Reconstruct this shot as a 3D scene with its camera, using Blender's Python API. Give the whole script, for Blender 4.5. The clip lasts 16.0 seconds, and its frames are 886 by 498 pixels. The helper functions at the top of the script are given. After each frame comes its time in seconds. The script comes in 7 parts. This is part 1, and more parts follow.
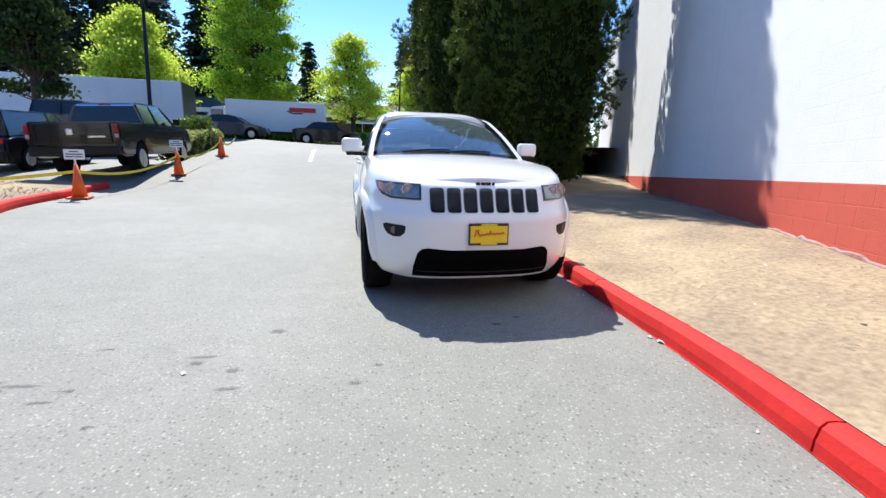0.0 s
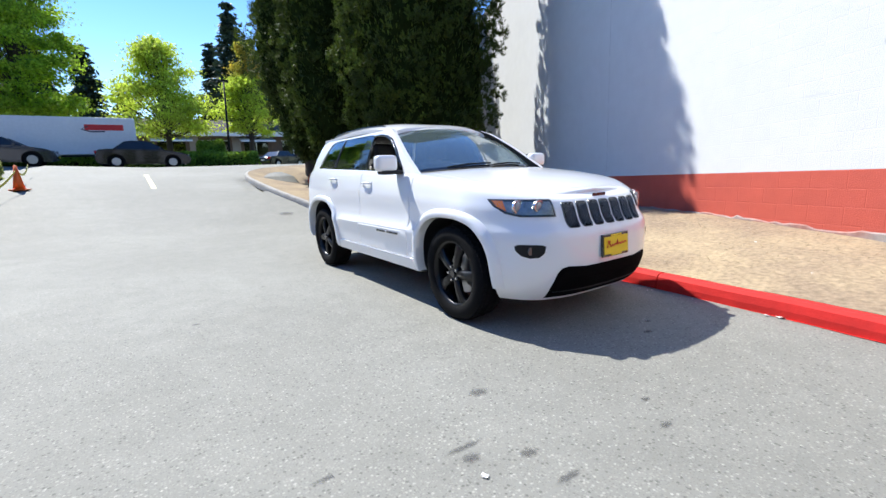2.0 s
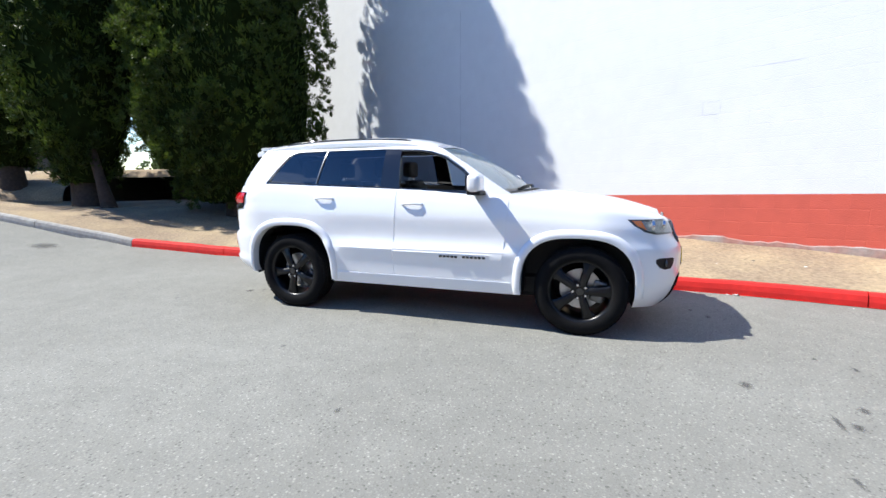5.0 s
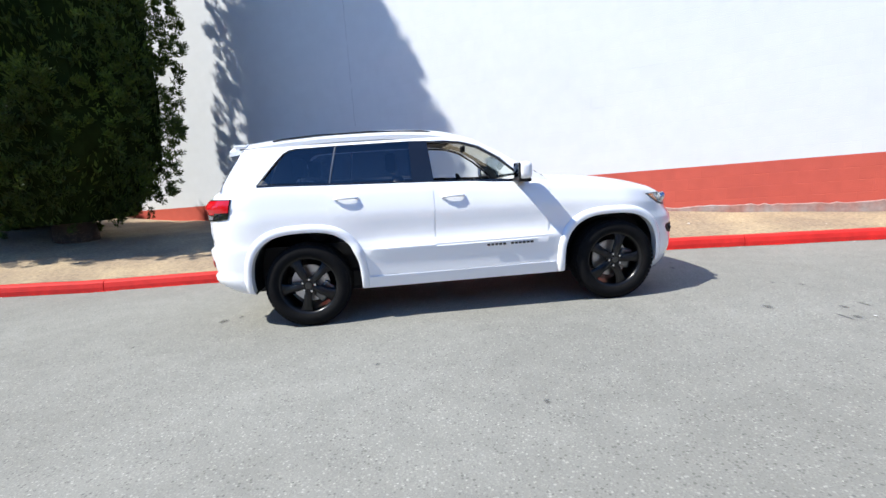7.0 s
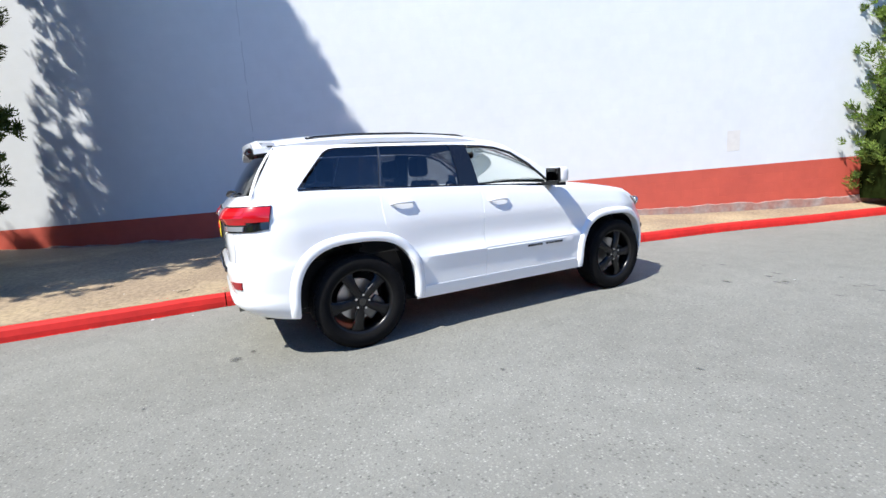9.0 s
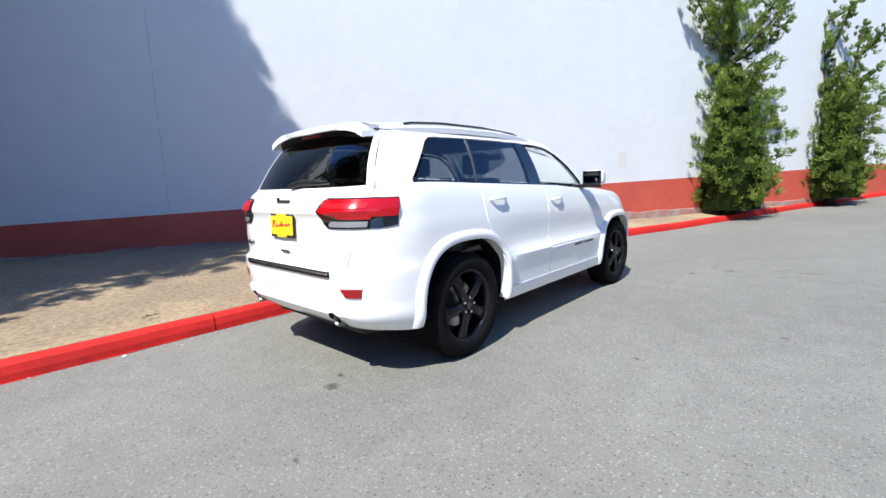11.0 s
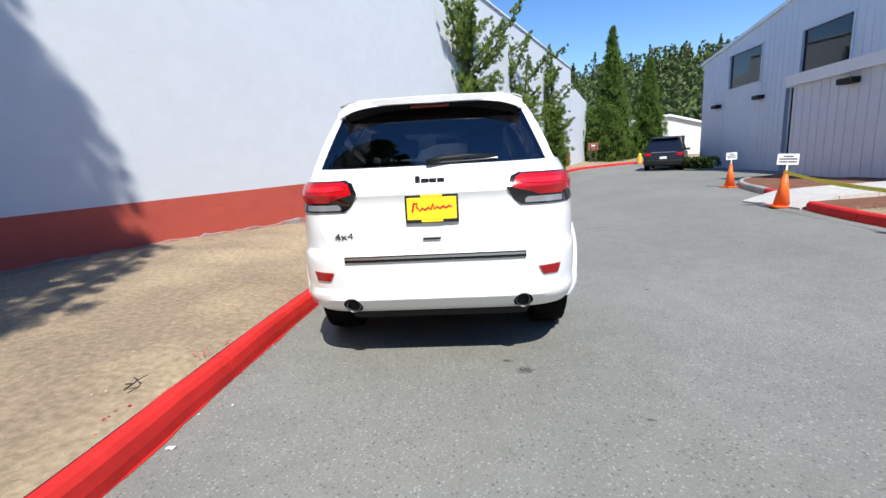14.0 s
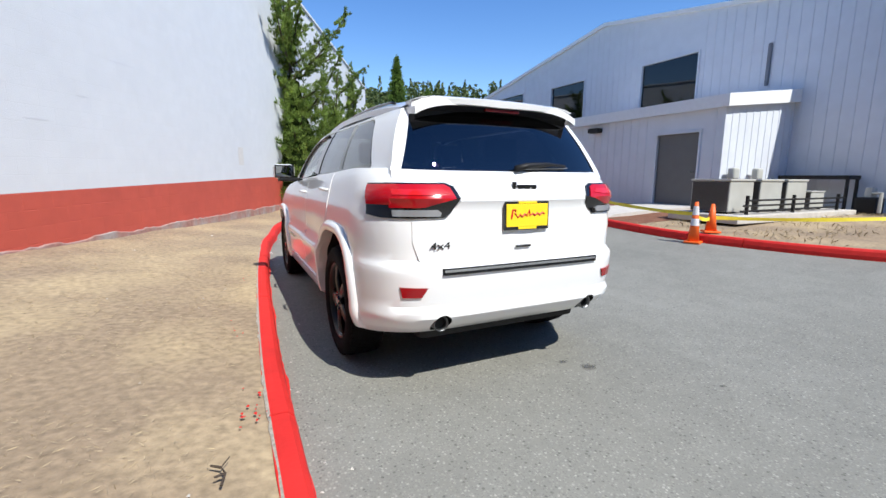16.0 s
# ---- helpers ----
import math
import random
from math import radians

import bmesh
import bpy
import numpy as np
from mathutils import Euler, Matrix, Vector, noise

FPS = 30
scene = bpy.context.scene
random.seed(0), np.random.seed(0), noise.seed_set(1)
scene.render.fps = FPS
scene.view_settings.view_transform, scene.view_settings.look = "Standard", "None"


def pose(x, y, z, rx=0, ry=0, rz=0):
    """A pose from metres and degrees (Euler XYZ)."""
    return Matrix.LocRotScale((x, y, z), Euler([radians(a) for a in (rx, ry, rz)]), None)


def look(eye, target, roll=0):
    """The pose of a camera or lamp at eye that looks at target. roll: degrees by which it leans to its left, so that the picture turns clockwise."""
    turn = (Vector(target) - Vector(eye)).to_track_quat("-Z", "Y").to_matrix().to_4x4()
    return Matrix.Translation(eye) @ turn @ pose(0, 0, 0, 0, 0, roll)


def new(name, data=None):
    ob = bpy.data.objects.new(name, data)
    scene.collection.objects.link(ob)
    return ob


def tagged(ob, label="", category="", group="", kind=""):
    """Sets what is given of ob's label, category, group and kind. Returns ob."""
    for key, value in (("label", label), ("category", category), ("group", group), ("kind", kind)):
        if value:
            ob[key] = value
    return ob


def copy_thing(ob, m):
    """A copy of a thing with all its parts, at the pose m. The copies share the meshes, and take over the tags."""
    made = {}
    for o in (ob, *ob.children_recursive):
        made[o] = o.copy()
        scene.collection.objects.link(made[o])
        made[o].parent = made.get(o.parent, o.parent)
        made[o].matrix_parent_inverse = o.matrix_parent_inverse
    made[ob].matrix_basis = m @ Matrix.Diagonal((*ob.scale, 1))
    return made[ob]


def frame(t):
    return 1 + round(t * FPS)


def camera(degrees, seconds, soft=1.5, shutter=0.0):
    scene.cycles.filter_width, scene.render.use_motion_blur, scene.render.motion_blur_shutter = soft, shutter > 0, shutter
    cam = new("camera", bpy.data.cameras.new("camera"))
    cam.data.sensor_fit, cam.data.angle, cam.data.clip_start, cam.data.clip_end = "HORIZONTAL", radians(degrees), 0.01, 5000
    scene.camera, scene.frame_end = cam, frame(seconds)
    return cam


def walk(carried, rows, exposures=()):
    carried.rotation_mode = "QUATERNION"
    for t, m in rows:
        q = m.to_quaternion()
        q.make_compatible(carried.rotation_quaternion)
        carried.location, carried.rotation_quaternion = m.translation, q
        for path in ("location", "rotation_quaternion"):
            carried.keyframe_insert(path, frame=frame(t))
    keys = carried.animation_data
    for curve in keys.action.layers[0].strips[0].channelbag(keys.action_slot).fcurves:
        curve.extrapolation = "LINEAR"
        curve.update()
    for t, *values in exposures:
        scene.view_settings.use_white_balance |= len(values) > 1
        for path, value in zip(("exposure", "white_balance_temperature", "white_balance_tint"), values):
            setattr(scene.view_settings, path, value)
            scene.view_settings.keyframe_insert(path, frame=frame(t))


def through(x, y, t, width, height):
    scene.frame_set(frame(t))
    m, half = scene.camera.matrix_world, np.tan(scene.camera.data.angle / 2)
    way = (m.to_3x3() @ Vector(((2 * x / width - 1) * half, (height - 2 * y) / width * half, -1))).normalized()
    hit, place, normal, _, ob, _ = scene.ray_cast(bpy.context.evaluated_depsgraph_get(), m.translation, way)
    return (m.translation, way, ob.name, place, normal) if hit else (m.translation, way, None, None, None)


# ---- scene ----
cam = camera(90.7, 16.0)
PATH = [
    (0, (-0.994, -5.487, 1.175), (-0.571, -3.574, 0.773), 1.4),
    (0.5, (-1.48, -5.241, 1.171), (-0.854, -3.383, 0.775), 0.9),
    (1, (-1.959, -4.943, 1.187), (-1.165, -3.148, 0.806), -2.9),
    (1.5, (-2.406, -4.609, 1.203), (-1.498, -2.856, 0.886), -2.2),
    (2, (-2.881, -4.276, 1.227), (-1.764, -2.656, 0.868), -2.2),
    (2.5, (-3.26, -3.824, 1.245), (-2.01, -2.303, 0.894), -2.1),
    (3, (-3.657, -3.408, 1.288), (-2.197, -2.086, 0.944), -1.6),
    (3.5, (-3.928, -2.949, 1.297), (-2.327, -1.785, 1.008), -2.0),
    (4, (-4.203, -2.495, 1.298), (-2.482, -1.51, 1.042), -0.5),
    (4.2, (-4.317, -2.318, 1.322), (-2.551, -1.423, 1.039), -0.7),
    (6.3, (-4.843, -0.204, 1.345), (-2.868, -0.041, 1.076), -1.9),
    (6.5, (-4.865, 0.006, 1.349), (-2.886, 0.027, 1.059), -2.9),
    (7, (-4.843, 0.498, 1.349), (-2.881, 0.351, 0.994), -3.9),
    (7.5, (-4.748, 1.002, 1.38), (-2.798, 0.703, 1.049), -3.2),
    (8, (-4.651, 1.504, 1.374), (-2.751, 0.977, 1.039), -4.1),
    (8.5, (-4.412, 1.979, 1.355), (-2.559, 1.293, 1.048), -2.8),
    (9, (-4.211, 2.446, 1.345), (-2.461, 1.533, 1.02), -3.5),
    (9.2, (-4.102, 2.621, 1.35), (-2.389, 1.647, 1.008), -3.5),
    (11.3, (-2.604, 4.114, 1.275), (-1.405, 2.55, 0.936), -1.8),
    (11.5, (-2.454, 4.242, 1.295), (-1.342, 2.626, 0.906), -1.8),
    (12, (-2.018, 4.468, 1.261), (-1.019, 2.776, 0.89), -2.0),
    (12.5, (-1.559, 4.678, 1.24), (-0.806, 2.864, 0.864), -0.4),
    (13, (-1.091, 4.823, 1.241), (-0.509, 2.947, 0.867), -2.1),
    (13.5, (-0.623, 4.895, 1.264), (-0.222, 2.966, 0.922), -1.7),
    (14, (-0.142, 4.976, 1.272), (-0.027, 3.014, 0.902), -3.0),
    (14.5, (0.352, 4.906, 1.268), (0.306, 2.938, 0.91), -2.5),
    (15, (0.805, 4.834, 1.257), (0.409, 2.903, 0.916), -2.0),
    (15.5, (1.226, 4.673, 1.231), (0.556, 2.823, 0.871), -2.8),
    (16, (1.64, 4.465, 1.245), (0.765, 2.695, 0.923), 0.4),
]
walk(cam, [(t, look(eye, target, roll)) for t, eye, target, roll in PATH], [(0.0, 1.0), (4.2, 0.97), (9.2, 0.89), (11.5, 0.78), (13.0, 0.66), (16.0, 0.58)])


# ---------------------------------------------------------------- light
SUN_WAY = Vector((0.18, -0.78, -1.0)).normalized()
ELEV = math.asin(-SUN_WAY.z)
world = bpy.data.worlds.new("world")
scene.world = world
world.use_nodes = True
wn = world.node_tree.nodes
sky = wn.new("ShaderNodeTexSky")
sky.sky_type = "NISHITA"
sky.sun_disc = False
sky.sun_elevation = ELEV
sky.sun_rotation = math.atan2(-SUN_WAY.x, -SUN_WAY.y)
sky.air_density, sky.dust_density, sky.ozone_density = 1.0, 0.0, 1.6
wn["Background"].inputs["Strength"].default_value = 0.13
deep = wn.new("ShaderNodeHueSaturation")
deep.inputs["Saturation"].default_value, deep.inputs["Hue"].default_value = 1.3, 0.51
world.node_tree.links.new(sky.outputs[0], deep.inputs["Color"])
world.node_tree.links.new(deep.outputs[0], wn["Background"].inputs["Color"])
sun_data = bpy.data.lights.new("sun", "SUN")
sun_data.energy, sun_data.angle, sun_data.color = 4.5, radians(0.55), (0.985, 0.975, 0.918)
sun = new("sun", sun_data)
sun.matrix_world = look((-20, 60, 90), Vector((-20, 60, 90)) + SUN_WAY)


# ---------------------------------------------------------------- materials
def mat(name, colour, rough=0.6, metal=0.0, var=0.0, scale=8.0, bump=0.0, bump_scale=60.0, second=None, second_scale=1.2,
        second_amount=0.5, coat=0.0, spec=0.5, random_tone=0.0, detail=6.0):
    """A principled material: base colour broken by fine noise (var), by larger stains of a second colour, and by bump."""
    m = bpy.data.materials.new(name)
    m.use_nodes = True
    n, l = m.node_tree.nodes, m.node_tree.links
    b = n["Principled BSDF"]
    b.inputs["Roughness"].default_value, b.inputs["Metallic"].default_value = rough, metal
    b.inputs["Coat Weight"].default_value, b.inputs["Specular IOR Level"].default_value = coat, spec
    b.inputs["Coat Roughness"].default_value = 0.03
    b.inputs["Base Color"].default_value = (*colour, 1)
    geo = n.new("ShaderNodeNewGeometry")
    last = None
    if var or second or random_tone:
        rgb = n.new("ShaderNodeRGB")
        rgb.outputs[0].default_value = (*colour, 1)
        last = rgb.outputs[0]
    if second:
        t = n.new("ShaderNodeTexNoise")
        t.inputs["Scale"].default_value, t.inputs["Detail"].default_value = second_scale, 5
        l.new(geo.outputs["Position"], t.inputs["Vector"])
        r = n.new("ShaderNodeMapRange")
        r.inputs["From Min"].default_value, r.inputs["From Max"].default_value = 0.42, 0.68
        r.inputs["To Max"].default_value = second_amount
        l.new(t.outputs[0], r.inputs[0])
        mix = n.new("ShaderNodeMix")
        mix.data_type = "RGBA"
        mix.inputs[7].default_value = (*second, 1)
        l.new(r.outputs[0], mix.inputs[0])
        l.new(last, mix.inputs[6])
        last = mix.outputs[2]
    if var:
        t = n.new("ShaderNodeTexNoise")
        t.inputs["Scale"].default_value, t.inputs["Detail"].default_value = scale, detail
        l.new(geo.outputs["Position"], t.inputs["Vector"])
        r = n.new("ShaderNodeMapRange")
        r.inputs["From Min"].default_value, r.inputs["From Max"].default_value = 0.25, 0.75
        r.inputs["To Min"].default_value, r.inputs["To Max"].default_value = 1 - var, 1 + var
        l.new(t.outputs[0], r.inputs[0])
        mul = n.new("ShaderNodeVectorMath")
        mul.operation = "SCALE"
        l.new(last, mul.inputs[0])
        l.new(r.outputs[0], mul.inputs["Scale"])
        last = mul.outputs[0]
    if random_tone:
        info = n.new("ShaderNodeObjectInfo") if random_tone > 0 else geo
        r = n.new("ShaderNodeMapRange")
        r.inputs["To Min"].default_value, r.inputs["To Max"].default_value = 1 - abs(random_tone), 1 + abs(random_tone)
        l.new(info.outputs["Random"] if random_tone > 0 else geo.outputs["Random Per Island"], r.inputs[0])
        mul = n.new("ShaderNodeVectorMath")
        mul.operation = "SCALE"
        l.new(last, mul.inputs[0])
        l.new(r.outputs[0], mul.inputs["Scale"])
        last = mul.outputs[0]
    if last:
        l.new(last, b.inputs["Base Color"])
    if bump:
        t = n.new("ShaderNodeTexNoise")
        t.inputs["Scale"].default_value, t.inputs["Detail"].default_value = bump_scale, 4
        l.new(geo.outputs["Position"], t.inputs["Vector"])
        bm_ = n.new("ShaderNodeBump")
        bm_.inputs["Strength"].default_value, bm_.inputs["Distance"].default_value = bump, 0.01
        l.new(t.outputs[0], bm_.inputs["Height"])
        l.new(bm_.outputs[0], b.inputs["Normal"])
    return m


def leafy(name, colour, second, through=0.35, tone=0.35, patch=0.8):
    """Foliage: diffuse with some light let through, its tone varied leaf by leaf and in larger patches."""
    m = mat(name, colour, 0.55, var=0.25, scale=1.3, second=second, second_scale=patch, second_amount=0.8, random_tone=-tone, spec=0.25)
    n, l = m.node_tree.nodes, m.node_tree.links
    b, out = n["Principled BSDF"], n["Material Output"]
    tr = n.new("ShaderNodeBsdfTranslucent")
    src = b.inputs["Base Color"].links[0].from_socket
    l.new(src, tr.inputs["Color"])
    mix = n.new("ShaderNodeMixShader")
    mix.inputs[0].default_value = through
    l.new(b.outputs[0], mix.inputs[1])
    l.new(tr.outputs[0], mix.inputs[2])
    l.new(mix.outputs[0], out.inputs["Surface"])
    return m


def glass(name, tint, rough=0.0, ior=1.6, dust=0.0):
    """Thin tinted glass: a mirror-like gloss over a tinted, see-through pane; dust mixes in a pale blue painted sky
    sheen.
    """
    m = bpy.data.materials.new(name)
    m.use_nodes = True
    n, l = m.node_tree.nodes, m.node_tree.links
    n.remove(n["Principled BSDF"])
    tr, gl, fr, mix = n.new("ShaderNodeBsdfTransparent"), n.new("ShaderNodeBsdfGlossy"), n.new("ShaderNodeLayerWeight"), n.new("ShaderNodeMixShader")
    tr.inputs[0].default_value = (*tint, 1)
    gl.inputs["Roughness"].default_value = rough
    gl.inputs["Color"].default_value = (0.95, 0.97, 1, 1)
    fr.inputs[0].default_value = 0.5
    f0 = ((ior - 1) / (ior + 1)) ** 2
    po, grade = n.new("ShaderNodeMath"), n.new("ShaderNodeMapRange")
    po.operation = "POWER"
    po.inputs[1].default_value = 4.0
    grade.inputs["To Min"].default_value, grade.inputs["To Max"].default_value = f0, 0.95
    l.new(fr.outputs["Facing"], po.inputs[0])
    l.new(po.outputs[0], grade.inputs[0])
    l.new(grade.outputs[0], mix.inputs[0])
    l.new(tr.outputs[0], mix.inputs[1])
    l.new(gl.outputs[0], mix.inputs[2])
    if dust:
        sky_sheen, over = n.new("ShaderNodeBsdfDiffuse"), n.new("ShaderNodeMixShader")
        # pale blue diffuse colour that brightens the pane like reflected sky
        sky_sheen.inputs[0].default_value = (0.55, 0.75, 0.78, 1)
        over.inputs[0].default_value = dust
        l.new(mix.outputs[0], over.inputs[1])
        l.new(sky_sheen.outputs[0], over.inputs[2])
        mix = over
    l.new(mix.outputs[0], n["Material Output"].inputs[0])
    return m


M_CONCRETE = mat("grey_concrete", (0.36, 0.34, 0.31), 0.85, var=0.2, scale=14, bump=0.3, second=(0.22, 0.2, 0.18), second_scale=2.0)
M_KERB_RED = mat("red_kerb_paint", (0.6, 0.022, 0.018), 0.75, spec=0.3, var=0.1, scale=9, bump=0.18, bump_scale=45, second=(0.44, 0.016, 0.013), second_scale=3.0, second_amount=0.6, random_tone=0.05)
M_WALL_WHITE = mat("white_wall_paint", (0.645, 0.66, 0.68), 0.7, var=0.03, scale=4, bump=0.25, bump_scale=70, second=(0.605, 0.622, 0.645), second_scale=0.5, random_tone=-0.01)
M_WALL_RED = mat("red_wall_paint", (0.5, 0.085, 0.055), 0.65, var=0.06, scale=5, bump=0.3, bump_scale=70, second=(0.42, 0.07, 0.05), second_scale=1.0, random_tone=0.025)
M_MORTAR_RED = mat("red_mortar", (0.49, 0.085, 0.055), 0.8, bump=0.2)
M_MORTAR_WHITE = mat("white_mortar", (0.62, 0.635, 0.655), 0.8, bump=0.2)
M_BLACK = mat("black_plastic", (0.009, 0.009, 0.01), 0.55, spec=0.3, var=0.1, scale=40, bump=0.1, bump_scale=200)
M_PAINT = mat("white_car_paint", (0.83, 0.832, 0.835), 0.28, coat=1.0, spec=0.5)
M_TYRE = mat("tyre_rubber", (0.007, 0.007, 0.0075), 0.85, spec=0.1, var=0.2, scale=25, bump=0.2, bump_scale=90)
M_BARK = mat("brown_bark", (0.055, 0.038, 0.027), 0.9, var=0.35, scale=15, bump=0.8, bump_scale=25)
M_CYPRESS = leafy("cypress_foliage", (0.04, 0.062, 0.01), (0.09, 0.135, 0.016), 0.32, 0.4, 1.2)
M_METAL_WALL = mat("grey_metal_siding", (0.62, 0.645, 0.69), 0.5, var=0.04, scale=3, second=(0.56, 0.585, 0.63), second_scale=0.7)
M_TRIM = mat("white_trim", (0.75, 0.75, 0.74), 0.5, var=0.04)


def asphalt_material():
    """Worn asphalt: chips of several greys in a dark binder, broad paler and darker areas, fine relief."""
    m = mat("asphalt", (0.187, 0.183, 0.16), 0.78, var=0.08, scale=4, second=(0.227, 0.223, 0.197), second_scale=0.4, second_amount=0.8, spec=0.5, detail=10)
    n, l = m.node_tree.nodes, m.node_tree.links
    b = n["Principled BSDF"]
    last = b.inputs["Base Color"].links[0].from_socket
    geo = next(k for k in n if k.type == "NEW_GEOMETRY")
    relief = None
    # size of the chips, share of them that stand out, and how much lighter or darker these are
    for size, share, gain in ((75, 0.45, 1.22), (62, 0.85, 1.5), (55, 0.84, 0.6), (110, 0.5, 0.8)):
        v = n.new("ShaderNodeTexVoronoi")
        v.inputs["Scale"].default_value = size
        l.new(geo.outputs["Position"], v.inputs["Vector"])
        sep = n.new("ShaderNodeSeparateColor")
        l.new(v.outputs["Color"], sep.inputs[0])
        gate = n.new("ShaderNodeMath")
        gate.operation = "GREATER_THAN"
        gate.inputs[1].default_value = share
        l.new(sep.outputs[0], gate.inputs[0])
        near = n.new("ShaderNodeMapRange")
        near.inputs["From Min"].default_value, near.inputs["From Max"].default_value = 0.5, 0.25
        l.new(v.outputs["Distance"], near.inputs[0])
        both = n.new("ShaderNodeMath")
        both.operation = "MULTIPLY"
        l.new(gate.outputs[0], both.inputs[0])
        l.new(near.outputs[0], both.inputs[1])
        r = n.new("ShaderNodeMapRange")
        r.inputs["To Min"].default_value, r.inputs["To Max"].default_value = 1.0, gain
        l.new(both.outputs[0], r.inputs[0])
        mul = n.new("ShaderNodeVectorMath")
        mul.operation = "SCALE"
        l.new(last, mul.inputs[0])
        l.new(r.outputs[0], mul.inputs["Scale"])
        last = mul.outputs[0]
        relief = relief or v.outputs["Distance"]
    l.new(last, b.inputs["Base Color"])
    bump_ = n.new("ShaderNodeBump")
    bump_.invert = True
    bump_.inputs["Strength"].default_value, bump_.inputs["Distance"].default_value = 0.2, 0.005
    l.new(relief, bump_.inputs["Height"])
    l.new(bump_.outputs[0], b.inputs["Normal"])
    return m


M_ASPHALT = asphalt_material()
M_DRY = mat("dry_grass_and_dust", (0.258, 0.19, 0.124), 0.95, var=0.32, scale=22, second=(0.375, 0.285, 0.172), second_scale=1.1, second_amount=1.0, bump=0.4, bump_scale=80, detail=12)


# ---------------------------------------------------------------- mesh tools
def obj(name, bm, material, parent=None, label="", smooth=False):
    me = bpy.data.meshes.new(name)
    bm.to_mesh(me)
    bm.free()
    for k in (material if isinstance(material, (list, tuple)) else [material]):
        me.materials.append(k)
    if smooth:
        me.shade_smooth()
    ob = new(name, me)
    if parent:
        ob.parent = parent
    if label:
        ob["label"] = label
    return ob


def part(name, bm, material, parent, label="", smooth=False):
    return obj(name, bm, material, parent, label, smooth)


def raw(name, verts, faces, material, parent=None, label="", smooth=False):
    me = bpy.data.meshes.new(name)
    me.from_pydata([tuple(v) for v in verts], [], [tuple(f) for f in faces])
    me.materials.append(material)
    if smooth:
        me.shade_smooth()
    ob = new(name, me)
    if parent:
        ob.parent = parent
    if label:
        ob["label"] = label
    return ob


def empty(name, m=None):
    ob = new(name)
    ob.empty_display_size = 0.2
    if m:
        ob.matrix_world = m
    return ob


def box(size, at=(0, 0, 0), bevel=0.0, segs=1, bm=None, turn=None):
    """A box of that size whose middle is at the place given; several may be put into one bmesh."""
    own = bmesh.new()
    bmesh.ops.create_cube(own, size=1)
    bmesh.ops.scale(own, vec=size, verts=own.verts)
    if bevel:
        bmesh.ops.bevel(own, geom=own.edges[:], offset=bevel, segments=segs, affect="EDGES", profile=0.6)
    if turn:
        bmesh.ops.transform(own, matrix=turn, verts=own.verts)
    bmesh.ops.translate(own, vec=at, verts=own.verts)
    return own if bm is None else join(bm, own)


def join(bm, other):
    me = bpy.data.meshes.new("t")
    other.to_mesh(me)
    other.free()
    bm.from_mesh(me)
    bpy.data.meshes.remove(me)
    return bm


def tube(r1, r2, depth, at=(0, 0, 0), axis="Z", n=24, bevel=0.0, bm=None):
    own = bmesh.new()
    bmesh.ops.create_cone(own, cap_ends=True, segments=n, radius1=r1, radius2=r2, depth=depth)
    if bevel:
        rim = [e for e in own.edges if abs(e.verts[0].co.z - e.verts[1].co.z) < 1e-5]
        bmesh.ops.bevel(own, geom=rim, offset=bevel, segments=2, affect="EDGES")
    if axis == "X":
        bmesh.ops.rotate(own, matrix=Matrix.Rotation(radians(90), 3, "Y"), verts=own.verts)
    if axis == "Y":
        bmesh.ops.rotate(own, matrix=Matrix.Rotation(radians(-90), 3, "X"), verts=own.verts)
    bmesh.ops.translate(own, vec=at, verts=own.verts)
    return own if bm is None else join(bm, own)


def prism(outline, a, b, axis="X", bevel=0.0, segs=1):
    """An outline in two axes, drawn out from a to b along the third."""
    bm = bmesh.new()
    put = {"X": lambda p, c: (c, p[0], p[1]), "Y": lambda p, c: (p[0], c, p[1]), "Z": lambda p, c: (p[0], p[1], c)}[axis]
    lo, hi = [bm.verts.new(put(p, a)) for p in outline], [bm.verts.new(put(p, b)) for p in outline]
    bm.faces.new(lo[::-1])
    bm.faces.new(hi)
    for i in range(len(lo)):
        j = (i + 1) % len(lo)
        bm.faces.new((lo[i], lo[j], hi[j], hi[i]))
    bmesh.ops.recalc_face_normals(bm, faces=bm.faces)
    if bevel:
        bmesh.ops.bevel(bm, geom=bm.edges[:], offset=bevel, segments=segs, affect="EDGES")
    return bm


def pipe(points, radius, n=8, bm=None):
    """A round bar along points, its radius one number or one for each point."""
    own = bmesh.new()
    rings = []
    pts = [Vector(p) for p in points]
    for i, p in enumerate(pts):
        way = (pts[min(i + 1, len(pts) - 1)] - pts[max(i - 1, 0)]).normalized()
        side = way.cross(Vector((0, 0, 1)) if abs(way.z) < 0.9 else Vector((1, 0, 0))).normalized()
        up = side.cross(way)
        r = float(radius[i] if isinstance(radius, (list, tuple)) else radius)
        rings.append([own.verts.new(p + r * (math.cos(k * math.tau / n) * side + math.sin(k * math.tau / n) * up)) for k in range(n)])
    for a, b in zip(rings, rings[1:]):
        for k in range(n):
            own.faces.new((a[k], a[(k + 1) % n], b[(k + 1) % n], b[k]))
    own.faces.new(rings[0][::-1])
    own.faces.new(rings[-1])
    bmesh.ops.recalc_face_normals(own, faces=own.faces)
    return own if bm is None else join(bm, own)


# ---------------------------------------------------------------- ground
def ramp(y):
    return float(np.interp(y, RAMP_Y, RAMP_Z))


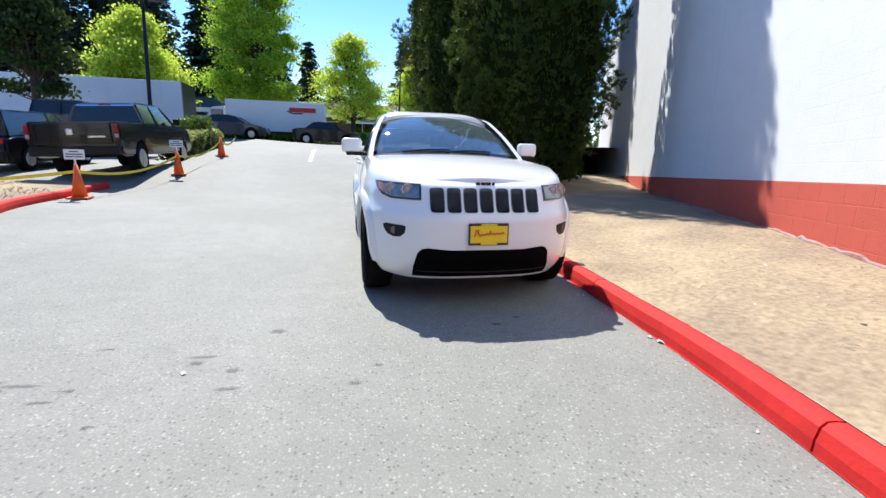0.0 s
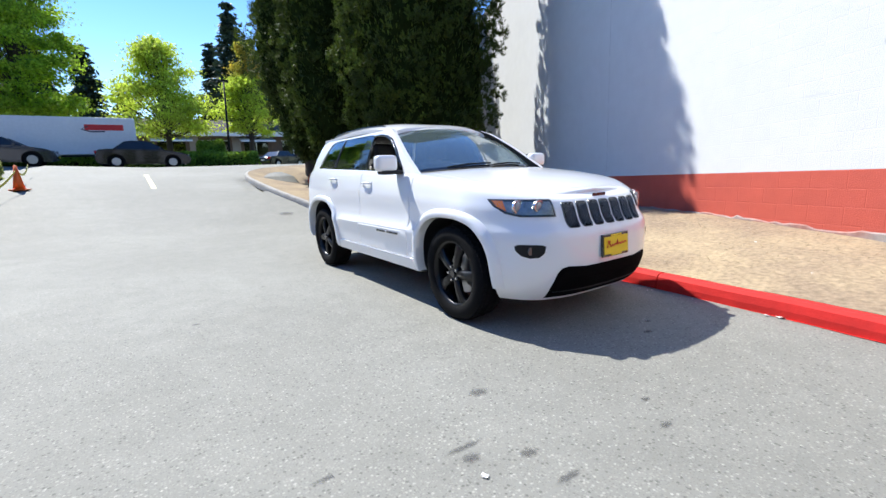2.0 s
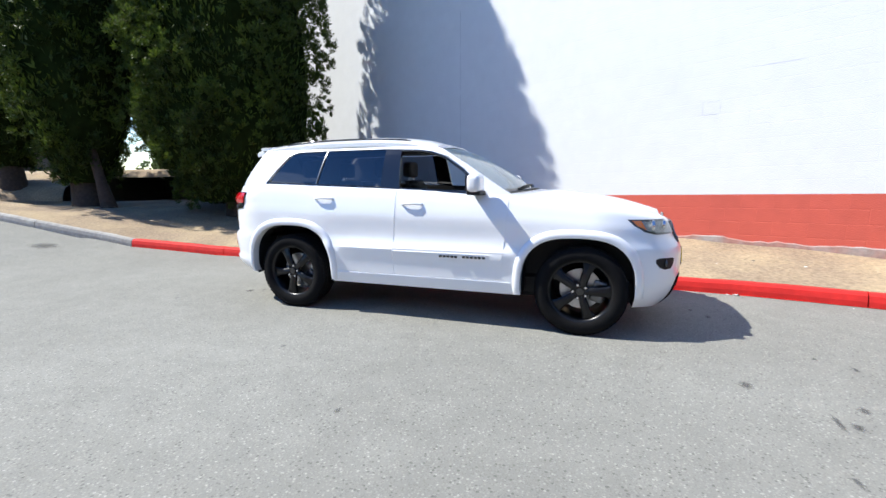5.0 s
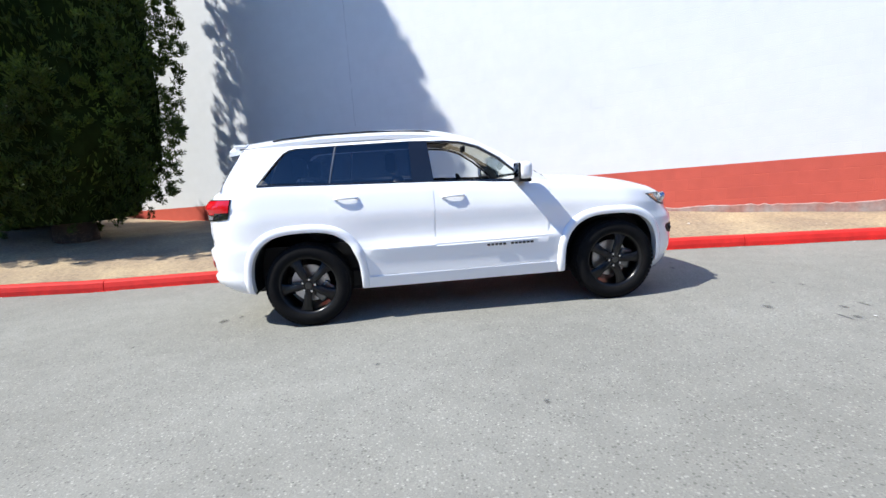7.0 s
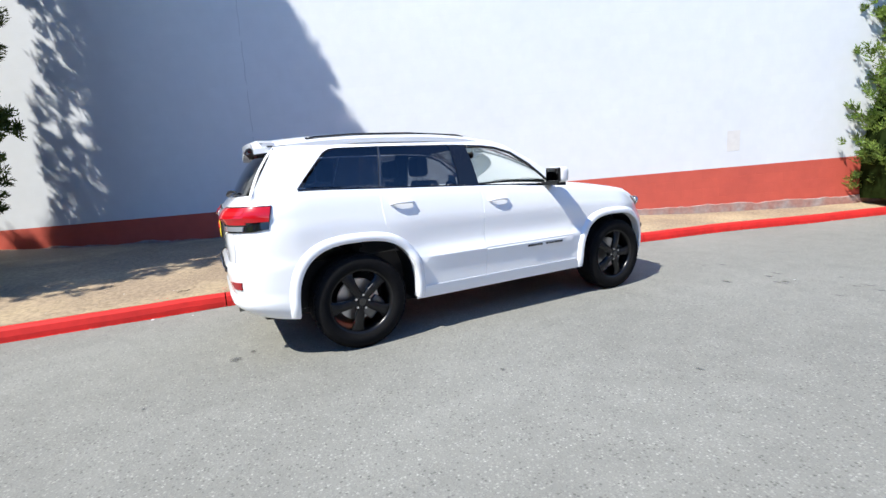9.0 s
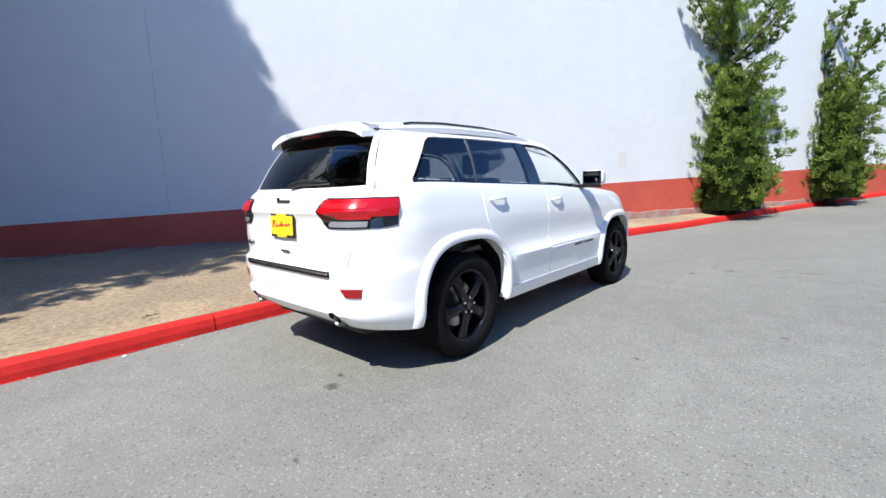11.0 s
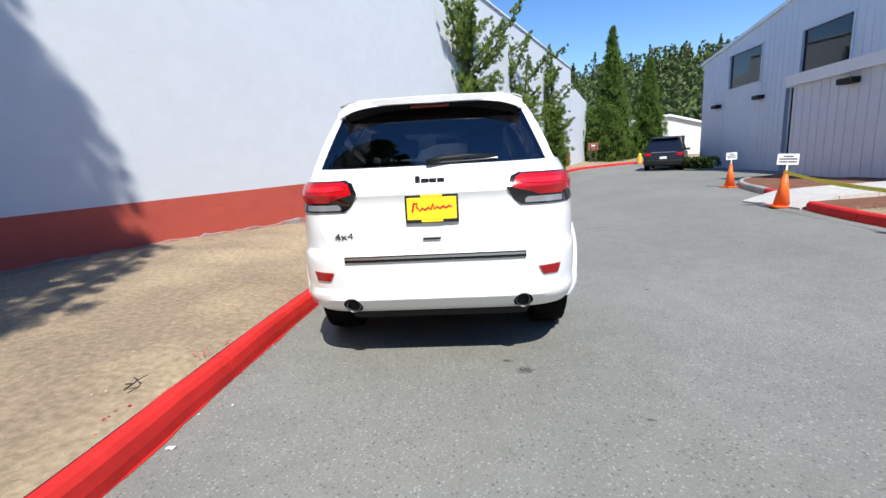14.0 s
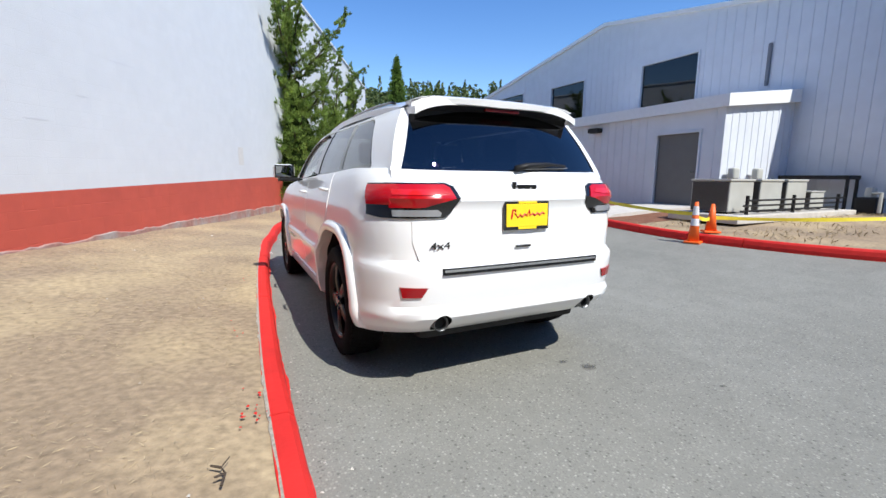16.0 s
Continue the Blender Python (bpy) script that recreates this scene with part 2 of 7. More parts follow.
RAMP_Y, RAMP_Z = [5, 7, 8.6, 12.4, 15, 18, 22, 30], [0, 0.08, 0.33, 0.95, 1.3, 1.6, 1.85, 1.9]


def ground_z(x, y):
    z = ramp(y) + 0.05 * max(0.0, min(-x - 2.2, 5)) + 0.022 * max(0.0, min(-y - 8, 30))
    if x < -6.2 and 5 < y < 24:
        # the car park beside the ramp climbs more gently
        k = min(1.0, (-6.2 - x) / 0.9) * min(1.0, (y - 5) / 2) * min(1.0, (24 - y) / 5)
        z += k * (min(z, 0.54 + 0.05 * (y - 8.5)) - z)
    return z


def spread(a, b, fine, steps):
    """Coordinates that lie close together between a and b and reach 900 m out."""
    inner = list(np.arange(a, b, fine))
    out, d = [], fine
    while d < 900:
        d *= 1.35
        out.append(d)
    return [a - k for k in out[::-1]] + inner + [b + k for k in out]


def build_ground():
    xs, ys = spread(-16, 12, 0.5, 12), spread(-40, 40, 0.5, 12)

    def sheet_z(x, y):
        z = ground_z(x, y) + 0.006 * noise.noise((x * 0.6, y * 0.6, 3))
        # the soil under the verge lies lower than the ramp
        if 6 < y < 17.5 and x > kerb_x(min(y, 13.0)) + (0.3 if y < 14 else 2.2):
            z = min(z, ground_z(kerb_x(min(y, 13.0)), y) + min(0.0, rise(y)) - 0.1)
        return z

    verts = [(x, y, sheet_z(x, y)) for y in ys for x in xs]
    w = len(xs)
    faces = [(j * w + i, j * w + i + 1, (j + 1) * w + i + 1, (j + 1) * w + i) for j in range(len(ys) - 1) for i in range(w - 1)]
    return tagged(raw("ground", verts, faces, M_ASPHALT, smooth=True), "worn grey asphalt drive and street", "ground", kind="structure")


# the kerb along the verge: foot of the kerb, from the far bend up to the street corner
KERB = [(-40, -40), (-28, -35.5), (-18, -31.8), (-12.3, -28.8), (-8.8, -25.6), (-6.9, -23.1), (-5.25, -20.6), (-3.76, -18.06), (-2.5, -15.3), (-1.5, -12.6), (-0.83, -10.5), (-0.3, -8.9), (0.52, -6.3), (0.8, -4.7),
        (1.0, -3.6), (1.1, -2.6), (1.22, -1.2), (1.33, 0.6), (1.39, 2), (1.41, 3.5), (1.45, 4.8), (1.42, 6.2), (1.28, 7.6),
        (1.02, 9.0), (0.8, 10.4), (0.63, 11.8), (0.55, 13.0), (0.68, 14.3), (1.15, 15.5), (2.0, 16.5), (3.4, 17.3), (6.0, 18.2), (12, 19.0), (30, 20.5)]


def smooth_line(points, step):
    """A soft curve through points, cut into even steps."""
    out = []
    p = [Vector((*q, 0)[:3]) for q in points]
    p = [2 * p[0] - p[1]] + p + [2 * p[-1] - p[-2]]
    for i in range(1, len(p) - 2):
        a, b, c, d = p[i - 1:i + 3]
        n = max(2, int((c - b).length / step))
        for k in range(n):
            t = k / n
            out.append(0.5 * ((2 * b) + (c - a) * t + (2 * a - 5 * b + 4 * c - d) * t * t + (3 * b - a - 3 * c + d) * t ** 3))
    out.append(p[-2])
    return out


def kerb_stone(line, side, material, parent, height=0.15, width=0.135):
    """One length of kerb swept along a line, its worn top rounded."""
    prof = [(0, -0.06), (0.005, 0.06), (0.02, height - 0.03), (0.045, height - 0.004), (0.08, height), (width, height - 0.004), (width, -0.06)]
    bm = bmesh.new()
    rings = []
    for i, p in enumerate(line):
        way = (line[min(i + 1, len(line) - 1)] - line[max(i - 1, 0)]).normalized()
        out = Vector((way.y, -way.x, 0)) * side
        z = ground_z(p.x, p.y)
        wob = 0.006 * noise.noise((p.x * 2.3, p.y * 2.3, 5))
        rings.append([bm.verts.new(p + out * (a + wob) + Vector((0, 0, z + b + (wob if b > 0 else 0)))) for a, b in prof])
    for a, b in zip(rings, rings[1:]):
        for k in range(len(prof) - 1):
            bm.faces.new((a[k], a[k + 1], b[k + 1], b[k]))
    bm.faces.new(rings[0])
    bm.faces.new(rings[-1][::-1])
    bmesh.ops.recalc_face_normals(bm, faces=bm.faces)
    return part("kerb_stone", bm, material, parent)


def build_kerb(name, points, side, red, label, length=2.4):
    kerb = tagged(empty(name), label, "kerb", kind="structure")
    line = smooth_line(points, 0.2)
    n = int(length / 0.2)
    gap = 0.012
    for i in range(0, len(line) - 1, n):
        run = line[i:i + n + 1]
        if len(run) < 2:
            continue
        run = [v.copy() for v in run]
        run[-1] += (run[-2] - run[-1]).normalized() * gap
        mid = run[len(run) // 2]
        kerb_stone(run, side, M_KERB_RED if red(mid) else M_CONCRETE, kerb)
    return kerb


build_kerb("kerb_verge", KERB, 1, lambda p: p.y < 6.8, "red painted concrete kerb along the dry verge")

WALL_AT, WALL_WAY = Vector((4.32, -0.88, 0)), Vector((0.423, 0.906, 0)).normalized()
WALL_TILT = 0.0243


def wall_point(s, z, out=0.0):
    """A place on the wall: s metres along it, z above its level line, out metres in front of it."""
    n = Vector((-WALL_WAY.y, WALL_WAY.x, 0))
    p = WALL_AT + WALL_WAY * s + n * out
    return Vector((p.x, p.y, z - WALL_TILT * s))


def rise(y):
    """How much the verge climbs from the kerb to the wall: less and less towards the street corner."""
    k = max(0.0, min(1.0, (y - 6.5) / 3)) * max(0.0, min(1.0, (18 - y) / 2))
    return (0.25 if y < 14 else 0.0) * (1 - k) + k * (0.56 - ramp(y))


def kerb_x(y):
    """Where the foot of the verge kerb runs at a place along the drive."""
    return float(np.interp(y, [p[1] for p in KERB[:-5]], [p[0] for p in KERB[:-5]]))


def verge_z(x, y):
    return ground_z(kerb_x(y), y) + 0.14 + rise(y) * max(0.0, min(1.0, (x - kerb_x(y) - 0.15) / 2.6)) + 0.03 * noise.noise((x * 0.9, y * 0.9, 0))


def build_verge():
    line = smooth_line(KERB, 0.25)
    verts, faces, cols = [], [], 26
    for i, p in enumerate(line):
        way = (line[min(i + 1, len(line) - 1)] - line[max(i - 1, 0)]).normalized()
        out = Vector((way.y, -way.x, 0))
        # as far as the wall's face, or a wide lawn past its end
        nrm = Vector((WALL_WAY.y, -WALL_WAY.x, 0))
        reach = (WALL_AT - p).dot(nrm) / max(0.25, out.dot(nrm)) if p.y < 13 else 8
        reach = max(0.5, min(reach, 9)) + 0.1
        if p.y > 14:
            reach = 3.5 if p.x < 4 else 8
        for c in range(cols):
            k = c / (cols - 1)
            q = p + out * (0.13 + (reach - 0.13) * k)
            z = ground_z(p.x, p.y)
            fine = 0.012 * noise.noise((q.x * 5, q.y * 5, 1)) + 0.03 * noise.noise((q.x * 0.9, q.y * 0.9, 0))
            verts.append((q.x, q.y, z + 0.14 + rise(p.y) * min(1, k * reach / 2.6) + fine * min(1, 8 * k)))
    for i in range(len(line) - 1):
        for c in range(cols - 1):
            a = i * cols + c
            faces.append((a, a + 1, a + cols + 1, a + cols))
    return tagged(raw("verge", verts, faces, M_DRY, smooth=True), "verge of dry trampled grass and dust", "verge", kind="structure")


build_ground()
build_verge()


# ---------------------------------------------------------------- the painted block wall
def build_wall():
    s0, s1, top = -27.6, 20.0, 7.15
    n = Vector((WALL_WAY.y, -WALL_WAY.x, 0))
    verts = []
    for s in (s0, s1):
        for z in (-0.6, top):
            for out in (0.0, 0.25):
                p = WALL_AT + WALL_WAY * s + n * out
                verts.append((p.x, p.y, z))
    faces = [(0, 1, 3, 2), (4, 6, 7, 5), (0, 2, 6, 4), (1, 5, 7, 3), (2, 3, 7, 6), (0, 4, 5, 1)]
    return tagged(raw("wall_block", verts, faces, M_MORTAR_WHITE), "tall white painted block wall with a red base band", "wall", kind="structure")


wall = build_wall()


def build_wall_2():
    """The lower plain wall that carries on past the end of the tall one."""
    n = Vector((WALL_WAY.y, -WALL_WAY.x, 0))
    verts = []
    for s, top in ((-27.55, 6.3), (-33.6, 5.6)):
        for z in (-0.3, top):
            for out in (0.05, 0.3):
                p = WALL_AT + WALL_WAY * s + n * out
                verts.append((p.x, p.y, z))
    faces = [(0, 1, 3, 2), (4, 6, 7, 5), (0, 2, 6, 4), (1, 5, 7, 3), (2, 3, 7, 6), (0, 4, 5, 1)]
    w = tagged(raw("wall_low", verts, faces, M_WALL_WHITE), "lower white painted wall at the bend", "wall", kind="structure")
    cap = [wall_point(s, 7.15 + WALL_TILT * s + z, o) for s in (-27.6, 20.0) for o in (0.06, -0.31) for z in (0.0, 0.07)]
    raw("wall_cap", cap, [(0, 1, 3, 2), (4, 6, 7, 5), (0, 4, 5, 1), (2, 3, 7, 6), (1, 5, 7, 3), (0, 2, 6, 4)], M_TRIM, wall, "thin white metal coping")
    return w


build_wall_2()
M_FOOT = mat("worn_wall_foot", (0.33, 0.17, 0.14), 0.9, var=0.2, scale=14, second=(0.33, 0.3, 0.28), second_scale=3.0, second_amount=0.9, bump=0.5, bump_scale=40)
vs, fs = [], []
for i in range(450):
    s_ = -24.5 + 44.3 * i / 449
    top_ = 0.415 + 0.06 * noise.noise((s_ * 1.7, 0, 2)) + 0.035 * noise.noise((s_ * 9, 0, 5))
    vs.extend(wall_point(s_, z_ + WALL_TILT * s_, o_) for z_, o_ in ((0.0, 0.022), (top_ - 0.02, 0.02), (top_, 0.0)))
    if i:
        k = 3 * i
        fs.extend([(k - 3, k - 2, k + 1, k), (k - 2, k - 1, k + 2, k + 1)])
raw("wall_foot", vs, fs, M_FOOT, wall, "grey worn concrete foot with flaking red paint")


def build_blocks():
    """Blocks proud of the joints: the red band singly, the white courses as one piece."""
    bw, bh, gap, proud = 0.4, 0.2, 0.004, 0.0006
    vs, fs = [], []

    def block(s, z, w, h):
        i = len(vs)
        e = 0.004
        for a, b, o in ((0, 0, 0.0), (w, 0, 0.0), (w, h, 0.0), (0, h, 0.0), (e, e, proud), (w - e, e, proud), (w - e, h - e, proud), (e, h - e, proud)):
            vs.append(wall_point(s + a, z + b, o))
        fs.extend([(i + 4, i + 5, i + 6, i + 7), (i, i + 1, i + 5, i + 4), (i + 1, i + 2, i + 6, i + 5), (i + 2, i + 3, i + 7, i + 6), (i + 3, i, i + 4, i + 7)])

    rows = int(7.4 / bh)
    for r in range(5, rows + 1):
        z = 1.01 + (r - 5) * bh
        off = 0.2 if r % 2 else 0.0
        s = -27.4 + off
        while s < 19.5:
            if z + bh - WALL_TILT * (s + bw) < 7.1:
                block(s, z, bw - gap, bh - gap)
            s += bw
    raw("block_courses", vs, fs, M_WALL_WHITE, wall)["kind"] = "stuff"


build_blocks()


# ---------------------------------------------------------------- the white car
M_CHROME = mat("satin_chrome", (0.62, 0.63, 0.65), 0.22, metal=1.0)
M_DARKCHROME = mat("dark_grey_metal", (0.16, 0.165, 0.17), 0.35, metal=0.9)
M_MESH = mat("grey_mesh_plastic", (0.27, 0.275, 0.285), 0.4)
M_LAMP_BED = mat("dark_lamp_housing", (0.05, 0.052, 0.056), 0.35, metal=0.3)
M_REFLECTOR = mat("silver_reflector", (0.36, 0.365, 0.38), 0.35, metal=0.7, var=0.35, scale=22)
M_MIRROR = mat("mirror_silver", (0.4, 0.41, 0.43), 0.02, metal=1.0)
M_GLOSSBLACK = mat("gloss_black", (0.008, 0.008, 0.009), 0.12, coat=0.6)
M_RIM = mat("black_rim_paint", (0.006, 0.006, 0.0065), 0.3, coat=0.1, spec=0.3, var=0.1, scale=30)
M_DISC = mat("brake_disc_steel", (0.45, 0.45, 0.46), 0.35, metal=1.0, var=0.1, scale=60)
M_INTERIOR = mat("dark_interior", (0.018, 0.018, 0.019), 0.7, var=0.15, scale=30, bump=0.2)
M_SEAT = mat("grey_seat_leather", (0.028, 0.028, 0.03), 0.6, var=0.1, scale=20, bump=0.2)
M_RED_LENS = mat("red_lamp_lens", (0.45, 0.005, 0.01), 0.15, coat=0.25)
M_DARK_RED_LENS = mat("dark_red_lamp_lens", (0.3, 0.004, 0.008), 0.2, coat=0.2)
M_DEEP_RED_LENS = mat("deep_red_lamp_lens", (0.12, 0.003, 0.006), 0.2, coat=0.3)
M_CLEAR_LENS = mat("clear_lamp_lens", (0.3, 0.305, 0.32), 0.25, metal=0.3, coat=1.0)
M_AMBER = mat("amber_lens", (0.75, 0.2, 0.02), 0.15, coat=1.0)
M_PLATE_YELLOW = mat("yellow_plate", (0.85, 0.6, 0.02), 0.4, var=0.03)
M_PLATE_RED = mat("red_print", (0.65, 0.02, 0.02), 0.5)
M_INTAKE = mat("deep_black_mesh", (0.003, 0.003, 0.003), 0.9, spec=0.05, bump=0.2, bump_scale=150)
M_GLASS_CLEAR = glass("clear_car_glass", (0.82, 0.86, 0.85))
M_GLASS_DARK = glass("privacy_glass", (0.2, 0.21, 0.225), 0.0, 1.85)
M_GLASS_REAR = glass("dark_rear_glass", (0.055, 0.058, 0.065), 0.0, 1.85)
# the last value paints a little sky sheen into the windscreen
M_GLASS_WIND = glass("windscreen_glass", (0.45, 0.55, 0.57), 0.0, 2.9, 0.08)


def curve(xs, ys):
    """A smooth curve through knots that never overshoots them."""
    xs, ys = np.array(xs, float), np.array(ys, float)
    h, d = np.diff(xs), np.diff(ys) / np.diff(xs)
    m = np.zeros(len(xs))
    for i in range(1, len(xs) - 1):
        if d[i - 1] * d[i] > 0:
            w1, w2 = 2 * h[i] + h[i - 1], h[i] + 2 * h[i - 1]
            m[i] = (w1 + w2) / (w1 / d[i - 1] + w2 / d[i])
    m[0], m[-1] = d[0], d[-1]

    def at(v):
        v = min(max(v, xs[0]), xs[-1])
        i = min(int(np.searchsorted(xs, v, "right")) - 1, len(h) - 1)
        t = (v - xs[i]) / h[i]
        return float(ys[i] * (2 * t ** 3 - 3 * t * t + 1) + h[i] * m[i] * (t ** 3 - 2 * t * t + t) + ys[i + 1] * (3 * t * t - 2 * t ** 3) + h[i] * m[i + 1] * (t ** 3 - t * t))
    return at


# body form: z here is a nominal height, 0.30 at the lower edge, 1.25 at the waist
NOSE = curve([0.30, 0.36, 0.44, 0.52, 0.60, 0.70, 0.76, 0.80, 0.90, 1.10, 1.19, 1.25], [-2.18, -2.24, -2.28, -2.30, -2.305, -2.305, -2.29, -2.26, -2.235, -2.205, -2.18, -2.11])
TAIL = curve([0.30, 0.36, 0.42, 0.46, 0.50, 0.56, 0.66, 0.74, 0.765, 0.80, 0.92, 1.06, 1.085, 1.11, 1.18, 1.25], [2.27, 2.345, 2.388, 2.39, 2.366, 2.378, 2.393, 2.40, 2.385, 2.355, 2.365, 2.36, 2.365, 2.385, 2.345, 2.27])
WIDE = curve([0.30, 0.36, 0.44, 0.55, 0.70, 0.90, 1.0, 1.07, 1.15, 1.21, 1.25], [0.90, 0.92, 0.93, 0.934, 0.932, 0.925, 0.92, 0.905, 0.887, 0.868, 0.846])
LEDGE = curve([0.30, 0.50, 0.60, 0.67, 0.70, 0.73, 0.80, 0.90, 1.0, 1.25], [0.0, 0.0, 0.016, 0.030, 0.028, -0.006, -0.016, -0.010, 0.0, 0.0])
TOP = curve([-2.3, -2.15, -1.95, -1.7, -1.3, -0.9, -0.6, 0, 0.5, 1.2, 1.8, 2.1, 2.4], [0.98, 1.0, 1.045, 1.095, 1.148, 1.185, 1.2, 1.235, 1.255, 1.28, 1.30, 1.295, 1.27])
FOOT = curve([-2.4, -2.1, -1.9, -0.9, 0.9, 1.9, 2.2, 2.4], [0.235, 0.235, 0.25, 0.315, 0.315, 0.33, 0.365, 0.375])
HOOD_CROWN = curve([-2.3, -2.1, -1.8, -1.3, -0.8], [0.01, 0.03, 0.05, 0.06, 0.04])
MASK = curve([-2.4, -1.1, -0.8, -0.6, 0.7, 0.95, 1.2, 2.4], [0, 0, 0.8, 1, 1, 0.6, 0, 0])
D_F, A_F, B_F = 0.66, 3.3, 0.62
D_R, A_R, B_R = 0.50, 7.0, 0.60


def real_z(zn, y):
    f, t = FOOT(y), TOP(y)
    return f + (zn - 0.30) * (0.8 - f) / 0.5 if zn < 0.8 else 0.8 + (zn - 0.8) * (t - 0.8) / 0.45


def nominal_z(z, y):
    f, t = FOOT(y), TOP(y)
    return min(1.25, max(0.30, 0.30 + (z - f) * 0.5 / (0.8 - f) if z < 0.8 else 0.8 + (z - 0.8) * 0.45 / (t - 0.8)))


def plan_x(zn, y):
    """Half width at a nominal height and a place along the car."""
    w = WIDE(zn) + LEDGE(zn) * MASK(y)
    df, dr = y - NOSE(zn), TAIL(zn) - y
    f = 1.0
    if df < D_F:
        f = min(f, (1 - (1 - max(df, 0) / D_F) ** (1 / B_F)) ** (1 / A_F))
    if dr < D_R:
        f = min(f, (1 - (1 - max(dr, 0) / D_R) ** (1 / B_R)) ** (1 / A_R))
    return w * f


def side_x(y, z):
    return plan_x(nominal_z(z, y), y)


def front_y(x, z):
    y = -2.2
    for _ in range(6):
        zn = nominal_z(z, y)
        f = min(abs(x) / WIDE(zn), 0.999)
        y = NOSE(zn) + D_F * (1 - (1 - f ** A_F) ** B_F)
    return y


def rear_y(x, z):
    y = 2.3
    for _ in range(6):
        zn = nominal_z(z, y)
        f = min(abs(x) / WIDE(zn), 0.999)
        y = TAIL(zn) - D_R * (1 - (1 - f ** A_R) ** B_R)
    return y


def hood_z(x, y):
    e = max(plan_x(1.25, y), 0.05)
    return TOP(y) + HOOD_CROWN(y) * (1 - min(1, abs(x) / e) ** 2.2)


CABIN = curve([1.15, 1.25, 1.40, 1.55, 1.62, 1.66, 1.70], [0.865, 0.835, 0.785, 0.715, 0.672, 0.635, 0.58])


def cabin_x(y, z):
    k = max(0.0, (y - 0.4) / 1.7)
    j = max(0.0, (-y - 0.1) / 0.8)
    return CABIN(z) * (1 - 0.075 * k * k - 0.02 * j * j)


ROOF = curve([-0.1, 0.05, 0.3, 0.7, 1.1, 1.5, 1.9, 2.15], [1.676, 1.725, 1.762, 1.782, 1.783, 1.770, 1.736, 1.705])


def roof_z(x, y):
    return ROOF(y) - 0.072 * min(1.06, abs(x) / 0.64) ** 5


def patch(outline, place, step=0.05, thick=0.006, inward=None, mirror=1):
    """A panel: a flat outline cut into small squares, laid on a surface by place(a, b), with edges turned inward."""
    bm = bmesh.new()
    bm.faces.new([bm.verts.new((a, b, 0)) for a, b in outline])
    a0, a1 = min(p[0] for p in outline), max(p[0] for p in outline)
    b0, b1 = min(p[1] for p in outline), max(p[1] for p in outline)
    for axis, lo, hi in ((0, a0, a1), (1, b0, b1)):
        n = int((hi - lo) / step)
        for k in range(1, n + 1):
            co, no = Vector((0, 0, 0)), Vector((0, 0, 0))
            co[axis], no[axis] = lo + (hi - lo) * k / (n + 1), 1
            bmesh.ops.bisect_plane(bm, geom=bm.verts[:] + bm.edges[:] + bm.faces[:], plane_co=co, plane_no=no, dist=1e-5)
    rim = [e for e in bm.edges if e.is_boundary]
    for v in bm.verts:
        v.co = place(v.co.x, v.co.y)
    if thick:
        got = bmesh.ops.extrude_edge_only(bm, edges=rim)["geom"]
        for v in got:
            if isinstance(v, bmesh.types.BMVert):
                v.co += Vector(inward) * thick
    if mirror < 0:
        for v in bm.verts:
            v.co.x = -v.co.x
    bmesh.ops.recalc_face_normals(bm, faces=bm.faces)
    mid = sum((f.calc_center_median() for f in bm.faces), Vector()) / len(bm.faces)
    big = max(bm.faces, key=lambda f: f.calc_area())
    way = Vector(inward or (0, 0, -1))
    if mirror < 0:
        way.x = -way.x
    if big.normal.dot(way) > 0:
        bmesh.ops.reverse_faces(bm, faces=bm.faces[:])
    return bm


def finish(ob, angle=35):
    ob.data.shade_smooth()
    ob.data.set_sharp_from_angle(angle=radians(angle))
    return ob


def cut(ob, cutters):
    """Take the cutters out of a mesh for good."""
    for c in cutters:
        m = ob.modifiers.new("cut", "BOOLEAN")
        m.operation, m.object, m.solver = "DIFFERENCE", c, "EXACT"
    bpy.context.view_layer.update()
    me = bpy.data.meshes.new_from_object(ob.evaluated_get(bpy.context.evaluated_depsgraph_get()))
    ob.modifiers.clear()
    old = ob.data
    ob.data = me
    bpy.data.meshes.remove(old)
    for c in cutters:
        bpy.data.objects.remove(c)
    return ob


def cutter(bm, index=1):
    for f in bm.faces:
        f.material_index = index
    return obj("cutter", bm, [M_PAINT, M_BLACK])


def arch_r(a, r):
    """Radius of a wheel opening at an angle: squared shoulders above the axle."""
    return r * (1 + (0.10 * math.sin(2 * a) ** 2 if math.sin(a) > 0 else 0.0))


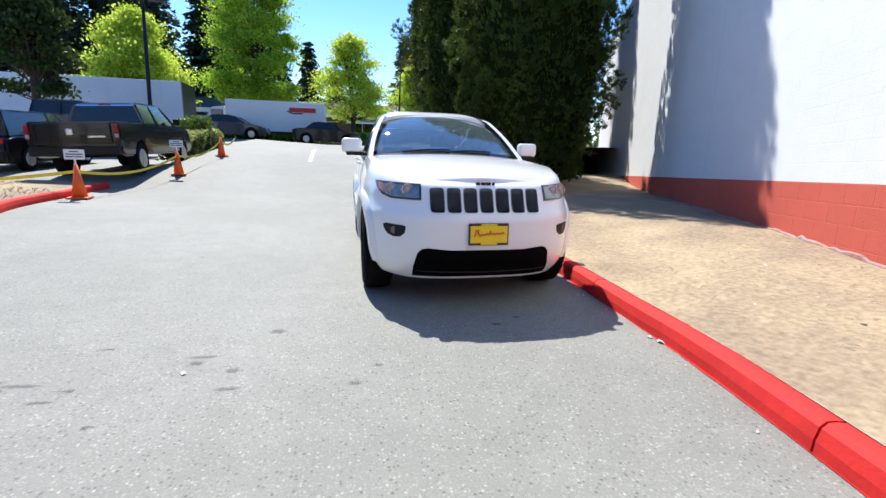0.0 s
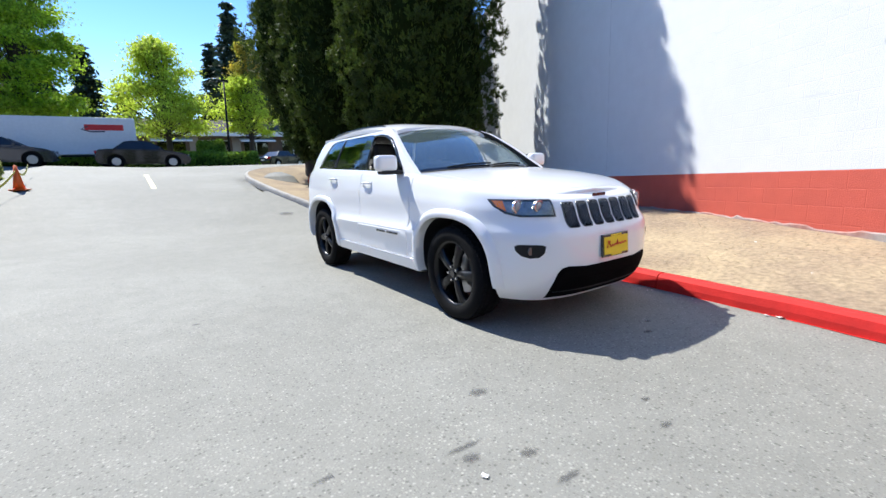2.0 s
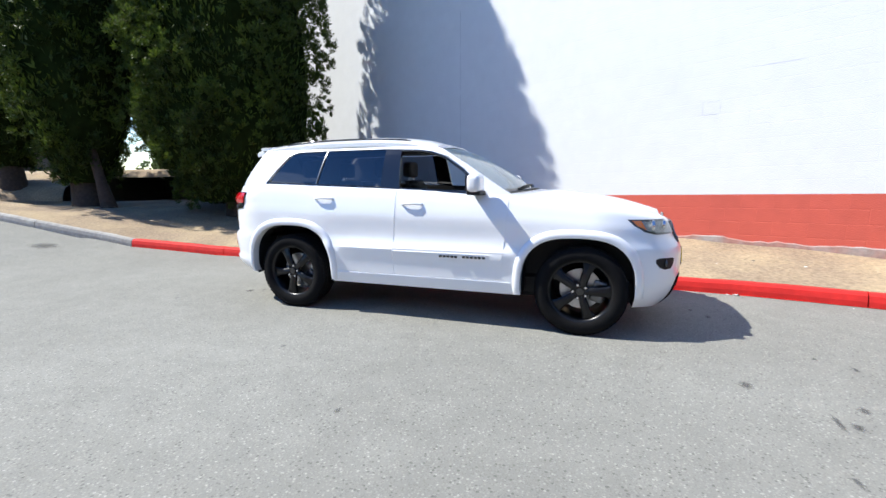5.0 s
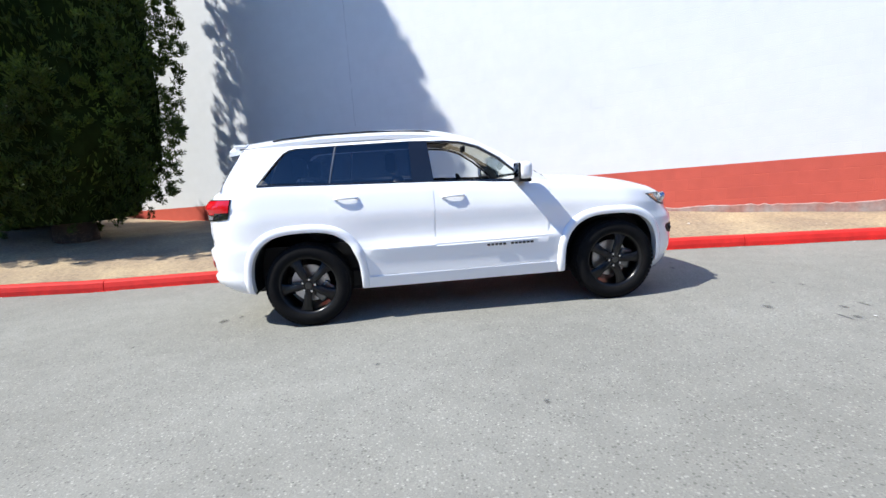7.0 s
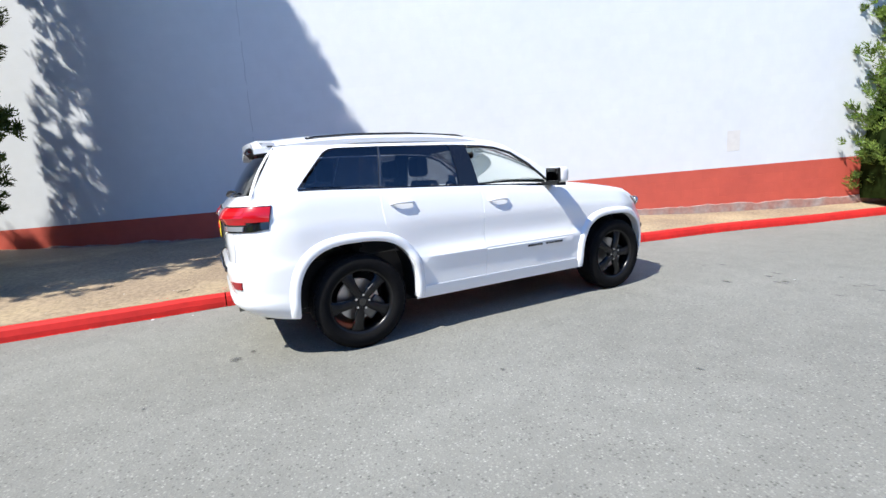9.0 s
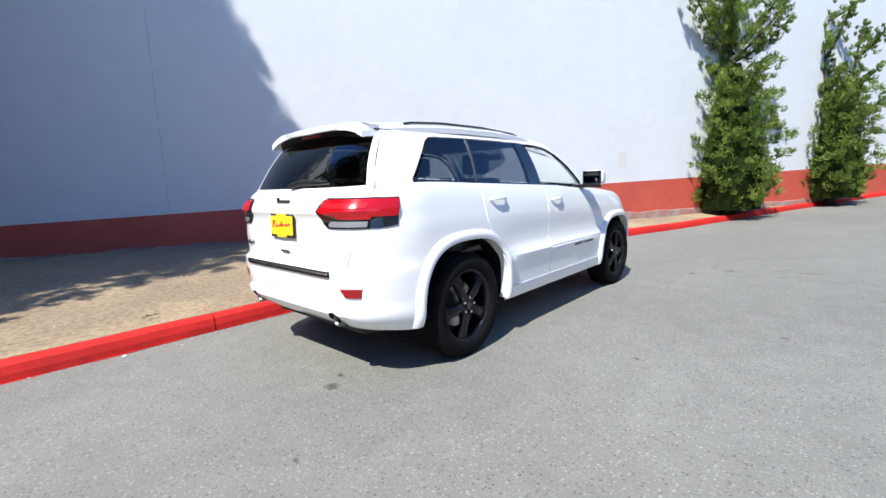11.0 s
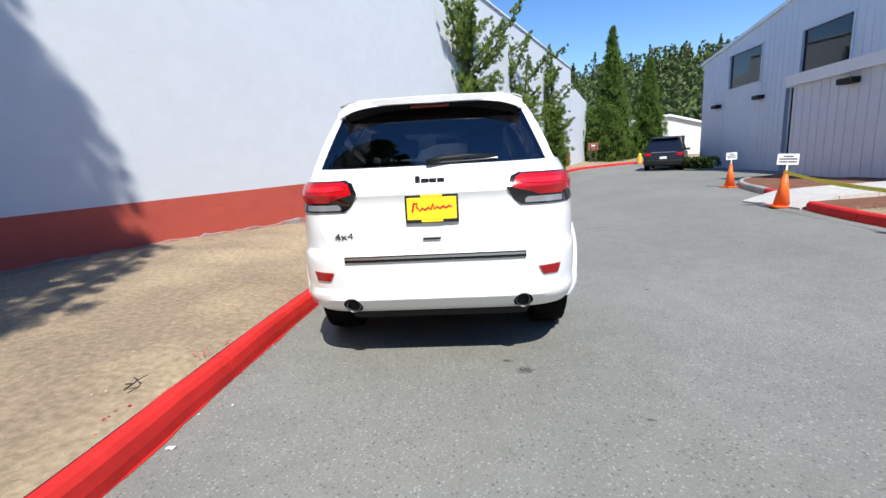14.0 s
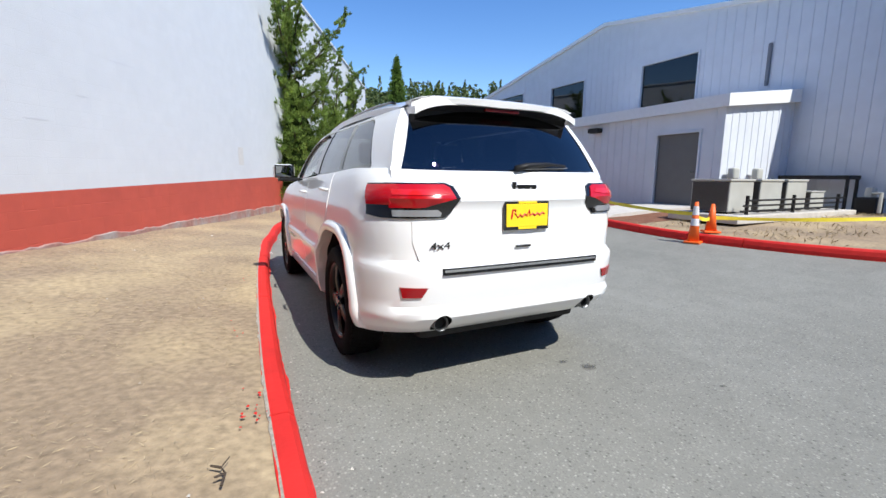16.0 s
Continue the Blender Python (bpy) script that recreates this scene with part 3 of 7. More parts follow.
def body_shell(parent):
    levels = [0.30, 0.315, 0.34, 0.38, 0.42, 0.46, 0.5, 0.55, 0.59, 0.63, 0.66, 0.69, 0.72, 0.75, 0.765, 0.78, 0.80, 0.84, 0.88, 0.92, 0.97, 1.02, 1.06, 1.085, 1.11, 1.14, 1.17, 1.2, 1.22, 1.235, 1.25]
    nf = 22
    bm = bmesh.new()
    rows = []
    for zn in levels:
        half = []
        nose, tail = NOSE(zn), TAIL(zn)
        for i in range(nf):
            f = math.sin(0.5 * math.pi * i / nf)
            y = nose + D_F * (1 - (1 - f ** A_F) ** B_F)
            half.append((f * (WIDE(zn) + LEDGE(zn) * MASK(y)), y))
        y0, y1 = nose + D_F, tail - D_R
        for i in range(46):
            y = y0 + (y1 - y0) * i / 45
            half.append((WIDE(zn) + LEDGE(zn) * MASK(y), y))
        for i in range(nf - 1, -1, -1):
            f = math.sin(0.5 * math.pi * i / nf)
            y = tail - D_R * (1 - (1 - f ** A_R) ** B_R)
            half.append((f * WIDE(zn), y))
        right = [bm.verts.new((x, y, real_z(zn, y))) for x, y in half]
        left = [bm.verts.new((-x, y, real_z(zn, y))) for x, y in half[1:-1]]
        rows.append(right + left[::-1])
    n = len(rows[0])
    for a, b in zip(rows, rows[1:]):
        for k in range(n):
            bm.faces.new((a[k], a[(k + 1) % n], b[(k + 1) % n], b[k]))
    bm.faces.new(rows[0][::-1])
    top, m, across = rows[-1], len(half), 16
    prev = [top[0]] * (across + 1)
    for i in range(1, m - 1):
        r, l = top[i], top[n - i]
        row = [r]
        for k in range(1, across):
            x = r.co.x * math.cos(math.pi * k / across)
            row.append(bm.verts.new((x, r.co.y, hood_z(x, r.co.y) if r.co.y < -0.7 else r.co.z)))
        row.append(l)
        for k in range(across):
            f = [prev[k], prev[k + 1], row[k + 1], row[k]]
            f = list(dict.fromkeys(f))
            if len(f) > 2:
                bm.faces.new(f)
        prev = row
    for k in range(across):
        bm.faces.new([prev[k], prev[k + 1], top[m - 1]])
    bmesh.ops.recalc_face_normals(bm, faces=bm.faces)
    ob = part("body", bm, [M_PAINT, M_BLACK], parent)
    cuts = []
    for s in (-1, 1):
        for y, r, zc in ((-1.42, 0.47, 0.375), (1.452, 0.49, 0.39)):
            cuts.append(cutter(prism([(y + arch_r(a, r) * math.cos(a), zc + arch_r(a, r) * math.sin(a)) for a in np.linspace(0, math.tau, 65)[:-1]], s * 0.62, s * 1.04, "X")))
    cuts.append(cutter(prism([(-0.74, 1.4), (-0.5, 0.72), (2.0, 0.72), (2.12, 1.4)], -0.745, 0.745, "X")))
    # the exhaust cut-outs in the tail
    for s in (-1, 1):
        cuts.append(cutter(tube(0.06, 0.06, 0.3, (s * 0.535, 2.42, 0.43), "Y", 24)))
    cut(ob, cuts)
    return finish(ob, 30)


def wheel_template():
    """A wheel at the origin, its outer face towards -x."""
    w = empty("wheel")
    prof = [(-0.105, 0.262), (-0.124, 0.275), (-0.131, 0.31), (-0.128, 0.345), (-0.113, 0.370), (-0.09, 0.381), (-0.05, 0.3855), (0.05, 0.3855), (0.09, 0.381), (0.113, 0.37), (0.13, 0.34), (0.124, 0.28), (0.105, 0.262)]
    n = 64
    bm = bmesh.new()
    rings = [[bm.verts.new((x, r * math.cos(math.tau * k / n), r * math.sin(math.tau * k / n))) for k in range(n)] for x, r in prof]
    for a, b in zip(rings, rings[1:]):
        for k in range(n):
            bm.faces.new((a[k], a[(k + 1) % n], b[(k + 1) % n], b[k]))
    bmesh.ops.recalc_face_normals(bm, faces=bm.faces)
    tyre = part("tyre", bm, M_TYRE, w, smooth=True)
    # tread blocks
    bm = bmesh.new()
    for x in (-0.092, -0.045, 0.0, 0.045, 0.092):
        for k in range(60):
            a = math.tau * (k + (0.5 if abs(x) in (0.045,) else 0)) / 60
            r = 0.3855 if abs(x) < 0.08 else 0.380
            box((0.036, 0.031, 0.008), (0, 0, 0), 0, 1, bm, Matrix.Rotation(a, 4, "X") @ Matrix.Translation((x, 0, r)) @ Matrix.Rotation(0.3 if x > 0 else -0.3, 4, "Z"))
    part("tread", bm, M_TYRE, tyre)
    bm = bmesh.new()
    prof = [(-0.112, 0.268), (-0.108, 0.255), (-0.075, 0.245), (0.09, 0.235), (0.105, 0.262)]
    rings = [[bm.verts.new((x, r * math.cos(math.tau * k / n), r * math.sin(math.tau * k / n))) for k in range(n)] for x, r in prof]
    for a, b in zip(rings, rings[1:]):
        for k in range(n):
            bm.faces.new((a[k], a[(k + 1) % n], b[(k + 1) % n], b[k]))
    bmesh.ops.recalc_face_normals(bm, faces=bm.faces)
    bmesh.ops.reverse_faces(bm, faces=bm.faces[:])
    part("rim", bm, M_RIM, w, "gloss black alloy rim", smooth=True)
    spoke = None
    for k in range(5):
        # a waisted spoke with a raised spine, wide at the rim
        bm = bmesh.new()
        out = [(0.026, 0.05), (0.036, 0.11), (0.036, 0.16), (0.046, 0.215), (0.066, 0.25)]
        sect = []
        for hw, r in out:
            dep = -0.098 + 0.012 * (r - 0.05) / 0.2 - 0.012 * math.sin(math.pi * (r - 0.05) / 0.2)
            sect.append([bm.verts.new(v) for v in ((dep + 0.04, -hw, r), (dep + 0.01, -hw, r), (dep, -hw * 0.72, r), (dep - 0.006, 0, r), (dep, hw * 0.72, r), (dep + 0.01, hw, r), (dep + 0.04, hw, r))])
        for a, b in zip(sect, sect[1:]):
            for i in range(6):
                bm.faces.new((a[i], a[i + 1], b[i + 1], b[i]))
            bm.faces.new((a[6], a[0], b[0], b[6]))
        bm.faces.new(sect[0][::-1])
        bm.faces.new(sect[-1])
        bmesh.ops.rotate(bm, matrix=Matrix.Rotation(math.tau * k / 5, 3, "X"), verts=bm.verts)
        bmesh.ops.recalc_face_normals(bm, faces=bm.faces)
        part("spoke", bm, M_RIM, w)
    part("hub", tube(0.075, 0.07, 0.05, (-0.075, 0, 0), "X", 32, 0.008), M_RIM, w, smooth=False)
    part("hub_cap", tube(0.03, 0.034, 0.02, (-0.105, 0, 0), "X", 24, 0.004), M_GLOSSBLACK, w)
    for k in range(5):
        a = math.tau * (k + 0.5) / 5
        part("wheel_nut", tube(0.0105, 0.0085, 0.02, (-0.106, 0.058 * math.sin(a), 0.058 * math.cos(a)), "X", 6), M_CHROME, w, "chrome wheel nut")
    part("brake_disc", tube(0.175, 0.175, 0.026, (0.015, 0, 0), "X", 40, 0.004), M_DISC, w, "grey steel brake disc")
    part("brake_caliper", box((0.07, 0.12, 0.19), (0.01, -0.145, 0.03), 0.02, 2), M_DARKCHROME, w)
    return w


def lathe_ring(r_in, r_out, depth, at, axis="Y", n=32):
    bm = bmesh.new()
    rings = []
    for r, d in ((r_in, depth / 2), (r_out, depth / 2), (r_out, -depth / 2), (r_in, -depth / 2)):
        rings.append([bm.verts.new((r * math.cos(math.tau * k / n), d, r * math.sin(math.tau * k / n))) for k in range(n)])
    for i in range(4):
        a, b = rings[i], rings[(i + 1) % 4]
        for k in range(n):
            bm.faces.new((a[k], a[(k + 1) % n], b[(k + 1) % n], b[k]))
    if axis == "X":
        bmesh.ops.rotate(bm, matrix=Matrix.Rotation(radians(90), 3, "Z"), verts=bm.verts)
    bmesh.ops.translate(bm, vec=at, verts=bm.verts)
    bmesh.ops.recalc_face_normals(bm, faces=bm.faces)
    return bm


def grow(outline, d):
    """An outline moved out by d (or in, below nought)."""
    out, n = [], len(outline)
    area = sum(outline[i][0] * outline[(i + 1) % n][1] - outline[(i + 1) % n][0] * outline[i][1] for i in range(n))
    s = 1 if area > 0 else -1
    for i in range(n):
        p, a, b = Vector(outline[i]), Vector(outline[i - 1]), Vector(outline[(i + 1) % n])
        u, v = (p - a).normalized(), (b - p).normalized()
        n1, n2 = Vector((u.y, -u.x)) * s, Vector((v.y, -v.x)) * s
        k = (n1 + n2)
        k = k / max(0.4, k.dot(n1))
        out.append(tuple(p + k * d))
    return out


def build_suv():
    car = empty("sport_utility_car")
    tagged(car, "white sport utility car with black wheels parked beside the red kerb", "car")
    body = body_shell(car)
    black = M_BLACK

    # ---- sides
    def on_side(off=0.004):
        return lambda y, z: Vector((-(side_x(y, z) + off), y, z))

    def on_cabin(off=0.0):
        return lambda y, z: Vector((-(cabin_x(y, z) + off), y, z))

    front_door = [(-0.835, 1.165), (-0.815, 0.85), (-0.78, 0.55), (-0.765, 0.445), (0.0, 0.44), (0.258, 0.445), (0.256, 0.8), (0.244, 1.0), (0.238, 1.235), (-0.2, 1.218), (-0.55, 1.197)]
    rear_door = [(0.248, 1.235), (0.254, 1.0), (0.266, 0.8), (0.268, 0.445), (0.6, 0.445), (0.93, 0.455), (0.985, 0.60), (1.06, 0.775), (1.14, 0.90), (1.205, 1.0), (1.215, 1.15), (1.21, 1.272), (0.8, 1.258)]
    quarter_win = [(1.195, 1.30), (1.80, 1.328), (1.70, 1.45), (1.58, 1.585), (1.53, 1.612), (1.47, 1.622), (1.13, 1.628)]
    rear_win = [(0.435, 1.272), (1.175, 1.298), (1.11, 1.628), (0.44, 1.628)]
    front_win = [(-0.50, 1.228), (0.235, 1.258), (0.27, 1.618), (0.1, 1.615), (-0.04, 1.598), (-0.2, 1.545), (-0.38, 1.43), (-0.52, 1.31), (-0.575, 1.25)]
    for s in (1, -1):
        inn = (1, 0, 0)
        d = part("front_door", patch(front_door, on_side(), 0.06, 0.012, inn, s), M_PAINT, car)
        finish(d)
        r = part("rear_door", patch(rear_door, on_side(), 0.06, 0.012, inn, s), M_PAINT, car)
        finish(r)
        for door, y0, z0 in ((d, 0.075, 1.105), (r, 1.04, 1.15)):
            # flat cup behind the handle, its shade painted in, then the handle's own bar
            oval = [(y0 + 0.105 * math.cos(a), z0 - 0.012 + 0.036 * math.sin(a)) for a in np.linspace(0, math.tau, 20)[:-1]]
            h = part("door_handle", pipe([(-s * (side_x(y0 + k, z0) + o), y0 + k, z0 + 0.012 - 0.01 * abs(k) / 0.1) for k, o in ((-0.105, 0.003), (-0.085, 0.026), (-0.03, 0.036), (0.05, 0.036), (0.085, 0.026), (0.103, 0.003))], [0.010, 0.011, 0.012, 0.012, 0.011, 0.009], 10), M_PAINT, door, "body-coloured pull handle", True)
            part("handle_cup", patch(oval, on_side(0.0048), 0.02, 0, inn, s), mat_cup(), door)
        # sill below the doors
        sill = [(-0.90, 0.318), (0.93, 0.318), (0.95, 0.425), (-0.86, 0.425)]
        finish(part("sill", patch(sill, on_side(0.012), 0.06, 0.03, inn, s), M_PAINT, car))
        # flared arches
        for y, r0, r1, zc, a0, a1 in ((-1.42, 0.468, 0.535, 0.375, -6, 184), (1.452, 0.488, 0.555, 0.39, -4, 186)):
            bm = bmesh.new()
            sec = []
            for k in range(41):
                a = radians(a0 + (a1 - a0) * k / 40)
                ring = []
                for rr, o in ((r0, -0.06), (r0, 0.022), (r0 + 0.012, 0.032), (r0 + 0.045, 0.03), (r1, 0.012), (r1 + 0.004, -0.004)):
                    q = arch_r(a, rr)
                    yy, zz = y + q * math.cos(a), zc + q * math.sin(a)
                    ring.append(bm.verts.new((-s * (side_x(yy, max(zz, 0.32)) + o), yy, zz)))
                sec.append(ring)
            for a, b in zip(sec, sec[1:]):
                for i in range(len(a) - 1):
                    bm.faces.new((a[i], a[i + 1], b[i + 1], b[i]))
            bmesh.ops.recalc_face_normals(bm, faces=bm.faces)
            finish(part("wheel_arch_trim", bm, M_PAINT, car), 50)
        # greenhouse: pillars, frames and panes
        d_pillar = [(1.79, 1.25), (2.19, 1.25), (2.17, 1.29), (2.095, 1.42), (2.01, 1.56), (1.955, 1.67), (1.50, 1.68), (1.49, 1.632), (1.55, 1.622), (1.60, 1.595), (1.73, 1.452), (1.845, 1.318)]
        rail = [(-0.06, 1.602), (0.1, 1.624), (0.45, 1.637), (1.12, 1.637), (1.49, 1.632), (1.50, 1.69), (1.1, 1.70), (0.5, 1.70), (0.1, 1.685), (-0.06, 1.66)]
        a_pillar = [(-0.88, 1.17), (-0.60, 1.20), (-0.575, 1.262), (-0.40, 1.432), (-0.22, 1.553), (-0.06, 1.602), (-0.06, 1.655), (-0.16, 1.622), (-0.42, 1.47), (-0.70, 1.29), (-0.86, 1.19)]
        waist = [(-0.62, 1.19), (-0.5, 1.195), (0.24, 1.225), (1.2, 1.265), (1.84, 1.29), (1.84, 1.322), (1.19, 1.298), (0.24, 1.258), (-0.5, 1.226), (-0.6, 1.215)]
        for nm, o in (("rear_pillar", d_pillar), ("roof_rail_frame", rail), ("windscreen_pillar", a_pillar)):
            outer = finish(part(nm, patch(o, on_cabin(0.0), 0.05, 0.045, inn, s), M_PAINT, car))
            part("inner_lining", patch(grow(o, -0.001), on_cabin(-0.047), 0.08, 0, inn, s), M_INTERIOR, outer, "dark inner lining")
        part("waist_moulding", patch(waist, on_cabin(0.004), 0.06, 0.03, inn, s), M_GLOSSBLACK, car, "gloss black waist moulding")
        bp = [(0.235, 1.255), (0.435, 1.27), (0.44, 1.632), (0.27, 1.626)]
        part("centre_pillar", patch(bp, on_cabin(-0.003), 0.06, 0.03, inn, s), M_GLOSSBLACK, car, "gloss black centre pillar")
        cp = [(1.18, 1.298), (1.192, 1.30), (1.127, 1.63), (1.115, 1.63)]
        part("window_divider", patch(cp, on_cabin(0.003), 0.06, 0.02, inn, s), M_DARKCHROME, car, "thin grey window divider")
        for nm, o, g in (("quarter_window", quarter_win, M_GLASS_DARK), ("rear_door_window", rear_win, M_GLASS_DARK), ("front_door_window", front_win, M_GLASS_CLEAR)):
            if nm == "front_door_window" and s == 1:
                continue
            w = finish(part(nm, patch(o, on_cabin(-0.008), 0.06, 0, inn, s), g, car))
            w.visible_shadow = False
        frame_line = [(0.265, 1.613), (0.1, 1.609), (-0.04, 1.592), (-0.2, 1.538), (-0.38, 1.423), (-0.52, 1.303), (-0.58, 1.245)]
        part("window_surround", pipe([(-s * (cabin_x(y, z) + 0.002), y, z) for y, z in frame_line], 0.013, 8), M_GLOSSBLACK, car, "black door window surround", True)
        # door mirror: body-coloured shell, black foot, glass to the rear
        m = part("door_mirror", box((0.215, 0.12, 0.15), (-s * 1.0, -0.565, 1.30), 0.05, 4), M_PAINT, car, "white door mirror")
        m.data.shade_smooth()
        part("mirror_foot", prism([(-0.62, 1.195), (-0.5, 1.2), (-0.5, 1.235), (-0.62, 1.23)], -s * 0.84, -s * 1.06, "X", 0.008), M_BLACK, m)
        part("mirror_rim", box((0.195, 0.016, 0.134), (-s * 1.0, -0.508, 1.30), 0.007, 2), M_BLACK, m, "black mirror rim")
        part("mirror_glass", box((0.172, 0.004, 0.116), (-s * 1.0, -0.499, 1.30), 0.001), M_MIRROR, m, "mirror pane")
        # black lettering across the door, as plain bars
        for k in range(12):
            if k == 5:
                continue
            y = -0.225 - 0.037 * k
            part("badge_bar", box((0.005, 0.027, 0.019), (-s * (side_x(y, 0.64) + 0.006), y, 0.64)), M_GLOSSBLACK, d, "black badge letter bar")
        # roof rack rail
        part("roof_rack_rail", pipe([(-s * 0.56, y, roof_z(0.56, y) + o) for y, o in ((0.22, -0.004), (0.3, 0.004), (0.8, 0.006), (1.3, 0.006), (1.62, 0.003), (1.7, -0.004))], 0.009, 8), M_GLOSSBLACK, car, "low black roof rail", True)
        # tail lamps wrap round the corner: black housing, red lens, clear strip
        tl = [(0.445, 1.135), (0.475, 1.20), (0.52, 1.218), (0.80, 1.218), (0.80, 1.03), (0.53, 1.03), (0.49, 1.06)]
        def on_rear(off):
            return lambda x, z: Vector((-x, rear_y(x, z) + off, z))
        back = (0, -1, 0)
        lamp = finish(part("tail_lamp", patch(tl, on_rear(0.012), 0.03, 0.03, back, s), M_GLOSSBLACK, car, "red tail lamp in a black surround"))
        side_tl = [(2.05, 1.215), (2.09, 1.045), (2.20, 1.03), (2.26, 1.03), (2.26, 1.218)]
        finish(part("lamp_wrap", patch(side_tl, on_side(0.008), 0.03, 0.03, inn, s), M_GLOSSBLACK, lamp))
        red = [(0.475, 1.135), (0.50, 1.195), (0.53, 1.21), (0.80, 1.21), (0.80, 1.085), (0.64, 1.087), (0.57, 1.11)]
        finish(part("red_lens", patch(red, on_rear(0.020), 0.03, 0.008, back, s), M_RED_LENS, lamp, "red lens"))
        band = [(0.52, 1.165), (0.545, 1.185), (0.79, 1.185), (0.79, 1.155), (0.6, 1.155)]
        finish(part("light_guide", patch(band, on_rear(0.024), 0.03, 0.004, back, s), mat_bright_red(), lamp, "brighter red light guide"))
        side_red = [(2.06, 1.208), (2.085, 1.1), (2.25, 1.1), (2.25, 1.21)]
        finish(part("red_lens", patch(side_red, on_side(0.016), 0.03, 0.008, inn, s), M_RED_LENS, lamp, "red lens"))
        clear = [(0.555, 1.04), (0.55, 1.058), (0.57, 1.075), (0.79, 1.074), (0.79, 1.04)]
        finish(part("clear_lens", patch(clear, on_rear(0.020), 0.03, 0.008, back, s), M_CLEAR_LENS, lamp, "clear reversing lens"))
        refl = [(0.63, 0.655), (0.77, 0.66), (0.755, 0.60), (0.66, 0.60)]
        finish(part("rear_reflector", patch(refl, on_rear(0.008), 0.03, 0.012, back, s), M_DARK_RED_LENS, car, "red bumper reflector"))
        # exhaust: bright ring, dark bore
        ex = part("exhaust_tip", lathe_ring(0.040, 0.045, 0.08, (s * 0.535, 2.305, 0.432)), M_DARKCHROME, car, "round steel exhaust tip", True)
        part("exhaust_bore", tube(0.040, 0.040, 0.02, (s * 0.535, 2.30, 0.432), "Y", 24), M_BLACK, ex)

        # head lamps
        def on_front(off):
            return lambda x, z: Vector((-x, front_y(x, z) - off, z))
        fwd = (0, 1, 0)
        hl = [(0.505, 0.862), (0.50, 0.985), (0.70, 0.992), (0.828, 0.998), (0.822, 0.945), (0.785, 0.892), (0.72, 0.868)]
        head = finish(part("head_lamp", patch(hl, on_front(0.006), 0.025, 0.02, fwd, s), M_LAMP_BED, car, "clear head lamp in a dark housing"))
        finish(part("reflector", patch(grow(hl, -0.016), on_front(0.0085), 0.025, 0, fwd, s), M_REFLECTOR, head, "silver reflector bowl"))
        for cx, rr in ((0.72, 0.04), (0.605, 0.036)):
            cz = 0.94
            y = front_y(cx, cz) - 0.01
            finish(part("lamp_ring", lathe_ring(rr, rr + 0.008, 0.02, (-s * cx, y, cz)), M_CHROME, head), 40)
            bm = bmesh.new()
            bmesh.ops.create_uvsphere(bm, u_segments=20, v_segments=10, radius=rr)
            bmesh.ops.scale(bm, vec=(1, 0.45, 1), verts=bm.verts)
            bmesh.ops.translate(bm, vec=(-s * cx, y, cz), verts=bm.verts)
            part("projector", bm, M_CLEAR_LENS, head, "round projector lens", True)
        amb = [(0.775, 0.984), (0.816, 0.988), (0.81, 0.945), (0.78, 0.91)]
        finish(part("side_marker", patch(amb, on_front(0.010), 0.02, 0.006, fwd, s), M_AMBER, head, "amber side marker"))
        lens = finish(part("lamp_lens", patch(grow(hl, -0.006), on_front(0.022), 0.025, 0, fwd, s), M_GLASS_CLEAR, head, "clear lens"))
        lens.visible_shadow = False
        fog = [(0.625, 0.662), (0.645, 0.672), (0.765, 0.678), (0.785, 0.668), (0.782, 0.635), (0.755, 0.595), (0.715, 0.578), (0.665, 0.582), (0.632, 0.615)]
        f = finish(part("fog_lamp", patch(fog, on_front(0.004), 0.025, 0.012, fwd, s), M_BLACK, car, "black fog lamp recess"))
        part("fog_lens", tube(0.03, 0.03, 0.012, (-s * 0.705, front_y(0.705, 0.63) + 0.002, 0.63), "Y", 20, 0.003), M_DARKCHROME, f)
        # wheels stand in their arches
    tmpl = wheel_template()
    tagged(tmpl, "")
    first = True
    for s in (-1, 1):
        for y, turn in ((-1.457, 17), (1.457, 47)):
            m = Matrix.Translation((s * 0.805, y, 0.387)) @ (Matrix.Rotation(math.pi, 4, "Z") if s > 0 else Matrix()) @ Matrix.Rotation(radians(turn), 4, "X")
            w = tmpl if first else copy_thing(tmpl, m)
            w.matrix_basis = m
            first = False
            w.parent = car

    # ---- roof, glass at the ends
    bm = bmesh.new()
    xs, ys = [0.64 * math.sin(radians(k)) / math.sin(radians(90)) for k in range(-90, 91, 10)], [-0.06 + 2.16 * k / 24 for k in range(25)]
    def half_roof(y):
        return cabin_x(y, 1.66)
    g = [[bm.verts.new((x / 0.64 * half_roof(y), y, roof_z(x, y))) for x in xs] for y in ys]
    for a, b in zip(g, g[1:]):
        for i in range(len(xs) - 1):
            bm.faces.new((a[i], a[i + 1], b[i + 1], b[i]))
    rim = [e for e in bm.edges if e.is_boundary]
    got = bmesh.ops.extrude_edge_only(bm, edges=rim)["geom"]
    for v in got:
        if isinstance(v, bmesh.types.BMVert):
            v.co.z -= 0.04
    bmesh.ops.recalc_face_normals(bm, faces=bm.faces)
    roof = finish(part("roof", bm, M_PAINT, car), 40)
    part("roof_antenna", prism([(1.52, 1.735), (1.66, 1.735), (1.655, 1.752), (1.60, 1.768)], -0.03, 0.03, "X", 0.008, 2), M_PAINT, car, "small white roof antenna")
    lining = prism([(-0.02, 1.63), (2.0, 1.65), (2.0, 1.662), (-0.02, 1.642)], -0.6, 0.6, "X")
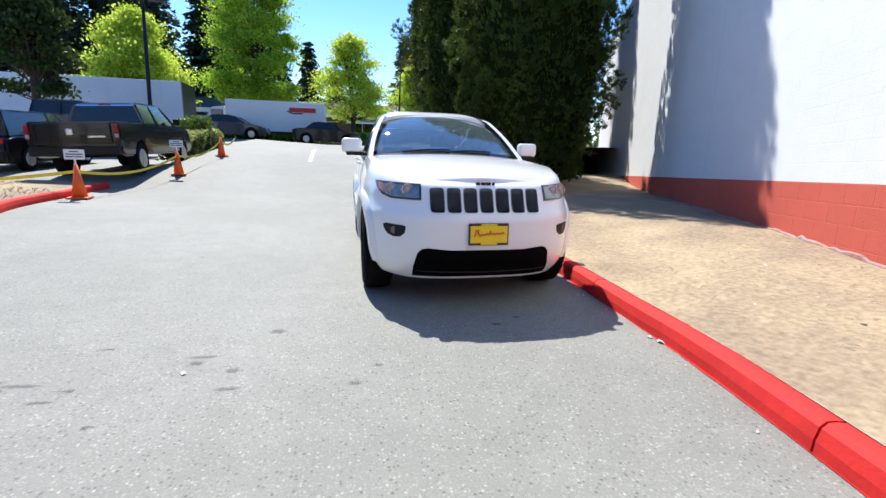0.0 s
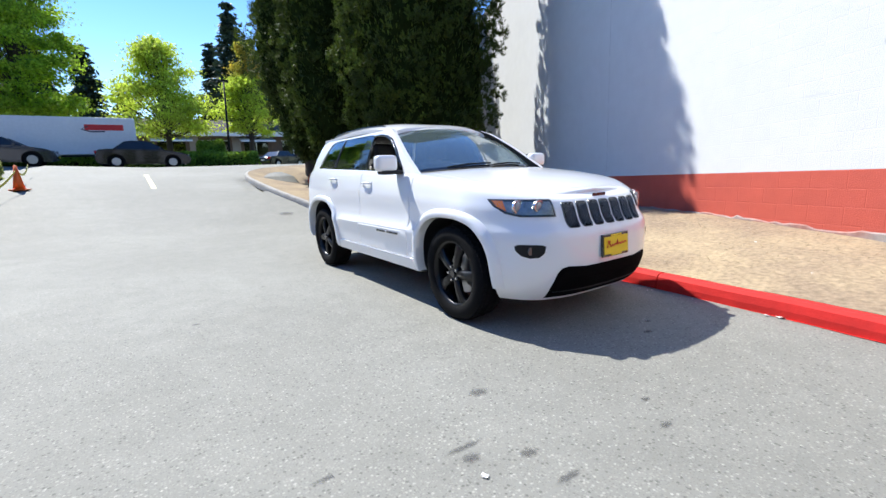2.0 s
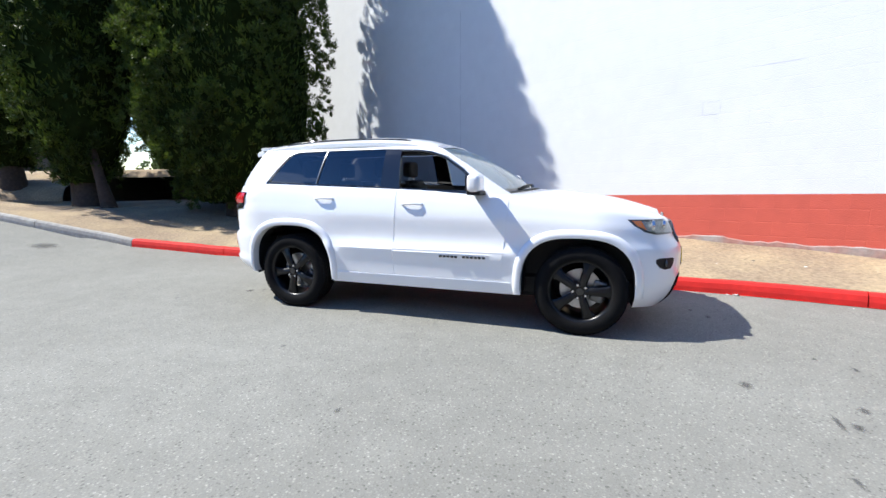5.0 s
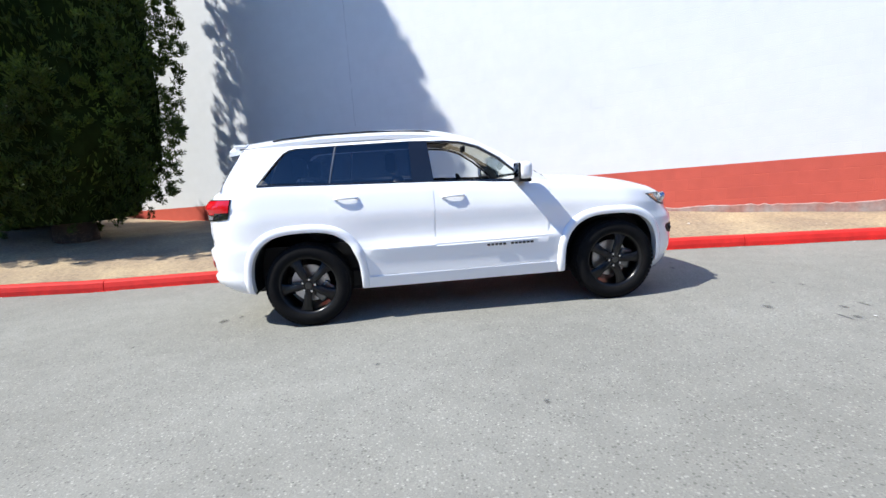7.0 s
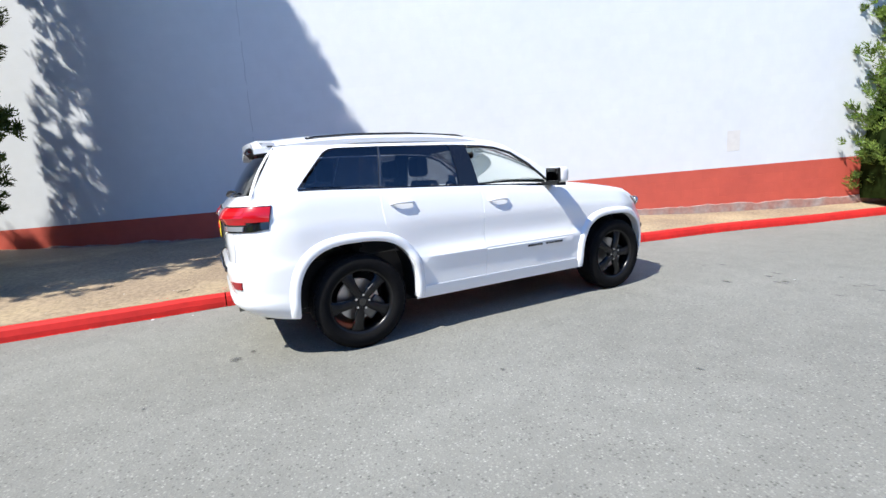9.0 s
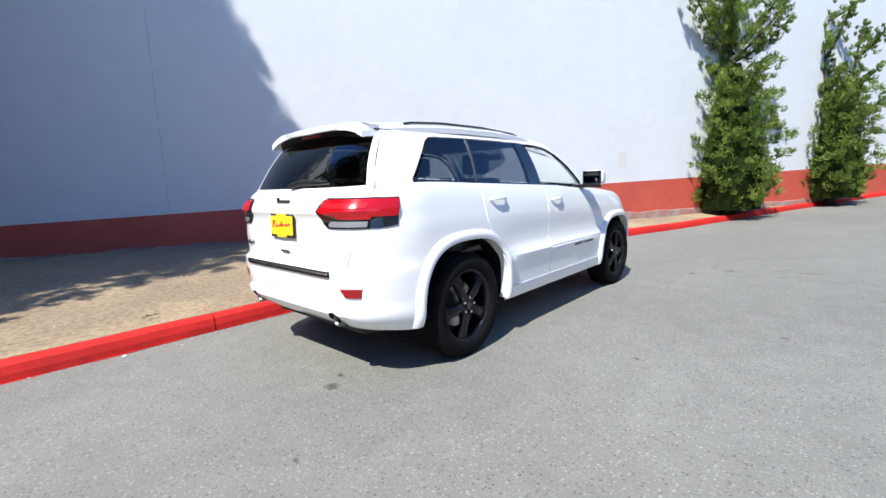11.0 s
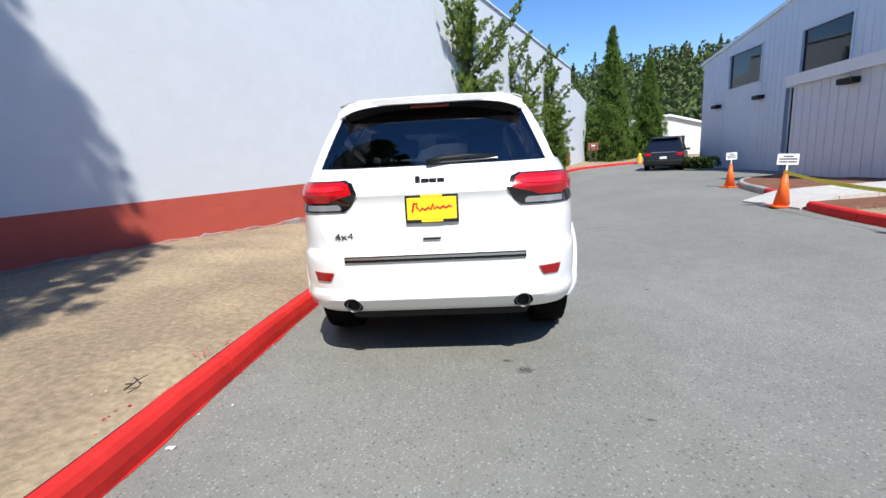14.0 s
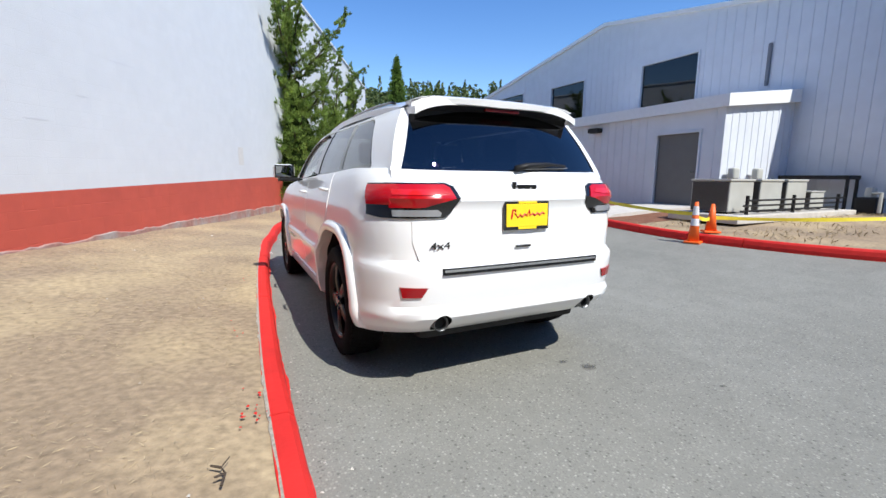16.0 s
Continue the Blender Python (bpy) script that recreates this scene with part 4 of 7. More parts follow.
    part("roof_lining", lining, M_SEAT, car)

    def screen(x, t):
        """The windscreen: bowed across, leaning back from cowl to roof."""
        k = abs(x)
        y = (-0.93 + 0.2 * k * k) * (1 - t) + (-0.09 + 0.10 * k * k) * t
        z = (hood_z(x * 0.76, -0.82) - 0.005) * (1 - t) + (1.675 - 0.06 * k ** 2.4) * t
        w = 0.80 * (1 - t) + 0.60 * t
        return Vector((x * w, y, z + 0.05 * math.sin(math.pi * t)))
    def sheet(place, nx, nt):
        bm = bmesh.new()
        g = [[bm.verts.new(place(-1 + 2 * i / nx, j / nt)) for i in range(nx + 1)] for j in range(nt + 1)]
        for a, b in zip(g, g[1:]):
            for i in range(nx):
                bm.faces.new((a[i], a[i + 1], b[i + 1], b[i]))
        bmesh.ops.recalc_face_normals(bm, faces=bm.faces)
        return bm
    w = part("windscreen", sheet(screen, 20, 12), M_GLASS_WIND, car, "windscreen glass", True)
    w.visible_shadow = False
    # the screen's dark border and the cowl below it
    part("screen_border", sheet(lambda x, t: screen(x, t * 0.05) + Vector((0, -0.002, 0.003)), 20, 2), M_GLOSSBLACK, w)
    part("roof_header", sheet(lambda x, t: screen(x, 0.955 + t * 0.05) + Vector((0, -0.004, 0.006)), 20, 2), M_PAINT, w, "white roof edge above the windscreen", True)
    part("cowl", sheet(lambda x, t: Vector((x * 0.78, -0.985 + 0.2 * x * x + 0.1 * t, hood_z(x * 0.76, -0.84) + 0.004 + 0.006 * t)), 20, 2), M_BLACK, car)
    for x0, x1 in ((-0.62, 0.0), (0.0, 0.6)):
        part("wiper", pipe([screen(x0, 0.03) + Vector((0, -0.02, 0.01)), screen((x0 + x1) / 2, 0.055) + Vector((0, -0.02, 0.012)), screen(x1, 0.06) + Vector((0, -0.02, 0.01))], 0.009, 6), M_BLACK, car)

    def back_glass(x, t):
        k = abs(x)
        y = (2.262 - 0.10 * k ** 2.5) * (1 - t) + (2.035 - 0.08 * k ** 2.5) * t
        return Vector((x * (0.765 * (1 - t) + 0.618 * t), y + 0.02 * math.sin(math.pi * t), 1.283 * (1 - t) + 1.645 * t))
    rw = part("rear_window", sheet(back_glass, 20, 10), M_GLASS_REAR, car, "dark rear window", True)
    rw.visible_shadow = False
    wiper = part("rear_wiper", pipe([back_glass(0.03, 0.045) + Vector((0, 0.035, 0)), back_glass(-0.1, 0.10) + Vector((0, 0.04, 0)), back_glass(-0.3, 0.125) + Vector((0, 0.035, 0)), back_glass(-0.52, 0.11) + Vector((0, 0.025, 0))], [0.02, 0.018, 0.013, 0.007], 8), M_BLACK, rw, smooth=True)
    part("wiper_blade", pipe([back_glass(-0.02, 0.045) + Vector((0, 0.016, 0)), back_glass(-0.54, 0.075) + Vector((0, 0.016, 0))], 0.006, 6), M_DARKCHROME, wiper)
    for k in (-1, 1):
        edge_strip = part("glass_border", sheet(lambda x, t: back_glass(k * (0.965 + 0.037 * x), t) + Vector((0, 0.006, 0)), 3, 10), M_PAINT, rw, "white edge of the tailgate beside the glass", True)
    # spoiler over the rear window
    bm = bmesh.new()
    g = []
    for i in range(21):
        x = -0.588 + 1.176 * i / 20
        k = abs(x) / 0.61
        edge = 2.125 - 0.09 * k ** 3
        zt = ROOF(2.05) - 0.012 * k ** 2 - 0.035 * k ** 9
        g.append([bm.verts.new(v) for v in ((x, 1.95, zt + 0.004), (x, 2.06, zt + 0.006), (x, edge - 0.02, zt - 0.002), (x, edge, zt - 0.012), (x, edge - 0.008, zt - 0.036 - 0.012 * (1 - k)), (x, 2.02, zt - 0.07), (x, 1.95, zt - 0.07))])
    for a, b in zip(g, g[1:]):
        for i in range(7):
            bm.faces.new((a[i], a[(i + 1) % 7], b[(i + 1) % 7], b[i]))
    bm.faces.new(g[0])
    bm.faces.new(g[-1][::-1])
    bmesh.ops.recalc_face_normals(bm, faces=bm.faces)
    sp = finish(part("spoiler", bm, M_PAINT, car), 40)
    bm = bmesh.new()
    rows = []
    for i in range(19):
        x = -0.56 + 1.12 * i / 18
        k = abs(x) / 0.61
        edge, zt = 2.125 - 0.09 * k ** 3, ROOF(2.05) - 0.012 * k ** 2 - 0.035 * k ** 9
        rows.append([bm.verts.new((x, edge - 0.014, zt - 0.043 - 0.012 * (1 - k))), bm.verts.new((x, 2.03, zt - 0.074)), bm.verts.new((x, 2.03, zt - 0.10))])
    for a, b in zip(rows, rows[1:]):
        for j in range(2):
            bm.faces.new((a[j], a[j + 1], b[j + 1], b[j]))
    part("spoiler_underside", bm, M_BLACK, sp, "black underside of the spoiler")
    part("brake_light", box((0.25, 0.03, 0.034), (0, 2.086, roof_z(0, 2.05) - 0.056), 0.006, 2), M_DEEP_RED_LENS, sp, "dark red high brake light")

    # ---- tail
    def on_tail(off):
        return lambda x, z: Vector((x, rear_y(x, z) + off, z))
    back = (0, -1, 0)
    hatch = [(-0.66, 0.79), (0.66, 0.79), (0.70, 0.90), (0.70, 1.015), (0.52, 1.02), (0.44, 1.12), (0.47, 1.215), (0.68, 1.24), (0.67, 1.262), (-0.67, 1.262), (-0.68, 1.24), (-0.47, 1.215), (-0.44, 1.12), (-0.52, 1.02), (-0.70, 1.015), (-0.70, 0.90)]
    gate = finish(part("tailgate", patch(hatch, on_tail(0.005), 0.05, 0.012, back), M_PAINT, car))
    part("gate_grip", box((0.11, 0.012, 0.012), (0.01, 2.374, 0.85), 0.004), M_BLACK, gate)
    lip = [(-0.55, 0.722), (0.55, 0.722), (0.55, 0.758), (-0.55, 0.758)]
    part("bumper_step_pad", patch(lip, on_tail(0.012), 0.05, 0.012, back), M_BLACK, car, "black bumper step pad")
    part("pad_ridge", patch([(-0.545, 0.739), (0.545, 0.739), (0.545, 0.753), (-0.545, 0.753)], on_tail(0.017), 0.05, 0.006, back), M_CHROME, car, "bright strip on the step pad")
    # rear and front number plates: frame, yellow insert, red scrawl and bars
    def number_plate(y, z, face, x0, tilt):
        p = empty("number_plate")
        p.parent = car
        p.matrix_basis = Matrix.Translation((x0, y, z)) @ Matrix.Rotation(tilt, 4, "X")
        part("plate_frame", box((0.32, 0.02, 0.172), (0, 0, 0), 0.008, 2), M_GLOSSBLACK, p, "black plate frame")
        part("plate_insert", box((0.296, 0.008, 0.132), (0, face * 0.010, 0.0), 0.002), M_PLATE_YELLOW, p, "yellow dealer insert")
        pts = [(-0.115, -0.02), (-0.105, 0.03), (-0.085, 0.028), (-0.09, 0.008), (-0.07, -0.016), (-0.055, 0.0), (-0.04, -0.012), (-0.02, 0.004), (-0.005, -0.008), (0.01, 0.024), (0.015, -0.006), (0.035, 0.006), (0.05, -0.006), (0.07, 0.008), (0.085, -0.004), (0.105, 0.01), (0.12, 0.002)]
        part("red_scrawl", pipe([(-face * a, face * 0.015, b + 0.004) for a, b in pts], 0.006, 5), M_PLATE_RED, p, "red handwritten stroke")
        part("frame_print", box((0.13, 0.004, 0.012), (0, face * 0.012, 0.074)), M_PLATE_YELLOW, p, "yellow bar")
        part("frame_print", box((0.13, 0.004, 0.014), (0, face * 0.012, -0.073)), M_PLATE_YELLOW, p, "yellow bar")
        return p
    number_plate(2.378, 1.032, 1, 0.0, radians(2))
    number_plate(-2.318, 0.617, -1, 0.0, radians(-3))
    # marks on the gate and the hood, as plain bars
    for x, w in ((0.078, 0.03), (0.035, 0.046), (-0.012, 0.046), (-0.06, 0.044)):
        part("badge_bar", box((w, 0.012, 0.036 if w > 0.03 else 0.056), (x, rear_y(0, 1.195) + 0.008, 1.19 if w > 0.03 else 1.197), 0.006, 3), M_GLOSSBLACK, gate, "black badge letter bar")
        part("badge_bar", box((w * 0.85, 0.010, 0.026), (x * 0.9, front_y(0, 0.988) - 0.012, 0.992), 0.003), M_GLOSSBLACK, car, "black badge letter bar")
    four = bpy.data.curves.new("lettering", "FONT")
    four.body, four.size, four.extrude, four.align_x = "4x4", 0.055, 0.003, "CENTER"
    fm = bpy.data.meshes.new_from_object(new("lettering_source", four))
    bpy.data.objects.remove(bpy.data.objects["lettering_source"])
    fm.materials.append(M_GLOSSBLACK)
    ft = new("lettering", fm)
    ft.parent = gate
    ft.matrix_basis = Matrix.Translation((0.55, rear_y(0.55, 0.875) + 0.008, 0.862)) @ Matrix.Rotation(math.pi, 4, "Z") @ Matrix.Rotation(radians(90), 4, "X") @ Matrix.Diagonal((1.45, 1, 1, 1))
    ft["label"] = "black mark reading 4x4"

    # ---- nose: seven slots with honeycomb, lower intake
    for k in range(7):
        xc = -0.387 + 0.129 * k
        z0, z1, hw = 0.782, 0.955, 0.049
        o = []
        for a in np.linspace(0, math.tau, 21)[:-1]:
            c, q = math.cos(a), math.sin(a)
            o.append((xc + hw * (abs(c) ** 0.28) * (1 if c > 0 else -1), (z0 + z1) / 2 + (z1 - z0) / 2 * (abs(q) ** 0.24) * (1 if q > 0 else -1)))
        slot = finish(part("grille_slot", patch(grow(o, 0.006), lambda x, z: Vector((x, front_y(x, z) - 0.006, z)), 0.03, 0.012, (0, 1, 0)), M_DARKCHROME, car, "dark grey grille surround with honeycomb mesh"))
        part("slot_backing", patch(o, lambda x, z: Vector((x, front_y(x, z) - 0.0085, z)), 0.03, 0, (0, 1, 0)), M_INTAKE, slot)
        bm = bmesh.new()
        hr = 0.0105
        for row in range(9):
            for col in range(5):
                hx = xc - 0.036 + col * 0.018
                hz = z0 + 0.014 + row * 0.0185 + (0.009 if col % 2 else 0)
                if abs(hx - xc) > hw - 0.006 or not z0 + 0.008 < hz < z1 - 0.008:
                    continue
                y = front_y(hx, hz) - 0.011
                ring = [[bm.verts.new((hx + r * math.cos(math.tau * i / 6), y - o2, hz + r * math.sin(math.tau * i / 6))) for i in range(6)] for r, o2 in ((hr, 0.0), (hr * 0.88, 0.003), (hr * 0.78, 0.0))]
                for a, b in zip(ring, ring[1:]):
                    for i in range(6):
                        bm.faces.new((a[i], a[(i + 1) % 6], b[(i + 1) % 6], b[i]))
        bmesh.ops.recalc_face_normals(bm, faces=bm.faces)
        part("honeycomb", bm, M_MESH, slot, "satin grey honeycomb mesh")
    part("lower_intake", patch([(-0.565, 0.258), (-0.565, 0.35), (-0.54, 0.46), (-0.51, 0.495), (-0.46, 0.505), (-0.30, 0.49), (0.30, 0.49), (0.46, 0.505), (0.51, 0.495), (0.54, 0.46), (0.565, 0.35), (0.565, 0.258)], lambda x, z: Vector((x, front_y(x, z) - 0.004, z)), 0.04, 0.006, (0, 1, 0)), M_INTAKE, car, "black lower intake")
    for z in (0.40,):
        part("intake_bar", pipe([(x, front_y(x, z) - 0.005, z) for x in np.linspace(-0.46, 0.46, 13)], 0.003, 6), M_INTAKE, car)
    part("skid_lip", pipe([(x, front_y(x, 0.30) - 0.006, 0.30 + 0.02 * abs(x)) for x in np.linspace(-0.54, 0.54, 13)], 0.006, 8), M_BLACK, car, "black skid lip", True)
    edge = [(0.9 * plan_x(1.25, y), y) for y in (-1.05, -1.3, -1.5, -1.7, -1.82, -1.92, -1.99, -2.04)]
    hood = [(-0.4, -1.0)] + [(-x, y) for x, y in edge] + [(0, -2.075)] + edge[::-1] + [(0.4, -1.0)]
    finish(part("hood", patch(hood, lambda x, y: Vector((x, y, hood_z(x, y) + 0.0015)), 0.06, 0.005, (0, 0, -1)), M_PAINT, car))

    # ---- below: dark floor, and a black block added to deepen the shade under the tail
    part("underbody", box((1.3, 3.7, 0.24), (0, -0.1, 0.36), 0.05), M_BLACK, car)
    part("rear_silencer", box((1.2, 0.45, 0.22), (0, 1.95, 0.39), 0.05, 2), M_BLACK, car)

    # ---- cabin
    part("dashboard", prism([(-0.86, 1.14), (-0.6, 1.19), (-0.34, 1.14), (-0.28, 0.9), (-0.7, 0.85)], -0.72, 0.72, "X", 0.02, 2), M_INTERIOR, car)
    bm = bmesh.new()
    n = 28
    pts = [Vector((0.36 + 0.18 * math.cos(math.tau * k / n), -0.19 + 0.07 * math.sin(math.tau * k / n), 1.12 + 0.165 * math.sin(math.tau * k / n))) for k in range(n + 1)]
    part("steering_wheel", pipe(pts, 0.014, 8), M_INTERIOR, car, smooth=True)
    part("inner_mirror", box((0.24, 0.03, 0.07), (0.0, -0.16, 1.56), 0.02, 2), M_INTERIOR, car)
    for x, y in ((-0.37, 0.42), (0.37, 0.42), (-0.37, 1.32), (0.37, 1.32)):
        seat = part("seat", prism([(y - 0.02, 0.74), (y + 0.13, 0.74), (y + 0.24, 1.30), (y + 0.16, 1.345), (y + 0.08, 1.28)], x - 0.24, x + 0.24, "X", 0.04, 3), M_SEAT, car, "grey leather seat")
        seat.data.shade_smooth()
        part("head_restraint", box((0.27, 0.11, 0.19), (x, y + 0.21, 1.455), 0.05, 3), M_SEAT, seat)
        for k in (-0.07, 0.07):
            part("restraint_post", pipe([(x + k, y + 0.2, 1.3), (x + k, y + 0.2, 1.4)], 0.007, 6), M_CHROME, seat)
    part("rear_shelf", box((1.4, 0.7, 0.03), (0, 1.85, 1.12), 0.01), M_INTERIOR, car)
    car.matrix_world = Matrix.Translation((0.064, 0, 0))
    return car


# greyer copy of the body white: the recess's shade as colour
def mat_cup():
    return bpy.data.materials.get("shaded_cup_white") or mat("shaded_cup_white", (0.72, 0.73, 0.75), 0.3, coat=1.0)


def mat_bright_red():
    return bpy.data.materials.get("bright_red_lens") or mat("bright_red_lens", (0.62, 0.015, 0.02), 0.15, coat=0.6)


build_suv()


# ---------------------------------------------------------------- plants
# near-black and matt: shade inside crowns and hedges put into the colour
M_CORE = mat("dark_crown_filler", (0.014, 0.022, 0.006), 1.0, spec=0.0, var=0.4, scale=6, bump=0.6, bump_scale=12)
M_JUNIPER = leafy("juniper_foliage", (0.13, 0.2, 0.04), (0.26, 0.34, 0.07), 0.25, 0.45, 1.6)
M_MAPLE = leafy("bright_maple_leaves", (0.3, 0.46, 0.035), (0.42, 0.55, 0.06), 0.55)
M_MAPLE_YELLOW = leafy("yellow_green_leaves", (0.46, 0.58, 0.06), (0.56, 0.64, 0.11), 0.6)
M_MAPLE_ORANGE = leafy("orange_tinged_leaves", (0.36, 0.42, 0.05), (0.6, 0.33, 0.06), 0.5)
M_DEEP = leafy("deep_green_leaves", (0.035, 0.06, 0.012), (0.05, 0.085, 0.018), 0.3)
M_FIR = leafy("fir_needles", (0.034, 0.056, 0.032), (0.06, 0.09, 0.048), 0.15)
M_HEDGE = leafy("clipped_hedge_leaves", (0.17, 0.29, 0.035), (0.26, 0.38, 0.05), 0.4)
M_ARBOR = leafy("arborvitae_foliage", (0.1, 0.17, 0.028), (0.16, 0.24, 0.045), 0.3)
M_GRASSES = leafy("pale_ornamental_grass", (0.34, 0.38, 0.12), (0.46, 0.48, 0.2), 0.45, 0.4)
M_WOOD_FAR = leafy("far_woodland", (0.075, 0.11, 0.04), (0.22, 0.26, 0.09), 0.25, 0.5)
rng = np.random.default_rng(7)


def leaves(centres, ways, size, flat=0.6, jitter=0.5):
    """One bent leaf for each centre, pointing along its way: two triangles folded on the midrib."""
    n = len(centres)
    c, w = np.asarray(centres, float), np.asarray(ways, float)
    w = w + jitter * rng.normal(size=(n, 3))
    w /= np.linalg.norm(w, axis=1, keepdims=True) + 1e-9
    side = np.cross(w, rng.normal(size=(n, 3)))
    side /= np.linalg.norm(side, axis=1, keepdims=True) + 1e-9
    fold = np.cross(side, w)
    ln = size * rng.uniform(0.6, 1.3, (n, 1))
    hw = ln * flat * 0.5
    v = np.empty((n, 4, 3))
    v[:, 0] = c - w * ln * 0.5
    v[:, 1] = c + side * hw + fold * hw * 0.25
    v[:, 2] = c + w * ln * 0.5
    v[:, 3] = c - side * hw + fold * hw * 0.25
    return v.reshape(-1, 3), np.arange(4 * n).reshape(n, 4)


def quick(name, verts, faces, material, parent=None, label="", smooth=False):
    me = bpy.data.meshes.new(name)
    v, f = np.asarray(verts, np.float32), np.asarray(faces, np.int32)
    me.vertices.add(len(v))
    me.vertices.foreach_set("co", v.ravel())
    k = f.shape[1]
    me.loops.add(f.size)
    me.loops.foreach_set("vertex_index", f.ravel())
    me.polygons.add(len(f))
    me.polygons.foreach_set("loop_start", np.arange(0, f.size, k, dtype=np.int32))
    me.update(calc_edges=True)
    me.materials.append(material)
    if smooth:
        me.shade_smooth()
    ob = new(name, me)
    if parent:
        ob.parent = parent
    if label:
        ob["label"] = label
    return ob


def trunk(parent, x, y, z0, z1, r, lean=(0, 0), name="trunk"):
    pts = [(x + lean[0] * k + 0.06 * math.sin(5 * k + x), y + lean[1] * k + 0.06 * math.cos(4 * k + y), z0 + (z1 - z0) * k) for k in np.linspace(0, 1, 7)]
    rad = [r * (1.45 if k == 0 else 1.0) * (1 - 0.75 * k / 6) for k in range(7)]
    return part(name, pipe([(pts[0][0], pts[0][1], z0 - 0.15)] + pts, [rad[0] * 1.2] + rad, 12), M_BARK, parent, smooth=True)


def puff(g, c, way, n, r):
    """A tuft of short sprays that fan out from one twig end, round its way."""
    d = g.normal(size=(n, 3))
    d /= np.linalg.norm(d, axis=1, keepdims=True)
    d = d * 0.8 + np.asarray(way) * 0.75
    return np.asarray(c) + d * r * g.uniform(0.35, 1.0, (n, 1)), d


def column_tree(name, label, x, y, z0, h, prof, clumps, per, size, material, up=0.6, skirt=0.5, lump=0.2, group=""):
    """A dense evergreen: tufts all over a lumpy envelope round a trunk; prof gives the radius from foot to tip."""
    t = tagged(empty(name), label, "tree", group)
    trunk(t, x, y, z0, z0 + h * 0.85, 0.12 + 0.012 * h)
    rad = curve(np.linspace(0, 1, len(prof)), prof)
    # solid dark filler, the crown's inner shade put into its colour
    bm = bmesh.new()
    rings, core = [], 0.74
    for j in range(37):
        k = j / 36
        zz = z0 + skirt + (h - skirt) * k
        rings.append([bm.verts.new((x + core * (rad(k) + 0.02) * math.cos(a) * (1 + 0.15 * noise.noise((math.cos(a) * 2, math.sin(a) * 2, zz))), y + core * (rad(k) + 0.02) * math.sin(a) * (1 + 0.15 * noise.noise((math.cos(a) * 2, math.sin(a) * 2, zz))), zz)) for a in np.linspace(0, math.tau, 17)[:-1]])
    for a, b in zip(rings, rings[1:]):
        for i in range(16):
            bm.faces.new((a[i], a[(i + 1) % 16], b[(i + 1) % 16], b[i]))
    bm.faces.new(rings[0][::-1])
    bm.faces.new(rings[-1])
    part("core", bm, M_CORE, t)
    # a close coat of short sprays over the whole form
    n0 = int(clumps * 3.2)
    k = rng.uniform(0, 1, n0) ** 0.95
    a = rng.uniform(0, math.tau, n0)
    r0 = np.array([rad(q) for q in k]) * rng.uniform(0.7, 0.8, n0)
    coat = np.stack([x + r0 * np.cos(a), y + r0 * np.sin(a), z0 + skirt + (h - skirt) * k], 1)
    way = np.stack([0.5 * np.cos(a), 0.5 * np.sin(a), np.full(n0, 0.8)], 1)
    v, f = leaves(coat, way, size * 1.0, 0.3, 0.45)
    quick("inner_foliage", v, f, material, t)
    # rounded upswept lobes, each a bunch of tufts, with dark gaps between them
    cs, ws = [], []
    lobes = max(60, clumps // 13)
    for n in range(lobes):
        k = ((n + rng.uniform()) / lobes) ** 0.95
        a = n * 2.39996 + rng.uniform(-0.5, 0.5)
        zz = z0 + skirt + (h - skirt) * k
        r = rad(k)
        out = np.array([math.cos(a), math.sin(a), 0])
        lr = (0.14 + 0.12 * r) * rng.uniform(0.6, 1.5)
        mid = np.array([x, y, zz]) + out * (r * (0.95 + lump * 0.6 * rng.normal()) - 0.62 * lr)
        for _ in range(12):
            d = rng.normal(size=3)
            d = d / np.linalg.norm(d) + out * 0.6 + np.array([0, 0, 0.4])
            d /= np.linalg.norm(d)
            p, w = puff(rng, mid + d * lr * np.array([1, 1, 1.25]) * rng.uniform(0.7, 1.0), d * (1 - up) + np.array([0, 0, up]), int(per * rng.uniform(0.7, 1.3)), size * rng.uniform(0.5, 0.9))
            cs.append(p)
            ws.append(w)
    v, f = leaves(np.concatenate(cs), np.concatenate(ws), size * 0.5, 0.3, 0.3)
    quick("crown", v, f, material, t)
    return t


CYP = [1.2, 2.0, 2.2, 2.25, 2.25, 2.2, 2.1, 1.88, 1.5, 1.0, 0.25]
column_tree("cypress", "broad dark green cypress tree beside the white wall", 4.3, 6.95, 0.35, 12.3, CYP, 6600, 46, 0.15, M_CYPRESS, group="cypresses on the verge", skirt=0.5, lump=0.11)
stems = column_tree("cypress", "tall dark cypress tree with bare leaning stems", 3.2, 10.95, 0.62, 12.8, [0.6, 1.2] + [0.74 * k for k in CYP[2:]], 3200, 34, 0.18, M_CYPRESS, group="cypresses on the verge", skirt=0.7, lump=0.16)
trunk(stems, 3.0, 10.0, 0.62, 5.0, 0.13, (0.1, 0.8))
column_tree("cypress", "broad dark cypress tree near the street corner", 3.75, 15.2, 0.62, 14.0, [0.5, 1.3, 1.9] + [1.03 * k for k in CYP[3:]], 3800, 30, 0.2, M_CYPRESS, group="cypresses on the verge", skirt=1.2, lump=0.16)
column_tree("cypress", "dark cypress tree in front of the wall's street end", 8.9, 14.4, 0.6, 12.6, [0.6, 1.2] + [0.86 * k for k in CYP[2:]], 1600, 26, 0.22, M_CYPRESS, group="cypresses on the verge", skirt=0.6, lump=0.1)


